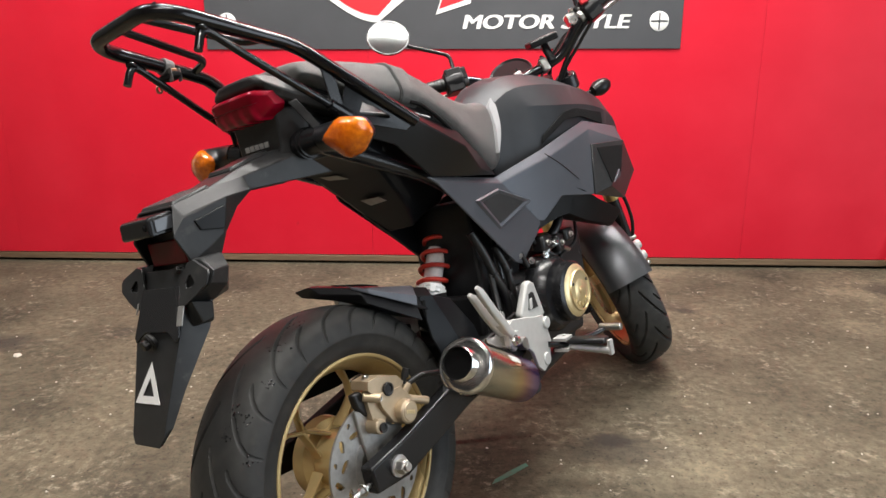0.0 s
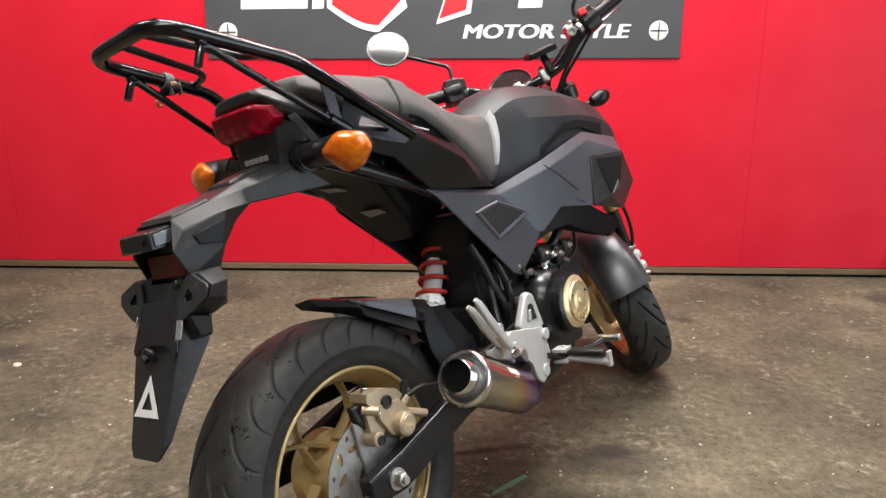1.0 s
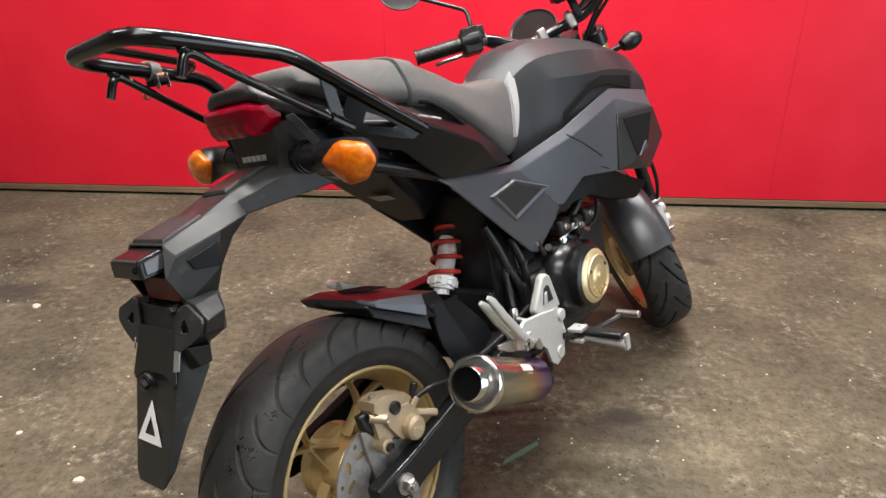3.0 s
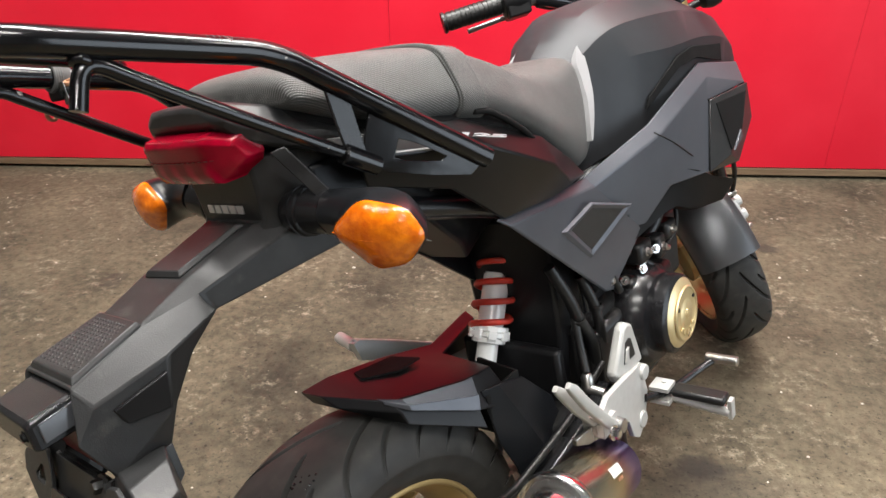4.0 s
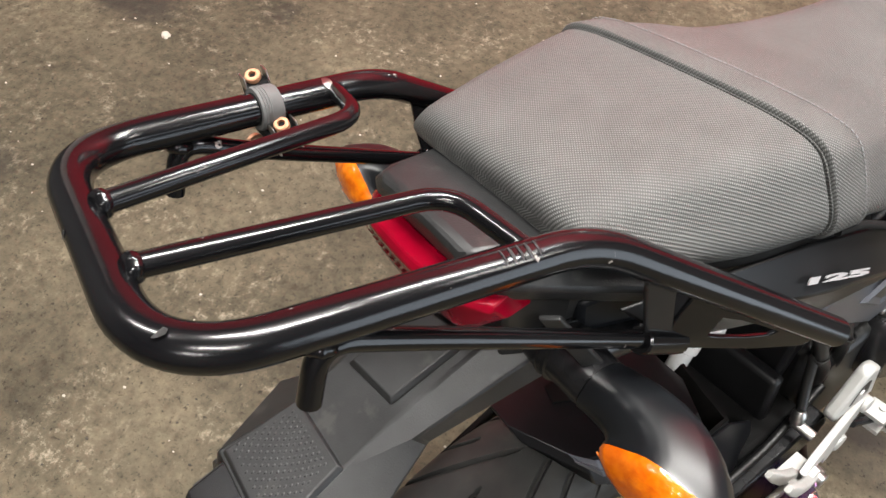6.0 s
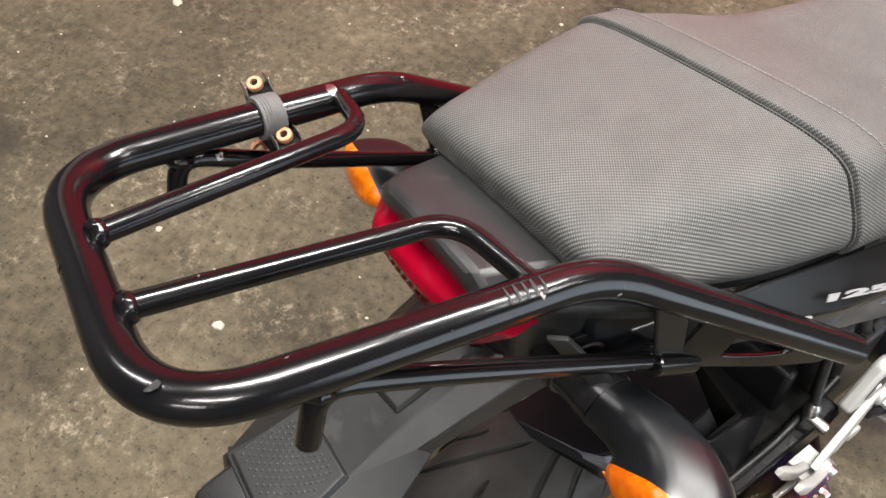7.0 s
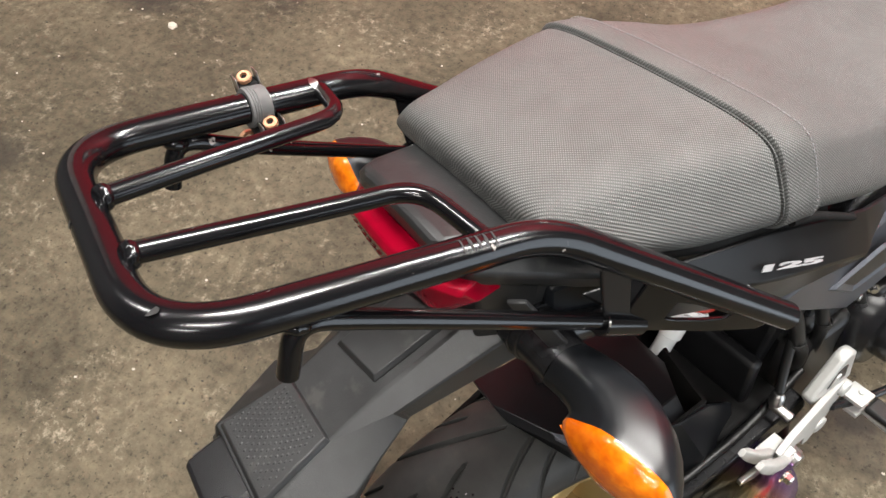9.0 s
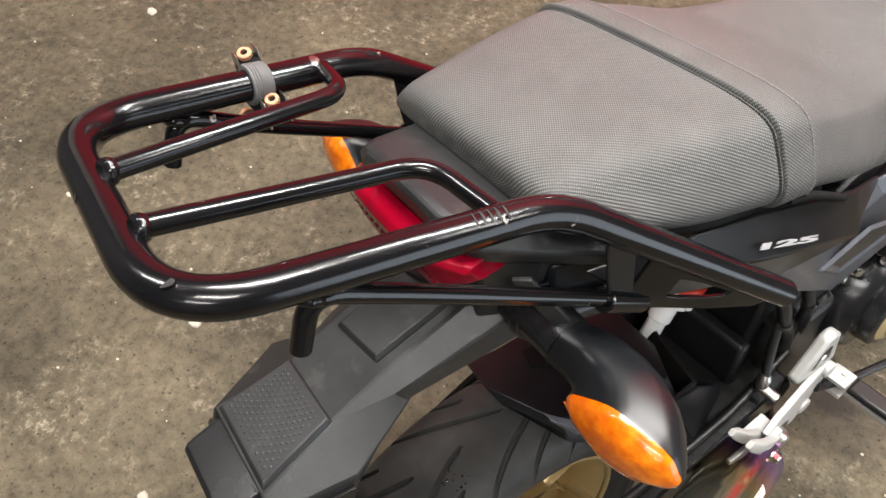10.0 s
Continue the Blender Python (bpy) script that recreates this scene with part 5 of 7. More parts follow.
# turn signals
def turn_signal(s, lift):
    """A winker on its rubber stalk, s: side, lift: how far it is bent up."""
    bm = bmesh.new()
    a, b = Vector((0.010, s * 0.052, 0.738)), Vector((0.006, s * 0.125, 0.738 + lift))
    lathe(bm, [(0.0, 0.0), (0.0220, 0.0), (0.0225, 0.016), (0.0205, 0.022), (0.0198, 0.030), (0.0194, 0.052), (0.0, 0.054)], axis_to(a, b), 28)
    stalk = part("signal_stalk", bm, M_SEMI, bike, "black rubber winker stalk")
    for d_, r_ in ((0.012, 0.0236), (0.019, 0.0226)):
        bm = bmesh.new()
        lathe(bm, [(0.0190, d_), (r_ - 0.0004, d_ + 0.0006), (r_, d_ + 0.0030), (0.0190, d_ + 0.0042)], axis_to(a, b), 28)
        part("stalk_ridge", bm, M_SEMI, stalk)
    c = Vector((-0.012, s * 0.1705, 0.7285 + lift))
    tilt = Matrix.Rotation(radians(-s * 9.4), 3, "Z") @ Matrix.Rotation(radians(-4), 3, "Y")
    hexa = [(-0.043, 0.004), (-0.008, 0.0285), (0.032, 0.020), (0.043, -0.002), (0.022, -0.024), (-0.006, -0.029)]
    for _ in range(2):      # round the corners
        hexa = [(p[0] + (q[0] - p[0]) * f, p[1] + (q[1] - p[1]) * f) for p, q in zip(hexa, hexa[1:] + hexa[:1]) for f in (0.15, 0.85)]

    def ring(x, k, drift=0.0):
        return [c + tilt @ Vector((x, s * (y * k + drift), z * k)) for y, z in hexa]

    end = Vector((0.0065, s * 0.104, 0.738 + lift * 0.72))
    bm = bmesh.new()
    rows = [ring(0.001, 1.04), ring(0.004, 1.045)]
    rim_ = ring(0.004, 1.045)
    for f in (0.10, 0.22, 0.35, 0.5, 0.65, 0.8, 0.92, 1.0):
        row = []
        for p, (y, z) in zip(rim_, hexa):
            an = math.atan2(z, y)
            q = end + Vector((0.0196 * math.cos(an), 0, 0.0196 * math.sin(an)))
            # outer and upper sides bulge forward before they turn in to the stalk
            push = tilt @ Vector((0.035 + 0.010 * math.cos(an), s * (0.004 + 0.004 * math.cos(an)), 0.006))
            mid = p * 0.62 + c * 0.10 + q * 0.28 + push * (0.62 + 0.38 * math.cos(an))
            row.append(p * (1 - f) ** 2 + mid * 2 * f * (1 - f) + q * f * f)
        rows.append(row)
    rings(bm, rows)
    part("signal_body", bm, M_SHELL, stalk, "smooth black winker shell", smooth=60)
    bm = bmesh.new()
    rings(bm, [ring(0.002, 1.035), ring(-0.0025, 1.03), ring(-0.0065, 0.95), ring(-0.0115, 0.72), ring(-0.0145, 0.42), ring(-0.0155, 0.10)])
    lens = part("signal_lens", bm, M_AMBER, stalk, "amber winker lens", smooth=60)
    bm = bmesh.new()
    ridge = [c + tilt @ Vector((x, s * y, z)) for x, y, z in ((-0.0045, -0.039, 0.004), (-0.0128, -0.020, 0.003), (-0.0158, 0.0, 0.001), (-0.0130, 0.020, -0.001), (-0.0045, 0.040, -0.002))]
    tube(bm, ridge, 0.0007, 6, 0.01)
    part("lens_ridge", bm, M_AMBER, lens)


turn_signal(-1, 0.0)
turn_signal(1, 0.016)

# luggage rack
R1, R2, R3 = 0.0100, 0.0057, 0.0056
bm = bmesh.new()
right = [(0.147, -0.166, 0.744), (-0.010, -0.102, 0.872), (-0.203, -0.085, 0.9135)]
corner = right[1:] + flip_y(right)[::-1][:2]
rear_bow = [p for p in bent(corner, 0.045, 12)]
rail = bent(right[:1] + [right[1], Vector(right[1]).lerp(Vector(right[2]), 0.4)], 0.026, 8)
loop = [Vector(p) for p in rail] + [Vector(p) for p in rear_bow[1:-1]] + [Vector((p[0], -p[1], p[2])) for p in rail[::-1]]
tube(bm, loop, R1, 20, 0)
rack = part("luggage_rack", bm, M_RACK, bike, "gloss black tubular luggage rack with scuffed paint")
for s in (-1, 1):
    bm = bmesh.new()
    tube(bm, [(-0.1935, s * 0.0255 - 0.005, 0.9178), (-0.051, s * 0.0465 + 0.001, 0.8885), (-0.043, s * 0.100, 0.8815)], R2, 14, 0.02)
    part("rack_bar", bm, M_RACK, rack)
    bm = bmesh.new()
    tube(bm, [(-0.158, s * 0.091, 0.861), (-0.145, s * 0.090, 0.892), (-0.10, s * 0.0945, 0.862), (0.048, s * 0.119, 0.768)], R3, 14, 0.022)
    part("rack_strut", bm, M_RACK, rack)
    bm = bmesh.new()
    rod(bm, (0.022, s * 0.1150, 0.784), (0.053, s * 0.1195, 0.7645), 0.0092)
    part("strut_ferrule", bm, M_RACK, rack)
    bm = bmesh.new()
    slab(bm, [(0.018, s * 0.112, 0.852), (0.036, s * 0.119, 0.838), (0.040, s * 0.119, 0.800), (0.044, s * 0.118, 0.775), (0.026, s * 0.115, 0.778), (0.022, s * 0.114, 0.805)], (0, s * 0.003, 0))
    part("gusset", bm, M_SATIN, rack, "black steel gusset plate", bevel=0.0008)
    bm = bmesh.new()
    outer = [(0.036, 0.118, 0.772), (0.052, 0.125, 0.812), (0.08, 0.137, 0.795), (0.11, 0.150, 0.770), (0.143, 0.163, 0.740), (0.132, 0.157, 0.732), (0.098, 0.143, 0.742), (0.058, 0.125, 0.757)]
    cx, cy, cz = 0.086, 0.1395, 0.766
    inner = [(cx + (x - cx) * 0.42, cy + (y - cy) * 0.42, cz + (z - cz) * 0.36) for x, y, z in outer]
    vs_ = [(x, s * y, z) for x, y, z in outer + inner]
    facets(bm, vs_, [(k, (k + 1) % 8, 8 + (k + 1) % 8, 8 + k) for k in range(8)], 0.003)
    part("mount_plate", bm, M_RACK, rack, "black mounting plate with an oval hole", bevel=0.0008)
def weld(at, axis, r, lumps, parent):
    """A lumpy bead round a tube's end."""
    bm = bmesh.new()
    m = axis_to(at, Vector(at) + Vector(axis))
    rows = []
    for z, f in ((-0.004, 0.86), (-0.0025, 1.2), (0.0, 1.38), (0.0025, 1.2), (0.004, 0.86)):
        row = []
        for k in range(lumps * 4):
            a = 2 * math.pi * k / (lumps * 4)
            row.append(m @ Vector((r * (f + 0.10 * (f - 0.8) * math.cos(lumps * a) + 0.06 * math.sin(3 * a)) * math.cos(a), r * (f + 0.10 * (f - 0.8) * math.cos(lumps * a)) * math.sin(a), z + 0.0008 * math.sin(2 * a + lumps))))
        rows.append(row)
    rings(bm, rows)
    part("weld_bead", bm, M_RACK, parent, smooth=60)


for s in (-1, 1):
    weld((-0.1925, s * 0.026 - 0.005, 0.9172), (1, s * 0.14, -0.18), 0.0054, 10, rack)
    weld((-0.0437, s * 0.0955, 0.8812), (0.13, s, 0), 0.0053, 10, rack)
    weld((-0.145, s * 0.090, 0.890), (0.3, 0, 1), 0.0060, 9, rack)
# worn marks across the right rail, chips on the bow, a silver sticker on the far rail
def tube_mark(at, axis, up, a0, a1, width, r, tone, label):
    """A thin patch lying on a tube: at, on its axis; up, the middle of the patch."""
    w_ = Vector(axis).normalized()
    u_ = (Vector(up) - w_ * Vector(up).dot(w_)).normalized()
    v_ = w_.cross(u_)
    bm = bmesh.new()
    rows = []
    for k in range(7):
        an = radians(a0 + (a1 - a0) * k / 6)
        p_ = Vector(at) + (u_ * math.cos(an) + v_ * math.sin(an)) * r
        half_ = w_ * width * (0.25 + 0.75 * math.sin(math.pi * (k + 0.6) / 7.2)) / 2
        rows.append([p_ - half_, p_ + half_])
    rings(bm, rows, closed=False, cap=False)
    bmesh.ops.solidify(bm, geom=bm.faces[:], thickness=0.0002)
    part("scuff", bm, tone, rack, label)


RAIL = Vector((-0.193, 0.017, 0.0415))
for f_, w_ in ((0.182, 0.0012), (0.206, 0.0018), (0.228, 0.0014), (0.250, 0.0018), (0.273, 0.0010)):
    tube_mark(Vector(right[1]) + RAIL * f_, RAIL, (-0.3, -0.1, 1), -34, 14, w_, R1 + 0.0003, M_SCUFF, "pale scuff across the rail")
tube_mark((-0.193, -0.0780, 0.9114), (0.6, 0.8, -0.1), (-0.7, -0.6, 0.75), -14, 22, 0.0055, R1 + 0.0003, M_SCUFF, "chip down to rusty metal")
tube_mark((-0.203, 0.0080, 0.9135), (0, 1, 0), (-1, 0, 0.6), -12, 14, 0.0030, R1 + 0.0003, M_SCUFF, "small bare chip")
tube_mark((-0.0500, 0.0985, 0.8806), (0.193, 0.017, -0.0415), (-0.2, -0.4, 1), -20, 30, 0.0065, R1 + 0.0003, M_STEEL, "bare silver patch on the rail")
# clamp on the far rail: a ribbed rubber band in a dark saddle, two bolts through bent ears
CL = axis_to((-0.0965, 0.0945, 0.8905), (-0.0780, 0.0962, 0.8864))
bm = bmesh.new()
lathe(bm, [(0.0101, 0.0), (0.0126, 0.0), (0.0131, 0.0015), (0.0131, 0.0125), (0.0126, 0.014), (0.0101, 0.014)], CL, 28, True)
clamp = part("clamp", bm, M_BAND, rack, "grey rubber-lined clamp with two rusty bolts")
for k in range(3):
    bm = bmesh.new()
    lathe(bm, [(0.0130, 0.0016 + 0.0018 * k), (0.01345, 0.0020 + 0.0018 * k), (0.0130, 0.0026 + 0.0018 * k)], CL, 28)
    part("band_rib", bm, M_BAND, clamp, smooth=60)
for y, z, up in ((0.1100, 0.9015, 0.004), (0.0800, 0.8815, 0.003)):
    bm = bmesh.new()
    lathe(bm, [(0.0, 0.0012), (0.0024, 0.0012), (0.0024, 0.0034), (0.0042, 0.0034), (0.0048, 0.0028), (0.0048, 0.0), (0.0, 0.0)], axis_to((-0.0870, y, z), (-0.0885, y - 0.0030, z + 0.0087)), 20)
    head_ = part("socket_bolt", bm, M_COPPER, clamp)
    # dark disc at the bottom of the socket colours in its shade
    bm = bmesh.new()
    lathe(bm, [(0.0, 0.0016), (0.0023, 0.0016), (0.0023, 0.0010), (0.0, 0.0010)], axis_to((-0.0870, y, z), (-0.0885, y - 0.0030, z + 0.0087)), 6)
    part("socket", bm, M_MATTE, head_, "dark disc for the shade in the hex socket")
    bm = bmesh.new()
    for x in (-0.0945, -0.0800):
        slab(bm, [(x, y - 0.0050, z - 0.016), (x, y + 0.0050, z - 0.016), (x, y + 0.0045, z + up), (x, y - 0.0045, z + up)], (0.0010, 0, 0))
    part("clamp_ear", bm, M_STEEL, clamp, bevel=0.0003)
    bm = bmesh.new()
    box(bm, (-0.0870, y, z - 0.006), (0.0150, 0.0110, 0.0080))
    part("clamp_block", bm, M_MATTE, clamp, "dull black clamp block", bevel=0.002)
bm = bmesh.new()
box(bm, (-0.0870, 0.0950, 0.8745), (0.0200, 0.0260, 0.0090))
part("clamp_saddle", bm, M_MATTE, clamp, "dull black saddle under the rail", bevel=0.002)
bm = bmesh.new()
lathe(bm, [(0.0036, -0.0014), (0.0062, -0.0014), (0.0062, 0.0014), (0.0036, 0.0014)], axis_to((-0.0990, 0.1100, 0.8600), (-0.1010, 0.1170, 0.8610)), 18, True)
part("tie_ring", bm, M_COPPER, clamp, "small rusty tie-down ring", smooth=60)


# seat
def seat_material():
    m = mat("woven_seat_vinyl", (0.108, 0.109, 0.105), 0.48, col2=(0.140, 0.141, 0.136), scale=40, rough_var=0.05, spec=0.34)
    nt = m.node_tree
    b = nt.nodes["Principled BSDF"]
    tc = nt.nodes.new("ShaderNodeTexCoord")
    mp = nt.nodes.new("ShaderNodeMapping")
    mp.inputs["Rotation"].default_value = (0, 0, radians(38))
    nt.links.new(tc.outputs["UV"], mp.inputs["Vector"])
    heights = []
    for axis in ("X", "Y"):
        w = nt.nodes.new("ShaderNodeTexWave")
        w.bands_direction = axis
        w.inputs["Scale"].default_value = 215 if axis == "X" else 150
        nt.links.new(mp.outputs["Vector"], w.inputs["Vector"])
        heights.append(w.outputs["Fac"])
    mul = nt.nodes.new("ShaderNodeMath")
    mul.operation = "MULTIPLY"
    nt.links.new(heights[0], mul.inputs[0])
    nt.links.new(heights[1], mul.inputs[1])
    old = b.inputs["Base Color"].links[0].from_socket
    mx = nt.nodes.new("ShaderNodeMix")
    mx.data_type, mx.blend_type = "RGBA", "MULTIPLY"
    mx.inputs["Factor"].default_value = 1.0
    # weave shading put into the colour: dark hollows, bright crests
    shade = nt.nodes.new("ShaderNodeMapRange")
    shade.inputs["To Min"].default_value, shade.inputs["To Max"].default_value = 0.55, 1.75
    nt.links.new(mul.outputs[0], shade.inputs["Value"])
    nt.links.new(old, mx.inputs["A"])
    nt.links.new(shade.outputs[0], mx.inputs["B"])
    nt.links.new(mx.outputs["Result"], b.inputs["Base Color"])
    bp = nt.nodes.new("ShaderNodeBump")
    bp.inputs["Strength"].default_value, bp.inputs["Distance"].default_value = 0.65, 0.0010
    nt.links.new(mul.outputs[0], bp.inputs["Height"])
    nt.links.new(bp.outputs[0], b.inputs["Normal"])
    return m


M_SEAT = seat_material()


def pad(bm, rows, n=9):
    """A cushion: sections (x, half width at the foot, half width of the top, top, bottom) along x, with eased shoulders."""
    out = []
    for x, wb, wt, z1, z0 in rows:
        h = z1 - z0
        half_ = [(wb - 0.014, z0), (wb - 0.004, z0 + 0.08 * h), (wb, z0 + 0.30 * h), (wt + (wb - wt) * 0.55, z0 + 0.66 * h), (wt + 0.003, z1 - 0.07 * h), (wt * 0.76, z1 + 0.0015), (wt * 0.30, z1 + 0.003)]
        sect = [(-y, z) for y, z in half_] + half_[::-1]
        for _ in range(2):      # cut the corners round
            sect = [sect[0]] + [(p_[0] + (q_[0] - p_[0]) * f, p_[1] + (q_[1] - p_[1]) * f) for p_, q_ in zip(sect, sect[1:]) for f in (0.25, 0.75)] + [sect[-1]]
        out.append([(x, y, z) for y, z in sect])
    rings(bm, out)
    bm.verts.index_update()
    uv = bm.loops.layers.uv.new()
    place = []
    along, last = 0.0, None
    for row in out:
        mid = Vector(row[len(row) // 2])
        along += (mid - last).length if last else 0.0
        last = mid
        arc = [0.0]
        for p_, q_ in zip(row, row[1:]):
            arc.append(arc[-1] + (Vector(q_) - Vector(p_)).length)
        place += [(along, d - arc[len(row) // 2]) for d in arc]
    for f in bm.faces:
        for lp in f.loops:
            lp[uv].uv = place[lp.vert.index]


def smooth_rows(rows, k=4):
    """Fills in stations between the given ones along a smooth curve."""
    rows = [np.array(r, float) for r in rows]
    out = []
    for i in range(len(rows) - 1):
        p0, p1, p2, p3 = rows[max(i - 1, 0)], rows[i], rows[i + 1], rows[min(i + 2, len(rows) - 1)]
        for j in range(k):
            t = j / k
            out.append(0.5 * (2 * p1 + (p2 - p0) * t + (2 * p0 - 5 * p1 + 4 * p2 - p3) * t * t + (3 * p1 - p0 - 3 * p2 + p3) * t ** 3))
    return out + [rows[-1]]


bm = bmesh.new()
pad(bm, smooth_rows([(0.0030, 0.074, 0.058, 0.842, 0.834), (0.0045, 0.088, 0.070, 0.849, 0.831), (0.010, 0.094, 0.073, 0.8555, 0.827), (0.022, 0.099, 0.074, 0.8590, 0.821), (0.042, 0.105, 0.078, 0.8600, 0.811), (0.07, 0.112, 0.085, 0.8595, 0.802), (0.11, 0.121, 0.095, 0.857, 0.790), (0.15, 0.129, 0.104, 0.853, 0.784), (0.1655, 0.132, 0.107, 0.851, 0.782)]))
seat = part("pillion_seat", bm, M_SEAT, bike, "grey-black seat in woven textured vinyl with a strap", smooth=60)
bm = bmesh.new()
pad(bm, smooth_rows([(0.1675, 0.133, 0.108, 0.8505, 0.781), (0.205, 0.134, 0.110, 0.842, 0.774), (0.26, 0.134, 0.110, 0.822, 0.752), (0.32, 0.127, 0.104, 0.800, 0.722), (0.39, 0.113, 0.092, 0.789, 0.682), (0.45, 0.101, 0.080, 0.787, 0.650), (0.50, 0.087, 0.066, 0.790, 0.66), (0.53, 0.069, 0.050, 0.784, 0.70)]))
rider = part("rider_seat", bm, M_SEAT, seat, "grey-black textured rider's seat", smooth=60)
bm = bmesh.new()
pad(bm, [(0.1690, 0.1330, 0.1080, 0.8505, 0.781), (0.1694, 0.1348, 0.1098, 0.8537, 0.779), (0.1704, 0.1354, 0.1104, 0.8543, 0.7785), (0.2035, 0.1372, 0.1124, 0.8460, 0.7710), (0.2047, 0.1370, 0.1122, 0.8452, 0.7710), (0.2052, 0.1345, 0.1100, 0.8415, 0.773)])
strap = part("seat_strap", bm, M_SEAT, seat, "stitched seat strap", smooth=60)
# row of stitches along the front edge of the strap
bm = bmesh.new()
STRAP_EDGE = [(-0.1335, 0.7790), (-0.1368, 0.793), (-0.1262, 0.8225), (-0.1150, 0.8425), (-0.085, 0.8488), (-0.034, 0.8506)]
edge_ = [Vector((0.2000, y, z)) for y, z in STRAP_EDGE + [(-y, z) for y, z in STRAP_EDGE[::-1]]]
edge_ = bent(edge_, 0.012, 5)
run, gap = 0.0, 0.0042
for a_, b_ in zip(edge_, edge_[1:]):
    d_ = (b_ - a_).length
    while run < d_:
        c_ = a_.lerp(b_, run / d_)
        w_ = (b_ - a_).normalized() * 0.0012
        rod(bm, c_ - w_, c_ + w_, 0.00042, seg=6)
        run += gap
    run -= d_
part("stitching", bm, M_TRIM, strap, "grey thread stitches")
# black welt round the foot of the cushion
bm = bmesh.new()
pad(bm, smooth_rows([(0.008, 0.060, 0.056, 0.838, 0.818), (0.012, 0.072, 0.064, 0.836, 0.812), (0.03, 0.084, 0.074, 0.828, 0.802), (0.07, 0.101, 0.092, 0.814, 0.788), (0.13, 0.119, 0.110, 0.800, 0.776), (0.24, 0.130, 0.120, 0.774, 0.745)]))
part("seat_welt", bm, M_MATTE, seat, "black welt under the cushion", smooth=60)
# rubber loop of the seat strap at its foot
for s in (-1, 1):
    bm = bmesh.new()
    tube(bm, [(0.186, s * 0.1300, 0.781), (0.207, s * 0.1325, 0.777), (0.238, s * 0.1340, 0.759), (0.266, s * 0.1330, 0.741), (0.285, s * 0.1290, 0.727)], 0.0034, 10, 0.02)
    part("strap_loop", bm, M_MATTE, seat, "black rubber strap loop", smooth=60)

# side covers under the seat
for s in (-1, 1):
    bm = bmesh.new()
    SV = [(0.02, s * 0.100, 0.798), (0.165, s * 0.126, 0.780), (0.30, s * 0.130, 0.728), (0.40, s * 0.108, 0.672), (0.45, s * 0.096, 0.638),
          (0.04, s * 0.112, 0.774), (0.165, s * 0.1485, 0.753), (0.29, s * 0.150, 0.697), (0.36, s * 0.125, 0.655),
          (0.05, s * 0.104, 0.745), (0.14, s * 0.122, 0.715), (0.22, s * 0.118, 0.655), (0.33, s * 0.116, 0.645)]
    facets(bm, SV, [(0, 1, 6, 5), (1, 2, 7, 6), (2, 3, 8, 7), (3, 4, 8), (5, 6, 10, 9), (6, 7, 11, 10), (7, 8, 12, 11), (8, 4, 12)], 0.004)
    sc = part("side_cover", bm, M_COVERBLACK, bike, "satin black side cover", smooth=25, bevel=0.002)
    if s < 0:
        mx = Vector((0.060, -0.013, -0.0185)).normalized()
        mn = Vector((0.1, -0.76, 0.64))
        mn = (mn - mx * mn.dot(mx)).normalized()
        my = mn.cross(mx)
        at = Vector((0.1715, -0.1452, 0.7600))
        mark = Matrix([[mx[i], my[i], mn[i], at[i]] for i in range(3)] + [[0, 0, 0, 1]])
        words("capacity_mark", "125", 0.0056, mark, M_TRIM, sc, 0.0006, "silver 125 lettering", 0.00030, 0.12, 7.8)
        bm = bmesh.new()
        slab(bm, [(0.055, -0.1150, 0.7730), (0.136, -0.1390, 0.7590), (0.136, -0.1402, 0.7576), (0.055, -0.1162, 0.7716)], (0.0, -0.0018, 0.0018))
        part("pin_stripe", bm, M_TRIM, sc, "thin silver line", smooth=0)

# tank cover
bm = bmesh.new()
TK = smooth_rows([(0.500, 0.060, 0.782, 0.62, 0.025), (0.545, 0.076, 0.812, 0.63, 0.03), (0.60, 0.102, 0.843, 0.64, 0.036), (0.70, 0.126, 0.852, 0.65, 0.042), (0.82, 0.132, 0.842, 0.66, 0.038), (0.92, 0.134, 0.824, 0.64, 0.036), (0.99, 0.132, 0.792, 0.60, 0.034), (1.03, 0.122, 0.730, 0.58, 0.03)], 3)
rings(bm, [[(x, 0, z1 + 0.006), (x, -w * 0.44, z1 - 0.002), (x, -w * 0.82, z1 - c * 0.86), (x, -w * 1.0, z1 - c * 2.1), (x, -w * 0.97, z0), (x, w * 0.97, z0), (x, w * 1.0, z1 - c * 2.1), (x, w * 0.82, z1 - c * 0.86), (x, w * 0.44, z1 - 0.002)] for x, w, z1, z0, c in TK])
tank = part("fuel_tank_cover", bm, M_TANK, bike, "matte black fuel tank cover", smooth=22, bevel=0.004)
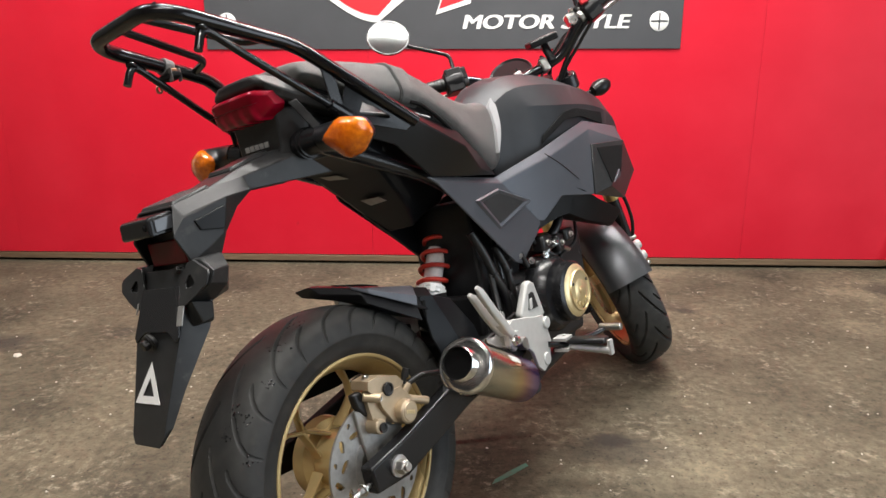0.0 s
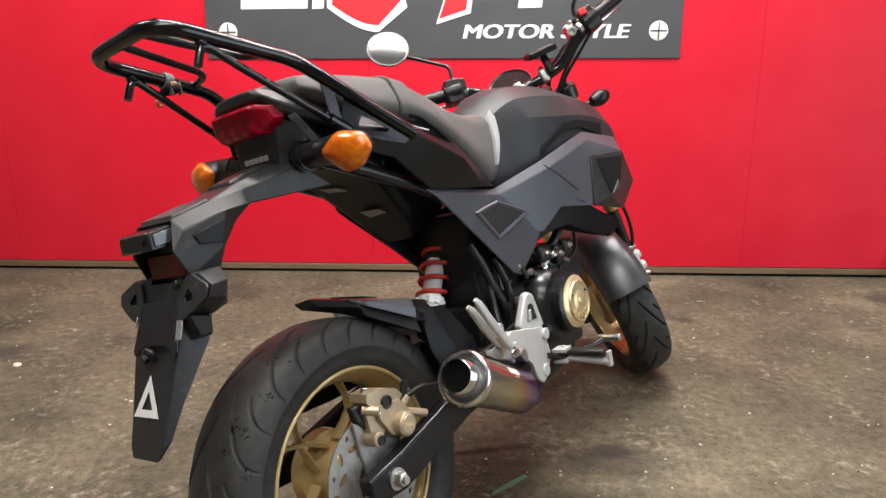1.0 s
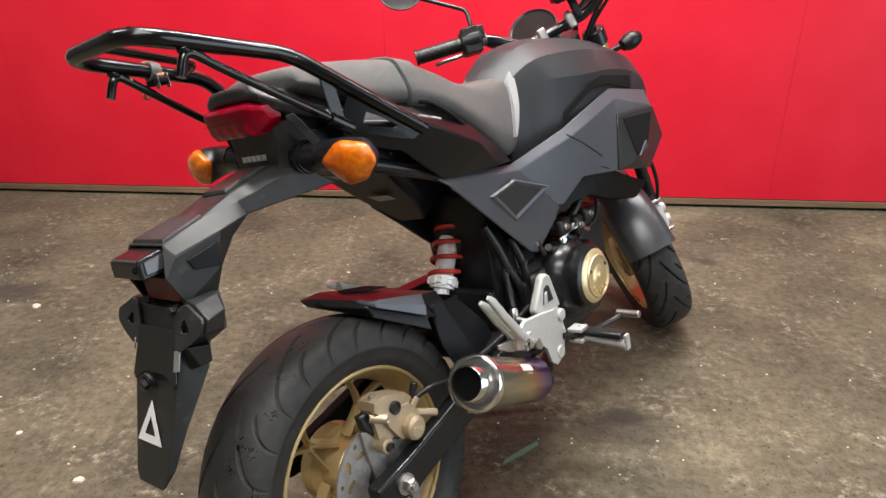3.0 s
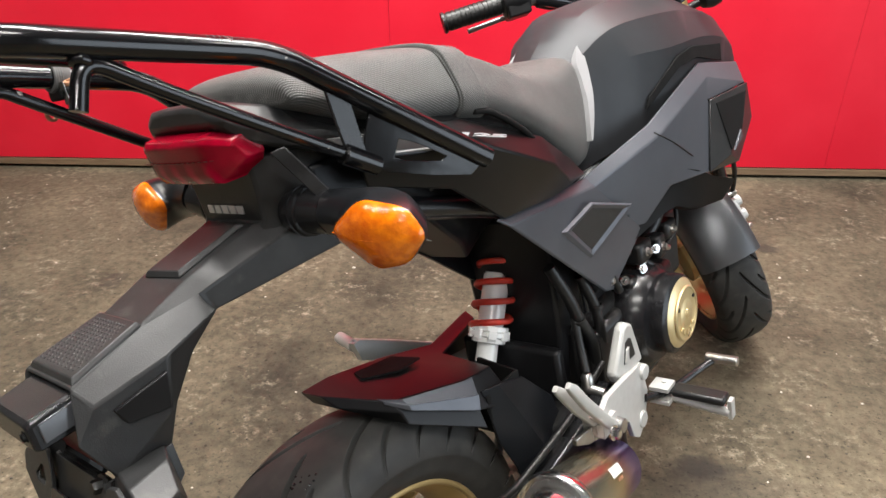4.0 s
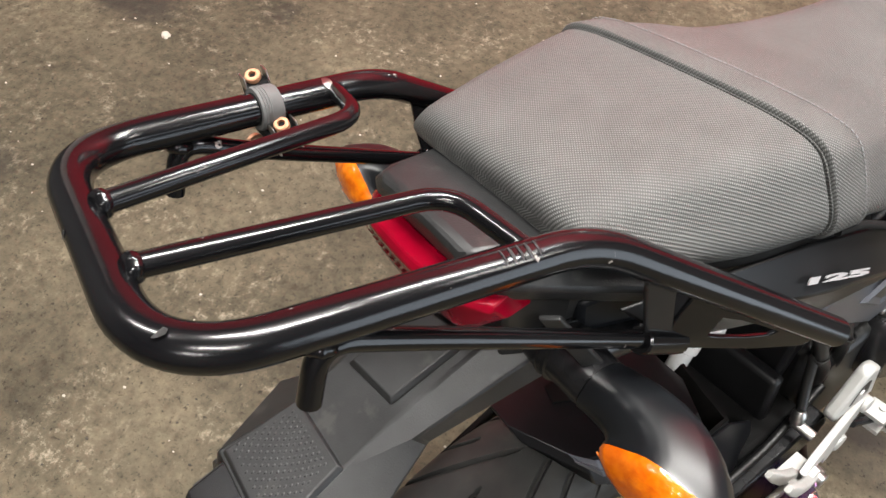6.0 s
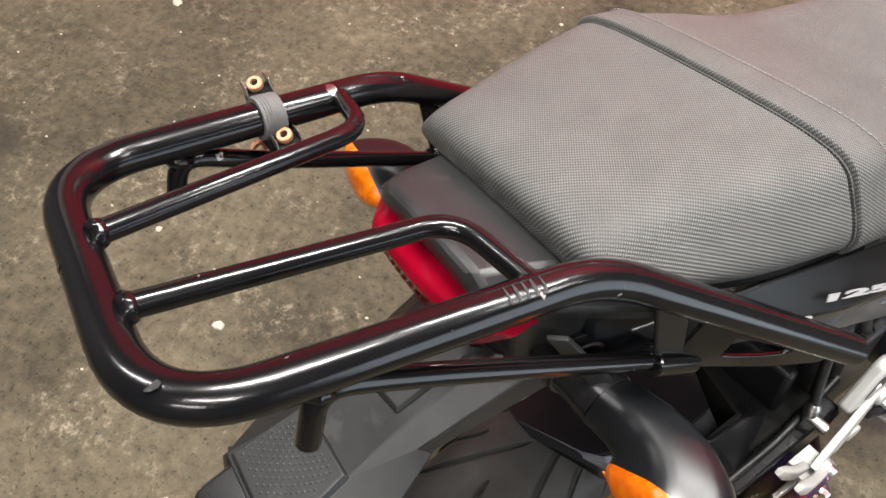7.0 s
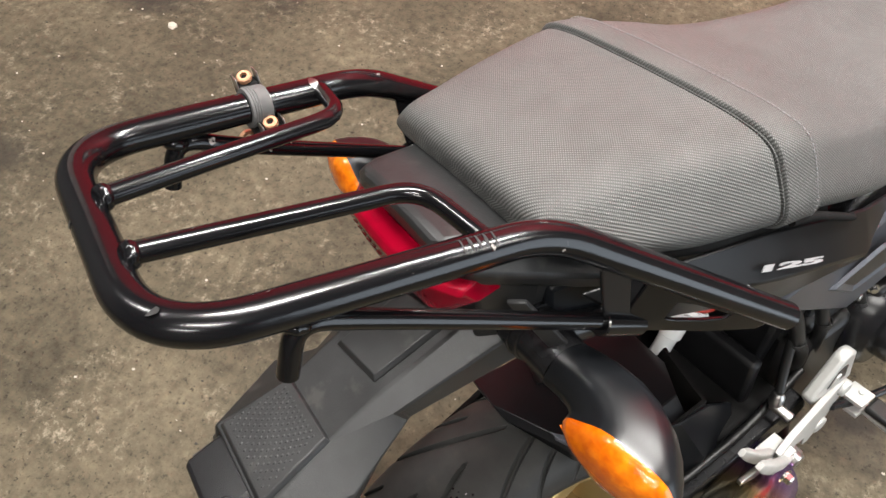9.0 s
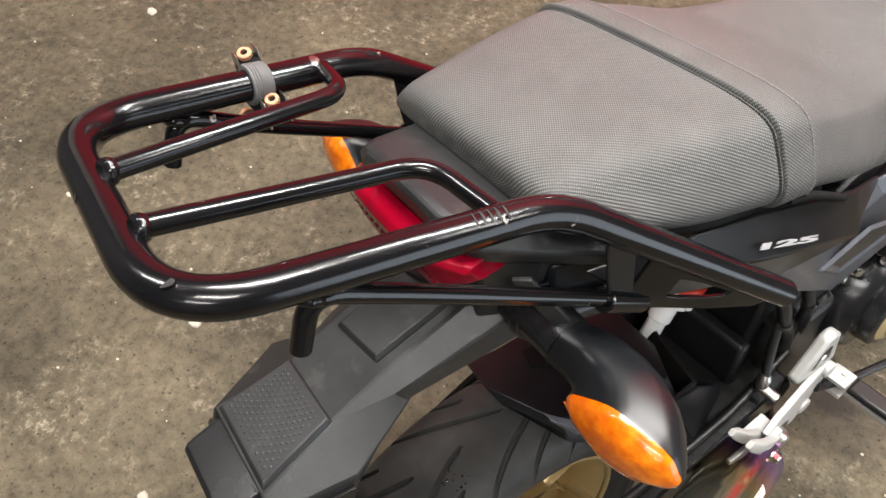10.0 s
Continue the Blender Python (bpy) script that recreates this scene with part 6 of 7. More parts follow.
for s in (-1, 1):
    bm = bmesh.new()
    back_ = ((0.553, 0.048, 0.800), (0.525, 0.059, 0.778), (0.5144, 0.0690, 0.7596), (0.503, 0.078, 0.744), (0.4951, 0.0850, 0.7309), (0.4769, 0.0945, 0.704), (0.4653, 0.100, 0.679))
    fore_ = ((0.569, 0.052, 0.8024), (0.560, 0.060, 0.786), (0.5485, 0.0685, 0.7697), (0.535, 0.077, 0.752), (0.5204, 0.0850, 0.735), (0.4958, 0.0945, 0.7093), (0.4680, 0.100, 0.680))
    rings(bm, [[(x0, s * (y0 - 0.004), z0), (x0, s * (y0 + 0.004), z0 + 0.001), (x1, s * (y1 + 0.005), z1 + 0.001), (x1, s * (y1 - 0.004), z1)] for (x0, y0, z0), (x1, y1, z1) in zip(smooth_rows(back_, 3), smooth_rows([[b0 + (f0 - b0) * 0.66 for b0, f0 in zip(b_, f_)] for b_, f_ in zip(back_, fore_)], 3))])
    part("edge_trim", bm, M_TRIM, tank, "bright edge trim beside the seat")

# graphite shrouds
for s in (-1, 1):
    bm = bmesh.new()
    SV = [(0.212, 0.115, 0.658), (0.448, 0.094, 0.634), (0.584, 0.132, 0.672), (0.800, 0.134, 0.724), (0.945, 0.150, 0.700),
          (0.225, 0.123, 0.646), (0.452, 0.106, 0.620), (0.592, 0.146, 0.654), (0.790, 0.150, 0.700), (0.783, 0.152, 0.664),
          (0.937, 0.166, 0.662), (0.820, 0.168, 0.560), (1.028, 0.146, 0.580), (0.930, 0.148, 0.519), (0.690, 0.151, 0.593),
          (0.625, 0.142, 0.566), (0.560, 0.116, 0.515), (0.486, 0.098, 0.448), (0.455, 0.102, 0.459), (1.01, 0.130, 0.665), (0.750, 0.156, 0.550)]
    SV = [(x, s * y, z) for x, y, z in SV]
    faces = [(0, 1, 6, 5), (1, 2, 7, 6), (2, 3, 8, 7), (3, 4, 10, 8), (7, 8, 9, 14), (9, 11, 20, 14), (8, 10, 9), (4, 19, 12, 10), (10, 12, 13, 11), (20, 11, 13),
             (7, 14, 15), (6, 7, 15, 16), (5, 6, 16, 18), (18, 16, 17), (14, 20, 15)]
    facets(bm, SV, faces, 0.004)
    shroud = part("shroud", bm, M_GREY, bike, "satin graphite shroud panel", smooth=16, bevel=0.003)
    # front panel with a black plate for the open intake's shade, and the diamond recess
    bm = bmesh.new()
    out = Vector((0, s * 0.004, 0))
    facets(bm, [Vector(SV[k]) + out for k in (9, 10, 12, 13, 20, 11)], [(0, 1, 5), (0, 5, 4), (4, 5, 3), (1, 2, 3, 5)], 0.003)
    front_panel = part("front_panel", bm, M_PLASTIC, shroud, "matte black front cowl panel", smooth=16, bevel=0.0015)
    bm = bmesh.new()
    slab(bm, [(0.800, s * 0.1600, 0.655), (0.925, s * 0.1715, 0.650), (0.880, s * 0.1735, 0.580), (0.824, s * 0.1735, 0.568)], (0, s * -0.02, 0))
    part("intake", bm, M_MATTE, front_panel, "black plate for the shade in the open air intake", bevel=0.001)
    bm = bmesh.new()
    slab(bm, [(0.826, s * 0.1740, 0.566), (0.872, s * 0.1740, 0.578), (0.866, s * 0.1740, 0.594)], (0, s * 0.004, 0))
    part("intake_lip", bm, M_GREY, front_panel, "grey lip of the intake", bevel=0.001)
    bm = bmesh.new()
    facets(bm, [(x, s * y, z) for x, y, z in ((0.638, 0.116, 0.702), (0.720, 0.132, 0.747), (0.777, 0.135, 0.754), (0.903, 0.139, 0.739), (0.629, 0.114, 0.684), (0.722, 0.133, 0.730), (0.792, 0.137, 0.733), (0.900, 0.140, 0.710))],
           [(0, 1, 5, 4), (1, 2, 6, 5), (2, 3, 7, 6)], 0.003)
    part("tank_channel", bm, M_MATTE, tank, "dull black channel between tank and shroud", smooth=30, bevel=0.001)
    bm = bmesh.new()
    tube(bm, [(0.574, s * 0.1450, 0.6615), (0.5956, s * 0.1464, 0.6513), (0.6316, s * 0.1486, 0.6332), (0.6967, s * 0.1520, 0.5935)], 0.0010, 6, 0.002)
    part("panel_seam", bm, M_DARK, shroud, "dark joint between the shroud panels")
    quad = [Vector((0.328, s * 0.1222, 0.599)), Vector((0.408, s * 0.1225, 0.612)), Vector((0.520, s * 0.1275, 0.573)), Vector((0.405, s * 0.1130, 0.532))]
    mid = sum(quad, Vector()) / 4
    lift = Vector((0, s, 0))
    outer = [p - lift * 0.002 for p in quad]
    crest = [mid + (p - mid) * 0.90 + lift * 0.0022 for p in quad]
    floor_ = [mid + (p - mid) * 0.72 - lift * 0.0010 for p in quad]
    bm = bmesh.new()
    facets(bm, outer + crest + floor_, [(k, (k + 1) % 4, 4 + (k + 1) % 4, 4 + k) for k in range(4)] + [(4 + k, 4 + (k + 1) % 4, 8 + (k + 1) % 4, 8 + k) for k in range(4)], 0)
    part("diamond_frame", bm, M_GREY, shroud, smooth=15, bevel=0.0008)
    bm = bmesh.new()
    slab(bm, [mid + (p - mid) * 0.735 - lift * 0.0032 for p in quad], lift * 0.0026)
    part("diamond_inlay", bm, M_PLASTIC, shroud, "matte black diamond inlay", bevel=0.0005)
    bm = bmesh.new()
    bolt(bm, (0.474, s * 0.1015, 0.468), (0, s, 0), 0.005, 0.004)
    part("panel_bolt", bm, M_STEEL, shroud)
    bm = bmesh.new()
    up_ = ((0.448, 0.098, 0.490), (0.4653, 0.102, 0.5229), (0.5574, 0.116, 0.550), (0.6339, 0.134, 0.5652), (0.6707, 0.145, 0.5698), (0.7122, 0.150, 0.5553), (0.781, 0.152, 0.5242), (0.895, 0.148, 0.4852))
    low_ = ((0.440, 0.097, 0.466), (0.450, 0.099, 0.4690), (0.540, 0.114, 0.5075), (0.612, 0.130, 0.5228), (0.6498, 0.138, 0.5246), (0.688, 0.142, 0.508), (0.745, 0.143, 0.4900), (0.865, 0.138, 0.4640))
    rows_ = [[(x, s * y, z) for x, y, z in r_] for r_ in ([(x, y + 0.003, z + 0.010) for x, y, z in up_], up_, low_, [(x, y - 0.010, z - 0.004) for x, y, z in low_], [(x, y - 0.07, z + 0.012) for x, y, z in low_])]
    rings(bm, rows_, closed=False, cap=False)
    bmesh.ops.solidify(bm, geom=bm.faces[:], thickness=0.003)
    part("lower_cowl", bm, M_COWL, shroud, "smooth matte black lower cowl", smooth=40)

# exhaust
EX = axis_to((0.104, -0.192, 0.367), (0.385, -0.135, 0.230)) @ Matrix.Diagonal((1.02, 1.02, 0.84, 1))


def burnt_material():
    m = mat("burnt_titanium", (0.35, 0.30, 0.24), 0.22, 0.95, scale=50, rough_var=0.05)
    nt = m.node_tree
    b = nt.nodes["Principled BSDF"]
    tc = nt.nodes.new("ShaderNodeTexCoord")
    sep = nt.nodes.new("ShaderNodeSeparateXYZ")
    nt.links.new(tc.outputs["Generated"], sep.inputs[0])
    r = nt.nodes.new("ShaderNodeValToRGB")
    el = r.color_ramp.elements
    stops = [(0.0, (0.46, 0.46, 0.41)), (0.38, (0.47, 0.44, 0.33)), (0.54, (0.56, 0.42, 0.20)), (0.64, (0.50, 0.24, 0.26)), (0.76, (0.30, 0.17, 0.50)), (1.0, (0.14, 0.14, 0.46))]
    while len(el) < len(stops):
        el.new(0.5)
    for e, (p, c) in zip(el, stops):
        e.position, e.color = p, (*c, 1)
    for link in list(b.inputs["Base Color"].links):
        nt.links.remove(link)
    nt.links.new(sep.outputs["X"], r.inputs["Fac"])
    nt.links.new(r.outputs["Color"], b.inputs["Base Color"])
    return m


bm = bmesh.new()
lathe(bm, [(0.030, 0.03), (0.0385, 0.03), (0.0395, 0.034), (0.0395, 0.295), (0.038, 0.30), (0.022, 0.335), (0.016, 0.35), (0.0, 0.35)], EX, 40)
silencer = part("silencer", bm, burnt_material(), bike, "heat-tinted titanium exhaust silencer", smooth=50)
bm = bmesh.new()
lathe(bm, [(0.0232, -0.004), (0.0248, -0.0085), (0.0268, -0.006), (0.0275, 0.024), (0.0310, 0.030), (0.0360, 0.0295), (0.0385, 0.022), (0.0415, 0.0195), (0.0440, 0.022), (0.0445, 0.036), (0.0410, 0.044), (0.0236, 0.044)], EX, 40, True)
part("silencer_tip", bm, M_CHROME, silencer, "polished chrome silencer tip", smooth=50)
# bore: depth shade comes from the near-black colour
bm = bmesh.new()
lathe(bm, [(0.0231, -0.002), (0.0231, 0.03), (0.0200, 0.034), (0.0200, 0.22), (0.0, 0.22)], EX, 28)
part("silencer_bore", bm, M_BORE, silencer, "bore coloured near-black for its inner shade")
for name, tone, z0, dz, count, a0, a1 in (("badge_bar", M_WHITE, 0.150, 0.0085, 6, 2.36, 2.66), ("badge_line", M_COPPER, 0.168, 0.006, 4, 2.72, 2.82)):
    for k in range(count):
        bm = bmesh.new()
        rows = []
        for i in range(4):
            an = a0 + (a1 - a0) * i / 3
            rows.append([EX @ Vector((0.0399 * math.cos(an), 0.0399 * math.sin(an), z)) for z in (z0 + dz * k, z0 + dz * (k + 0.72))])
        rings(bm, rows, closed=False, cap=False)
        part(name, bm, tone, silencer)
bm = bmesh.new()
tube(bm, [(0.385, -0.135, 0.225), (0.43, -0.100, 0.205), (0.56, -0.03, 0.185), (0.76, -0.02, 0.20), (0.86, 0.0, 0.28), (0.85, 0.0, 0.38)], 0.016, 16, 0.07)
part("exhaust_pipe", bm, M_DARK, silencer, "sooty steel exhaust pipe")

# right-hand foot control bracket
bm = bmesh.new()
PLATE = [(0.39, 0.361), (0.425, 0.352), (0.46, 0.347), (0.479, 0.288), (0.453, 0.249), (0.422, 0.242), (0.40, 0.258), (0.387, 0.292), (0.342, 0.327), (0.295, 0.367), (0.322, 0.375)]
slab(bm, [(x, -0.133 - (0.45 - x) * 0.13, z) for x, z in PLATE], (0, -0.008, 0))
for x, z, r in ((0.462, 0.330, 0.012), (0.440, 0.262, 0.013)):
    rod(bm, (x, -0.130, z), (x, -0.146, z), r, seg=20)
bracket = part("footrest_bracket", bm, M_ALU, bike, "cast aluminium footrest bracket", bevel=0.0035)
bm = bmesh.new()
slab(bm, [(x, -0.122, z) for x, z in ((0.424, 0.420), (0.437, 0.423), (0.451, 0.415), (0.474, 0.345), (0.392, 0.349), (0.384, 0.366))], (0, -0.016, 0))
lug = part("bracket_lug", bm, M_ALU, bracket, "rounded bracket lug", bevel=0.0045)
bm = bmesh.new()
slab(bm, [(x, -0.1375, z) for x, z in ((0.4225, 0.398), (0.4330, 0.401), (0.4410, 0.397), (0.4500, 0.366), (0.4120, 0.368))], (0, -0.0012, 0))
part("lug_window", bm, M_DARK, lug, "dark window in the lug", bevel=0.0006)
bm = bmesh.new()
slab(bm, [(x, -0.1380, z) for x, z in ((0.4210, 0.388), (0.4290, 0.390), (0.4260, 0.369), (0.4150, 0.369))], (0, -0.0030, 0))
part("lug_web", bm, M_ALU, lug, bevel=0.001)
bm = bmesh.new()
# a flat fork with a long slot: two flat fingers from one foot
def flat(v):
    return math.copysign(abs(v) ** 0.45, v)


FORK_A = [(0.206, -0.1685, 0.462), (0.214, -0.1690, 0.452), (0.240, -0.1670, 0.416), (0.268, -0.1640, 0.384), (0.296, -0.1600, 0.352), (0.320, -0.1560, 0.332)]
FORK_A = [(x + 0.005, y - 0.004, z) for x, y, z in FORK_A]
FORK_B = [(x + 0.006, y + 0.0225 - 0.0015 * k, z - 0.013) for k, (x, y, z) in enumerate(FORK_A)]
for arm_ in (FORK_A, FORK_B):
    rows = []
    for (x, y, z), k in zip(arm_, (0.55, 0.9, 1.0, 1.0, 1.1, 1.1)):
        rows.append([(x + 0.0062 * k * flat(math.cos(a_)), y + 0.0054 * k * flat(math.sin(a_)), z + 0.0042 * k * flat(math.cos(a_))) for a_ in np.linspace(0, 2 * math.pi, 17)[:-1]])
    rings(bm, rows)
box(bm, (0.306, -0.1500, 0.345), (0.036, 0.030, 0.020), Matrix())
rings(bm, [[(x - 0.004, y0, z + 0.003), (x - 0.004, y1, z + 0.003), (x + 0.006, y1, z - 0.004), (x + 0.006, y0, z - 0.004)] for x, y0, y1, z in ((0.272, -0.166, -0.144, 0.376), (0.290, -0.164, -0.142, 0.356), (0.322, -0.158, -0.138, 0.330))])
holder = part("pillion_peg_holder", bm, M_ALU, bracket, "cast aluminium pillion footrest fork with a slot", smooth=60, bevel=0.002)
bm = bmesh.new()
rings(bm, [[(x, y, z - h), (x, y, z + h), (x, y - 0.006, z + h), (x, y - 0.006, z - h)] for x, y, z, h in ((0.236, -0.150, 0.362, 0.004), (0.262, -0.150, 0.352, 0.010), (0.31, -0.148, 0.335, 0.012))])
part("silencer_strap", bm, M_STEEL, holder, "steel silencer hanger", bevel=0.001)
bm = bmesh.new()
bolt(bm, (0.292, -0.175, 0.346), (0, -1, 0), 0.007, 0.007)
part("holder_bolt", bm, M_CHROME, holder)
bm = bmesh.new()
rod(bm, (0.330, -0.150, 0.330), (0.330, -0.172, 0.330), 0.010)
rod(bm, (0.345, -0.148, 0.318), (0.345, -0.165, 0.318), 0.007)
part("bracket_bolt", bm, M_STEEL, bracket)
bm = bmesh.new()
for z_ in (0.285, 0.263):
    box(bm, (0.502, -0.150, z_), (0.030, 0.030, 0.0065))
rod(bm, (0.507, -0.152, 0.258), (0.507, -0.152, 0.291), 0.0042)
rod(bm, (0.505, -0.165, 0.268), (0.508, -0.248, 0.258), 0.0085)
box(bm, (0.509, -0.249, 0.264), (0.014, 0.006, 0.030))
peg = part("footrest", bm, M_ALU, bracket, "aluminium footrest with a rubber pad", bevel=0.002)
bm = bmesh.new()
box(bm, (0.507, -0.205, 0.279), (0.028, 0.078, 0.012))
part("footrest_rubber", bm, M_HOSE, peg, "black rubber pad", bevel=0.004)
bm = bmesh.new()
tube(bm, [(0.46, -0.14, 0.285), (0.52, -0.155, 0.265), (0.60, -0.175, 0.265), (0.63, -0.19, 0.27)], 0.006, 10, 0.03)
pedal = part("brake_pedal", bm, M_SATIN, bracket, "black steel brake pedal")
bm = bmesh.new()
rod(bm, (0.625, -0.175, 0.272), (0.625, -0.225, 0.272), 0.008)
part("pedal_tip", bm, M_STEEL, pedal, "bare steel pedal tip", bevel=0.001)
bm = bmesh.new()
lathe(bm, [(0.0, -0.014), (0.0070, -0.013), (0.0085, -0.008), (0.0085, 0.004), (0.0060, 0.009), (0.0, 0.010)], axis_to((0.352, -0.112, 0.374), (0.358, -0.108, 0.400)), 20)
knob = part("brake_cylinder", bm, M_STEEL, bracket, "steel union of the rear brake hose", smooth=50)
bm = bmesh.new()
rod(bm, (0.348, -0.110, 0.364), (0.352, -0.136, 0.358), 0.0070, seg=18)
part("cylinder_mount", bm, M_STEEL, knob, bevel=0.001)
bm = bmesh.new()
tube(bm, [(0.355, -0.110, 0.384), (0.366, -0.100, 0.412), (0.371, -0.095, 0.440), (0.385, -0.085, 0.480)], 0.0058, 12, 0.02)
part("brake_hose", bm, M_HOSE, knob, "black brake hose")
bm = bmesh.new()
tube(bm, [(0.350, -0.080, 0.540), (0.368, -0.092, 0.489), (0.379, -0.096, 0.450), (0.407, -0.096, 0.408), (0.420, -0.090, 0.360)], 0.0085, 14, 0.03)
part("drain_hose", bm, M_HOSE, bike, "smooth black drain hose")
for pts, r in (([(0.415, -0.085, 0.500), (0.430, -0.096, 0.447), (0.434, -0.096, 0.400), (0.445, -0.09, 0.37)], 0.008),
               ([(0.50, -0.10, 0.44), (0.47, -0.10, 0.49), (0.50, -0.09, 0.53)], 0.006)):
    bm = bmesh.new()
    tube(bm, pts, r, 10, 0.04)
    part("hose", bm, M_HOSE, engine, "black rubber hose")
for pts, r, mt, nm in (([(0.62, -0.085, 0.47), (0.66, -0.10, 0.50), (0.70, -0.09, 0.55)], 0.011, M_DARK, "intake_pipe"),
                       ([(0.55, -0.095, 0.43), (0.60, -0.11, 0.47), (0.68, -0.105, 0.44)], 0.005, M_STEEL, "clutch_cable"),
                       ([(0.53, -0.09, 0.50), (0.58, -0.10, 0.46), (0.60, -0.11, 0.44)], 0.006, M_HOSE, "breather_hose"),
                       ([(0.66, -0.09, 0.43), (0.74, -0.10, 0.45), (0.76, -0.09, 0.52)], 0.004, M_HOSE, "wire")):
    bm = bmesh.new()
    tube(bm, pts, r, 10, 0.03)
    part(nm, bm, mt, engine)
for x, y, z, w, h in ((0.575, -0.10, 0.475, 0.045, 0.035), (0.625, -0.105, 0.465, 0.03, 0.04), (0.54, -0.095, 0.43, 0.03, 0.03), (0.68, -0.10, 0.475, 0.04, 0.03)):
    bm = bmesh.new()
    box(bm, (x, y, z), (w, 0.03, h))
    part("engine_fitting", bm, M_DARK, engine, bevel=0.006)
    bm = bmesh.new()
    bolt(bm, (x, y - 0.015, z), (0, -1, 0), 0.005, 0.005)
    part("fitting_bolt", bm, M_STEEL, engine)
for at_, way_ in (((0.497, -0.078, 0.4715), (-0.6, -0.8, 0)), ((0.520, -0.100, 0.4480), (-0.7, -0.7, 0.1)), ((0.560, -0.112, 0.452), (-0.5, -0.8, 0.2)), ((0.600, -0.118, 0.470), (-0.5, -0.8, 0.3))):
    bm = bmesh.new()
    bolt(bm, at_, way_, 0.0050, 0.005)
    part("engine_bolt", bm, M_CHROME, engine, "bright engine bolt")
for at_, way_ in (((0.379, -0.096, 0.450), (0.3, 0, -1)), ((0.430, -0.096, 0.447), (0.1, 0, -1))):
    bm = bmesh.new()
    lathe(bm, [(0.0088, -0.003), (0.0100, -0.003), (0.0100, 0.003), (0.0088, 0.003)], axis_to(at_, Vector(at_) + Vector(way_)), 18, True)
    part("hose_clip", bm, M_DARK, engine, "dark steel hose clip")
# left pillion peg seen past the tyre, and the side stand
bm = bmesh.new()
rod(bm, (0.192, 0.188, 0.474), (0.172, 0.135, 0.480), 0.0085)
slab(bm, [(0.160, 0.118, 0.492), (0.195, 0.150, 0.475), (0.26, 0.150, 0.44), (0.40, 0.14, 0.36), (0.42, 0.14, 0.33), (0.36, 0.145, 0.335), (0.20, 0.15, 0.440), (0.168, 0.118, 0.462)], (0, 0.012, 0))
part("footrest_bracket", bm, M_ALU, bike, "cast aluminium footrest bracket", bevel=0.003)
bm = bmesh.new()
tube(bm, [(0.50, 0.10, 0.27), (0.47, 0.16, 0.14), (0.45, 0.207, -0.0475)], 0.0095, 12, 0.04)
box(bm, (0.44, 0.2095, -0.0465), (0.07, 0.035, 0.006), Matrix())
part("side_stand", bm, M_SATIN, bike, "black steel side stand", bevel=0.001)

# ---- steered front end ----
STEER_DEG = 45.0
AX0, AXD = Vector((1.253, 0.012, 0)), Vector((-0.4226, 0, 0.9063))
STEER = Matrix.Translation(AX0) @ Matrix.Rotation(radians(STEER_DEG), 4, AXD) @ Matrix.Translation(-AX0)


def front(ob):
    ob.matrix_basis = STEER
    return ob


FC = Vector((1.172, 0.012, 0.2365))
FW = Matrix.Translation(FC) @ TO_Y
frim = front(wheel("front", None, 0.088, M_GOLD, bike, FW))
tyre("front_tyre", 0.2365, 0.120, frim, FW, 13, "black grooved front tyre")
brake_disc(0.110, Matrix.Translation(FC + Vector((0, -0.066, 0))) @ TO_Y, frim)
bm = bmesh.new()
rows = []
for k in range(22):
    an = radians(15 + 157 * k / 21)
    c, s = math.cos(an), math.sin(an)
    w = 0.054 + 0.012 * math.sin(min(1, k / 10) * math.pi / 2)
    row = []
    for y, r in ((-1.0, 0.232), (-0.92, 0.246), (-0.6, 0.258), (0, 0.264), (0.6, 0.258), (0.92, 0.246), (1.0, 0.232)):
        row.append(FC + Vector((r * c, y * w, r * s)))
    rows.append(row)
vs = rings(bm, rows, closed=False, cap=False)
bmesh.ops.solidify(bm, geom=bm.faces[:], thickness=0.003)
front(part("front_mudguard", bm, M_GUARD, bike, "satin graphite front mudguard", smooth=50))
for s in (-1, 1):
    bm = bmesh.new()
    lo = FC + Vector((0.0, s * 0.098, 0))
    rod(bm, lo + AXD * 0.02, lo + AXD * 0.34, 0.0165)
    leg = front(part("fork_leg", bm, M_SATIN, bike, "upside-down fork leg"))
    bm = bmesh.new()
    rod(bm, lo + AXD * 0.27, lo + AXD * 0.640, 0.0225)
    part("fork_tube", bm, M_GOLD2, leg, "gold anodised fork tube")
    bm = bmesh.new()
    rod(bm, lo + AXD * 0.615, lo + AXD * 0.655, 0.0275)
    rod(bm, lo + AXD * 0.655, lo + AXD * 0.665, 0.012, seg=6)
    part("fork_cap", bm, M_SATIN, leg, "black fork cap", bevel=0.002)
    bm = bmesh.new()
    box(bm, lo + Vector((0.0, 0, 0.01)), (0.05, 0.03, 0.07))
    part("fork_foot", bm, M_SATIN, leg, bevel=0.006)
bm = bmesh.new()
a = FC + Vector((-0.085, -0.085, 0.075))
rings(bm, [[a + Vector((x * k, y, z * k)) for x, z in ((-0.024, -0.034), (0.010, -0.040), (0.026, -0.018), (0.024, 0.026), (0.004, 0.040), (-0.022, 0.030))] for y, k in ((0.018, 0.92), (0.010, 1.0), (-0.010, 1.0), (-0.018, 0.88))])
front_caliper = front(part("front_caliper", bm, M_ALU, bike, "silver front brake caliper with two pistons", bevel=0.003))
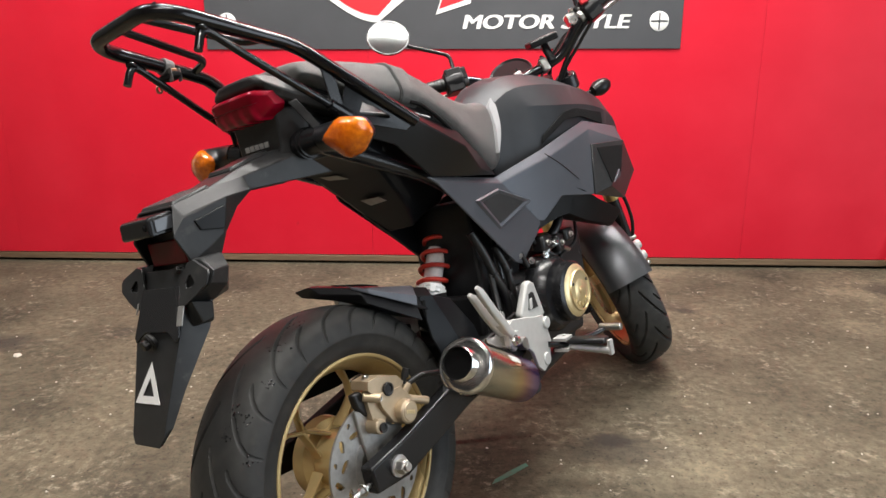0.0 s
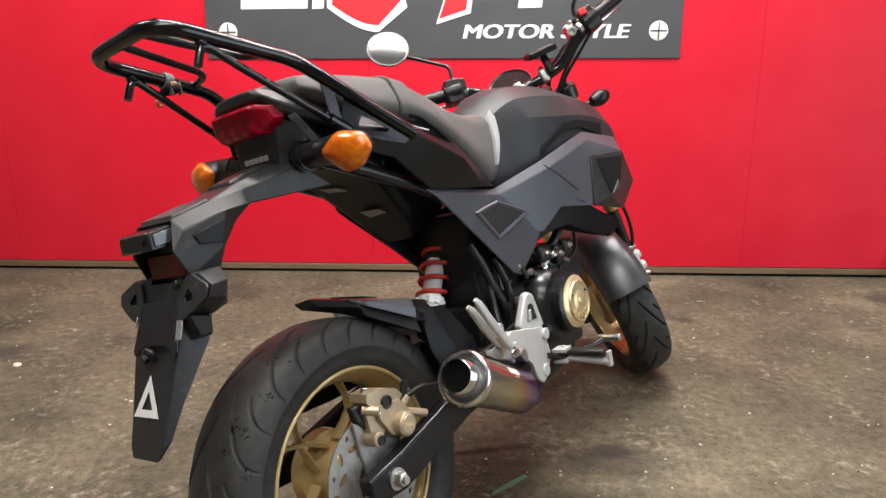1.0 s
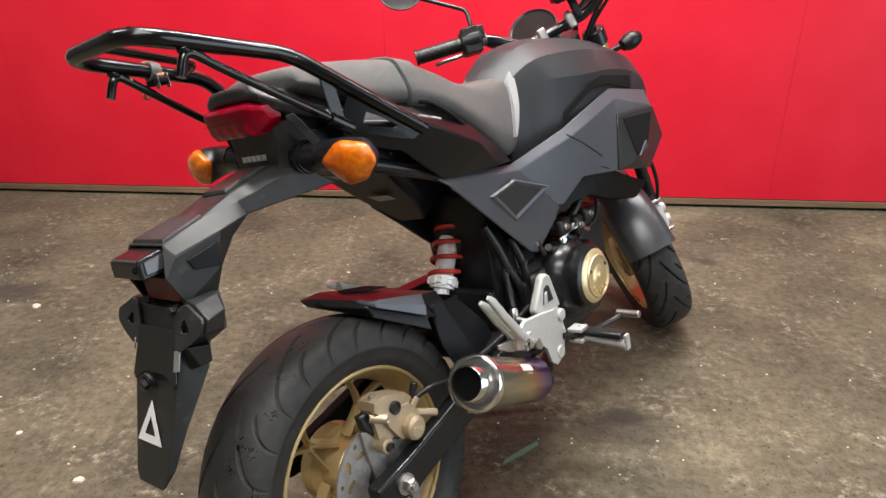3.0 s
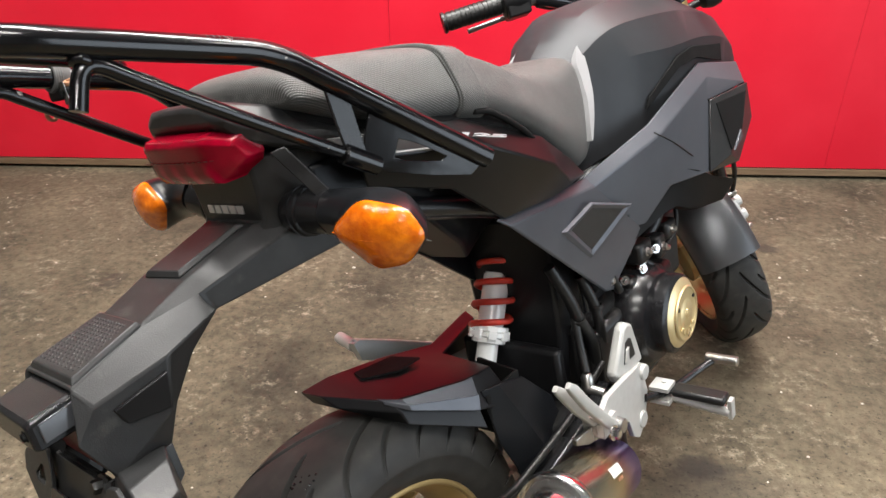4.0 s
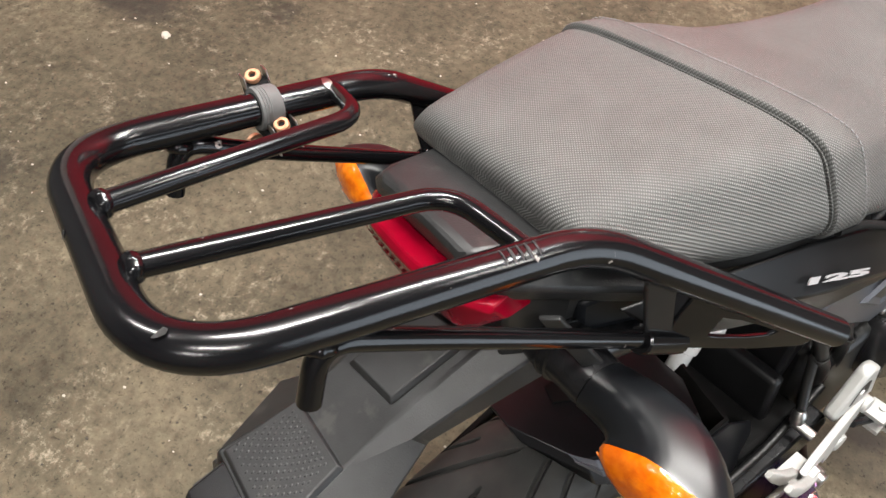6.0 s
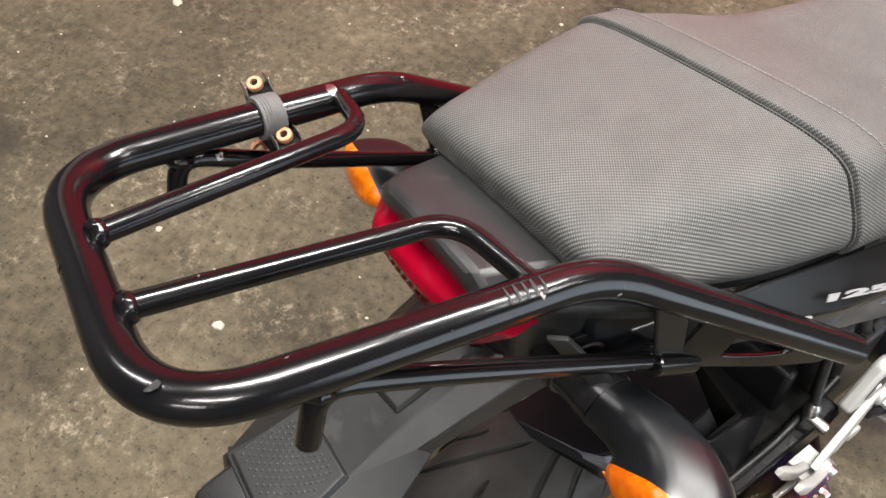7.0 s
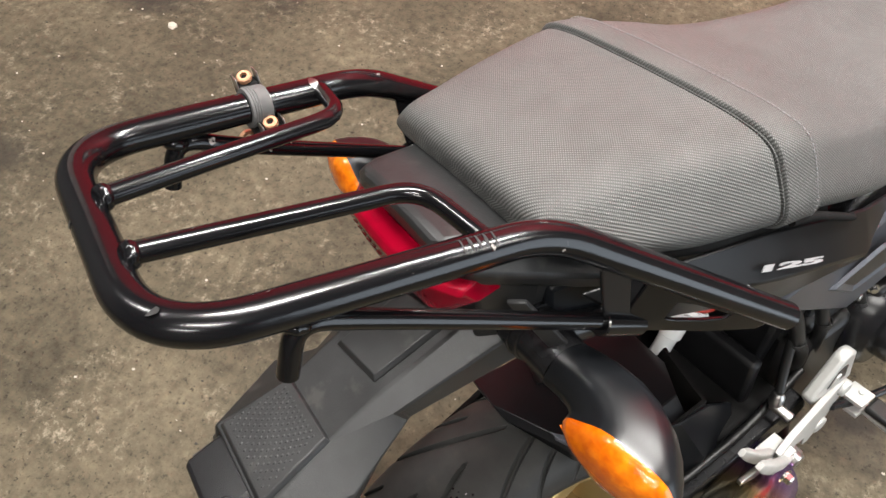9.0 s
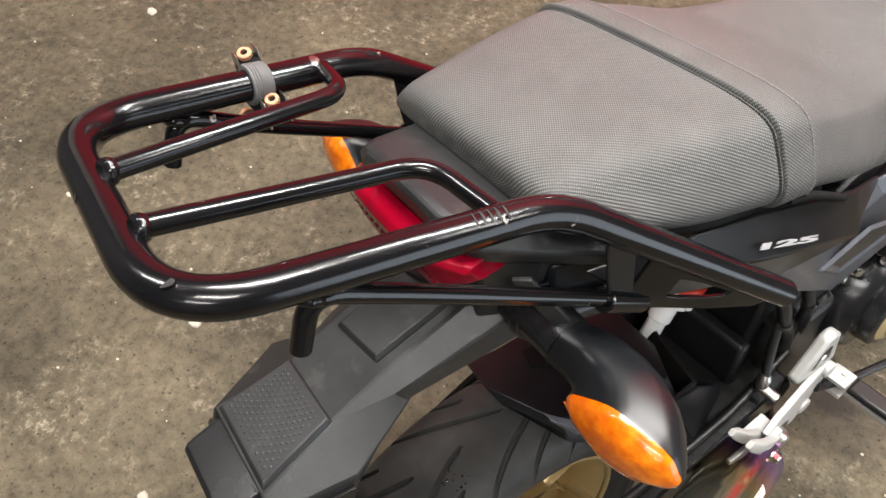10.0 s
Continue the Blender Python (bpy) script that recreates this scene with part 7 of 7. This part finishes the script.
for z in (-0.016, 0.018):
    bm = bmesh.new()
    lathe(bm, [(0.0, -0.030), (0.0115, -0.030), (0.0135, -0.027), (0.0145, -0.012)], Matrix.Translation(a + Vector((0.0, 0, z))) @ TO_Y, 20)
    part("piston_cap", bm, M_ALU, front_caliper)
for x, z in ((-0.018, 0.044), (-0.022, -0.040)):
    bm = bmesh.new()
    rod(bm, a + Vector((x, 0.012, z)), a + Vector((x, -0.016, z)), 0.0060)
    bolt(bm, a + Vector((x, -0.016, z)), (0, -1, 0), 0.0055, 0.006)
    part("slide_pin", bm, M_STEEL, front_caliper)
bm = bmesh.new()
tube(bm, [a + Vector((-0.012, -0.012, 0.036)), a + Vector((-0.040, -0.030, 0.085)), FC + AXD * 0.26 + Vector((-0.070, -0.112, 0)), FC + AXD * 0.40 + Vector((-0.045, -0.085, 0)), FC + AXD * 0.50 + Vector((-0.03, -0.05, 0))], 0.0050, 10, 0.05)
part("brake_hose", bm, M_HOSE, front_caliper, "black front brake hose")
bm = bmesh.new()
for h in (0.46, 0.62):
    c = FC + AXD * h + Vector((-0.02, 0, 0))
    box(bm, (0, 0, 0), (0.07, 0.22, 0.025), axis_to(c, c + AXD) )
front(part("triple_clamp", bm, M_SATIN, bike, "black triple clamps", bevel=0.006))
# handlebar
bm = bmesh.new()
half_bar = [(0.801, 0.316, 0.956), (0.812, 0.165, 0.926), (0.848, 0.085, 0.868), (0.850, 0.03, 0.866)]
tube(bm, half_bar + flip_y(half_bar)[::-1], 0.0125, 18, 0.045)
hbar = front(part("handlebar", bm, M_GLOSS, bike, "black tubular handlebar"))
B1, B2 = Vector((0.812, 0.165, 0.926)), Vector((0.801, 0.316, 0.956))
for s in (-1, 1):
    side = Vector((1, s, 1))
    a, b = B1.lerp(B2, 0.20) * side, B1.lerp(B2, 1.02) * side
    bm = bmesh.new()
    prof = [(0.012, 0.0), (0.021, 0.0), (0.021, 0.004)]
    for k in range(14):
        z = 0.008 + 0.0080 * k
        prof += [(0.0165, z), (0.0165, z + 0.0055), (0.0152, z + 0.006), (0.0152, z + 0.0082)]
    prof += [(0.018, 0.122), (0.018, 0.127), (0.0, 0.128)]
    lathe(bm, prof, axis_to(a, b), 20)
    part("grip", bm, M_HOSE, hbar, "black ribbed rubber grip", smooth=30)
    bm = bmesh.new()
    H = axis_to(B1.lerp(B2, 0.02) * side, b)
    lathe(bm, [(0.0, 0.0), (0.022, 0.0), (0.027, 0.004), (0.028, 0.022), (0.025, 0.048), (0.0, 0.050)], H, 20)
    box(bm, (0.0, 0.0, 0.024), (0.048, 0.058, 0.040), H)
    box(bm, (0.004, 0.012, 0.006), (0.030, 0.030, 0.030), H)
    sw = part("switch_housing", bm, M_PLASTIC2, hbar, "black switch housing", bevel=0.006)
    bm = bmesh.new()
    rod(bm, B1.lerp(B2, -0.05) * side, B1.lerp(B2, 0.04) * side, 0.0165)
    bolt(bm, B1.lerp(B2, 0.0) * side + Vector((-0.008, 0, 0.010)), (-0.6, 0, 0.8), 0.0045, 0.008)
    part("lever_clamp", bm, M_STEEL, hbar, "silver lever clamp", bevel=0.001)
    if s < 0:
        bm = bmesh.new()
        box(bm, (0.784, -0.178, 0.952), (0.010, 0.02, 0.016))
        part("kill_switch", bm, M_SIGNRED, sw, "red kill switch", bevel=0.002)
    bm = bmesh.new()
    tube(bm, [(0.826, s * 0.170, 0.912), (0.842, s * 0.200, 0.914), (0.830, s * 0.285, 0.926)], (0.0065, 0.0045), 10, 0.03)
    part("lever", bm, M_STEEL, hbar, "bare aluminium lever")
    if s < 0:
        bm = bmesh.new()
        tube(bm, [(0.810, s * 0.165, 0.935), (0.806, s * 0.168, 0.975), (0.78, s * 0.21, 1.02), (0.77, s * 0.24, 1.04)], 0.005, 10, 0.012)
        part("mirror_stalk", bm, M_SATIN, hbar, "black mirror stalk")
for k, (y0, x1, y1) in enumerate(((-0.16, 0.90, -0.04), (-0.15, 0.93, -0.02), (0.15, 0.92, 0.04), (0.16, 0.90, 0.02))):
    bm = bmesh.new()
    tube(bm, [(0.815, y0, 0.905), (0.87, y0 * 0.8, 0.92 - 0.01 * k), (0.93, y1 * 1.5, 0.87), (x1 + 0.02, y1, 0.74)], 0.0042, 8, 0.06)
    part("cable", bm, M_HOSE, hbar, "black control cable")
MT = axis_to((0.912, 0.036, 0.894), (0.872, 0.044, 0.938))
bm = bmesh.new()
lathe(bm, [(0.0, -0.03), (0.045, -0.028), (0.058, -0.010), (0.061, 0.004), (0.058, 0.006), (0.054, 0.002), (0.0, 0.002)], MT @ Matrix.Diagonal((1.0, 1.3, 1, 1)), 36)
meter = part("meter", bm, M_PLASTIC2, hbar, "black round-cornered instrument panel", smooth=35)
bm = bmesh.new()
lathe(bm, [(0.0, 0.0030), (0.050, 0.0030), (0.050, 0.0005), (0.0, 0.0005)], MT @ Matrix.Diagonal((1.0, 1.3, 1, 1)), 36)
part("meter_glass", bm, M_PLASTIC2, meter)
for pts, r in (([(0.806, -0.172, 0.908), (0.826, -0.140, 0.893), (0.852, -0.085, 0.850), (0.900, -0.030, 0.790)], 0.0048),
               ([(0.804, -0.180, 0.902), (0.838, -0.135, 0.872), (0.872, -0.080, 0.838), (0.92, -0.04, 0.770)], 0.0042),
               ([(0.815, -0.150, 0.912), (0.850, -0.115, 0.900), (0.895, -0.060, 0.870), (0.930, -0.030, 0.800)], 0.0055),
               ([(0.812, 0.150, 0.915), (0.850, 0.110, 0.895), (0.900, 0.050, 0.860), (0.93, 0.02, 0.800)], 0.0050)):
    bm = bmesh.new()
    tube(bm, pts, r, 8, 0.05)
    part("brake_line", bm, M_HOSE, hbar, "black rubber brake and throttle line")
bm = bmesh.new()
lathe(bm, [(0.008, -0.002), (0.0115, -0.002), (0.0115, 0.002), (0.008, 0.002)], axis_to((0.806, -0.140, 0.925), (0.786, -0.136, 0.932)), 20, True)
part("cable_guide", bm, M_CHROME, hbar, "chrome cable guide ring")
bm = bmesh.new()
box(bm, (0.828, -0.150, 0.934), (0.030, 0.034, 0.026), Matrix())
bolt(bm, (0.815, -0.150, 0.948), (0, 0, 1), 0.006, 0.006)
part("master_cylinder", bm, M_STEEL, hbar, "grey brake master cylinder", bevel=0.004)
for y in (-0.036, 0.036):
    bm = bmesh.new()
    box(bm, (0.850, y, 0.868), (0.036, 0.020, 0.034))
    part("bar_clamp", bm, M_STEEL, hbar, "silver handlebar clamp", bevel=0.004)
    bm = bmesh.new()
    for x in (0.838, 0.862):
        bolt(bm, (x, y, 0.885), (0, 0, 1), 0.0045, 0.005)
    part("clamp_bolt", bm, M_CHROME, hbar)
bm = bmesh.new()
lathe(bm, [(0.0, 0.0), (0.012, 0.0), (0.014, 0.004), (0.014, 0.012), (0.0, 0.014)], axis_to((0.872, 0.005, 0.852), (0.846, 0.005, 0.908)), 24)
part("stem_nut", bm, M_CHROME, hbar, "chrome steering stem nut")
# phone holder: a tilted plate on a short stem
bm = bmesh.new()
box(bm, (0, 0, 0), (0.055, 0.074, 0.017), Matrix.Translation((0.825, -0.052, 0.922)) @ Euler((radians(4), radians(-16), 0)).to_matrix().to_4x4())
box(bm, (0.835, -0.056, 0.890), (0.016, 0.018, 0.05))
part("phone_holder", bm, M_PLASTIC2, hbar, "black tilted phone holder on a stem", bevel=0.004)
bm = bmesh.new()
lathe(bm, [(0.0, -0.045), (0.03, -0.043), (0.075, -0.02), (0.085, 0.02), (0.07, 0.05), (0.0, 0.06)], Matrix.Translation((1.03, 0, 0.80)) @ Euler((0, radians(80), 0)).to_matrix().to_4x4(), 28)
part("headlamp", bm, M_PLASTIC2, hbar, "black headlamp shell")
for s in (-1, 1):
    bm = bmesh.new()
    c = Vector((0.970, s * 0.178, 0.766))
    lathe(bm, [(0.0, -0.030), (0.014, -0.026), (0.0215, -0.010), (0.022, 0.006), (0.016, 0.024), (0.008, 0.031), (0.0, 0.033)], axis_to(c, c + Vector((0.25, s, 0.05))), 20)
    rod(bm, c, c + Vector((0.01, -s * 0.09, 0)), 0.008)
    part("front_signal", bm, M_PLASTIC2, hbar, "black front winker shell")
bm = bmesh.new()
tube(bm, [(0.6555, 0.2805, 1.017), (0.724, 0.152, 0.950), (0.715, 0.138, 0.900), (0.712, 0.134, 0.872)], 0.0048, 10, 0.012)
part("mirror_stalk", bm, M_SATIN, bike, "black mirror stalk")
# left mirror head, facing back
MC, MN = Vector((0.648, 0.272, 1.023)), Vector((-0.603, -0.66, 0.45)).normalized()
MM = axis_to(MC, MC + MN)
bm = bmesh.new()
lathe(bm, [(0.0, -0.022), (0.03, -0.018), (0.050, -0.006), (0.053, 0.0), (0.053, 0.003), (0.049, 0.003), (0.049, 0.0015), (0.0, 0.0015)], MM, 40)
head = part("mirror_head", bm, M_SATIN, bike, "round black rear-view mirror")
bm = bmesh.new()
lathe(bm, [(0.0488 * k / 12, 0.0052 - 0.0032 * (k / 12) ** 2) for k in range(13)] + [(0.0488, 0.0012)], MM, 48)
part("mirror_glass", bm, M_MIRROR, head, "mirror glass")
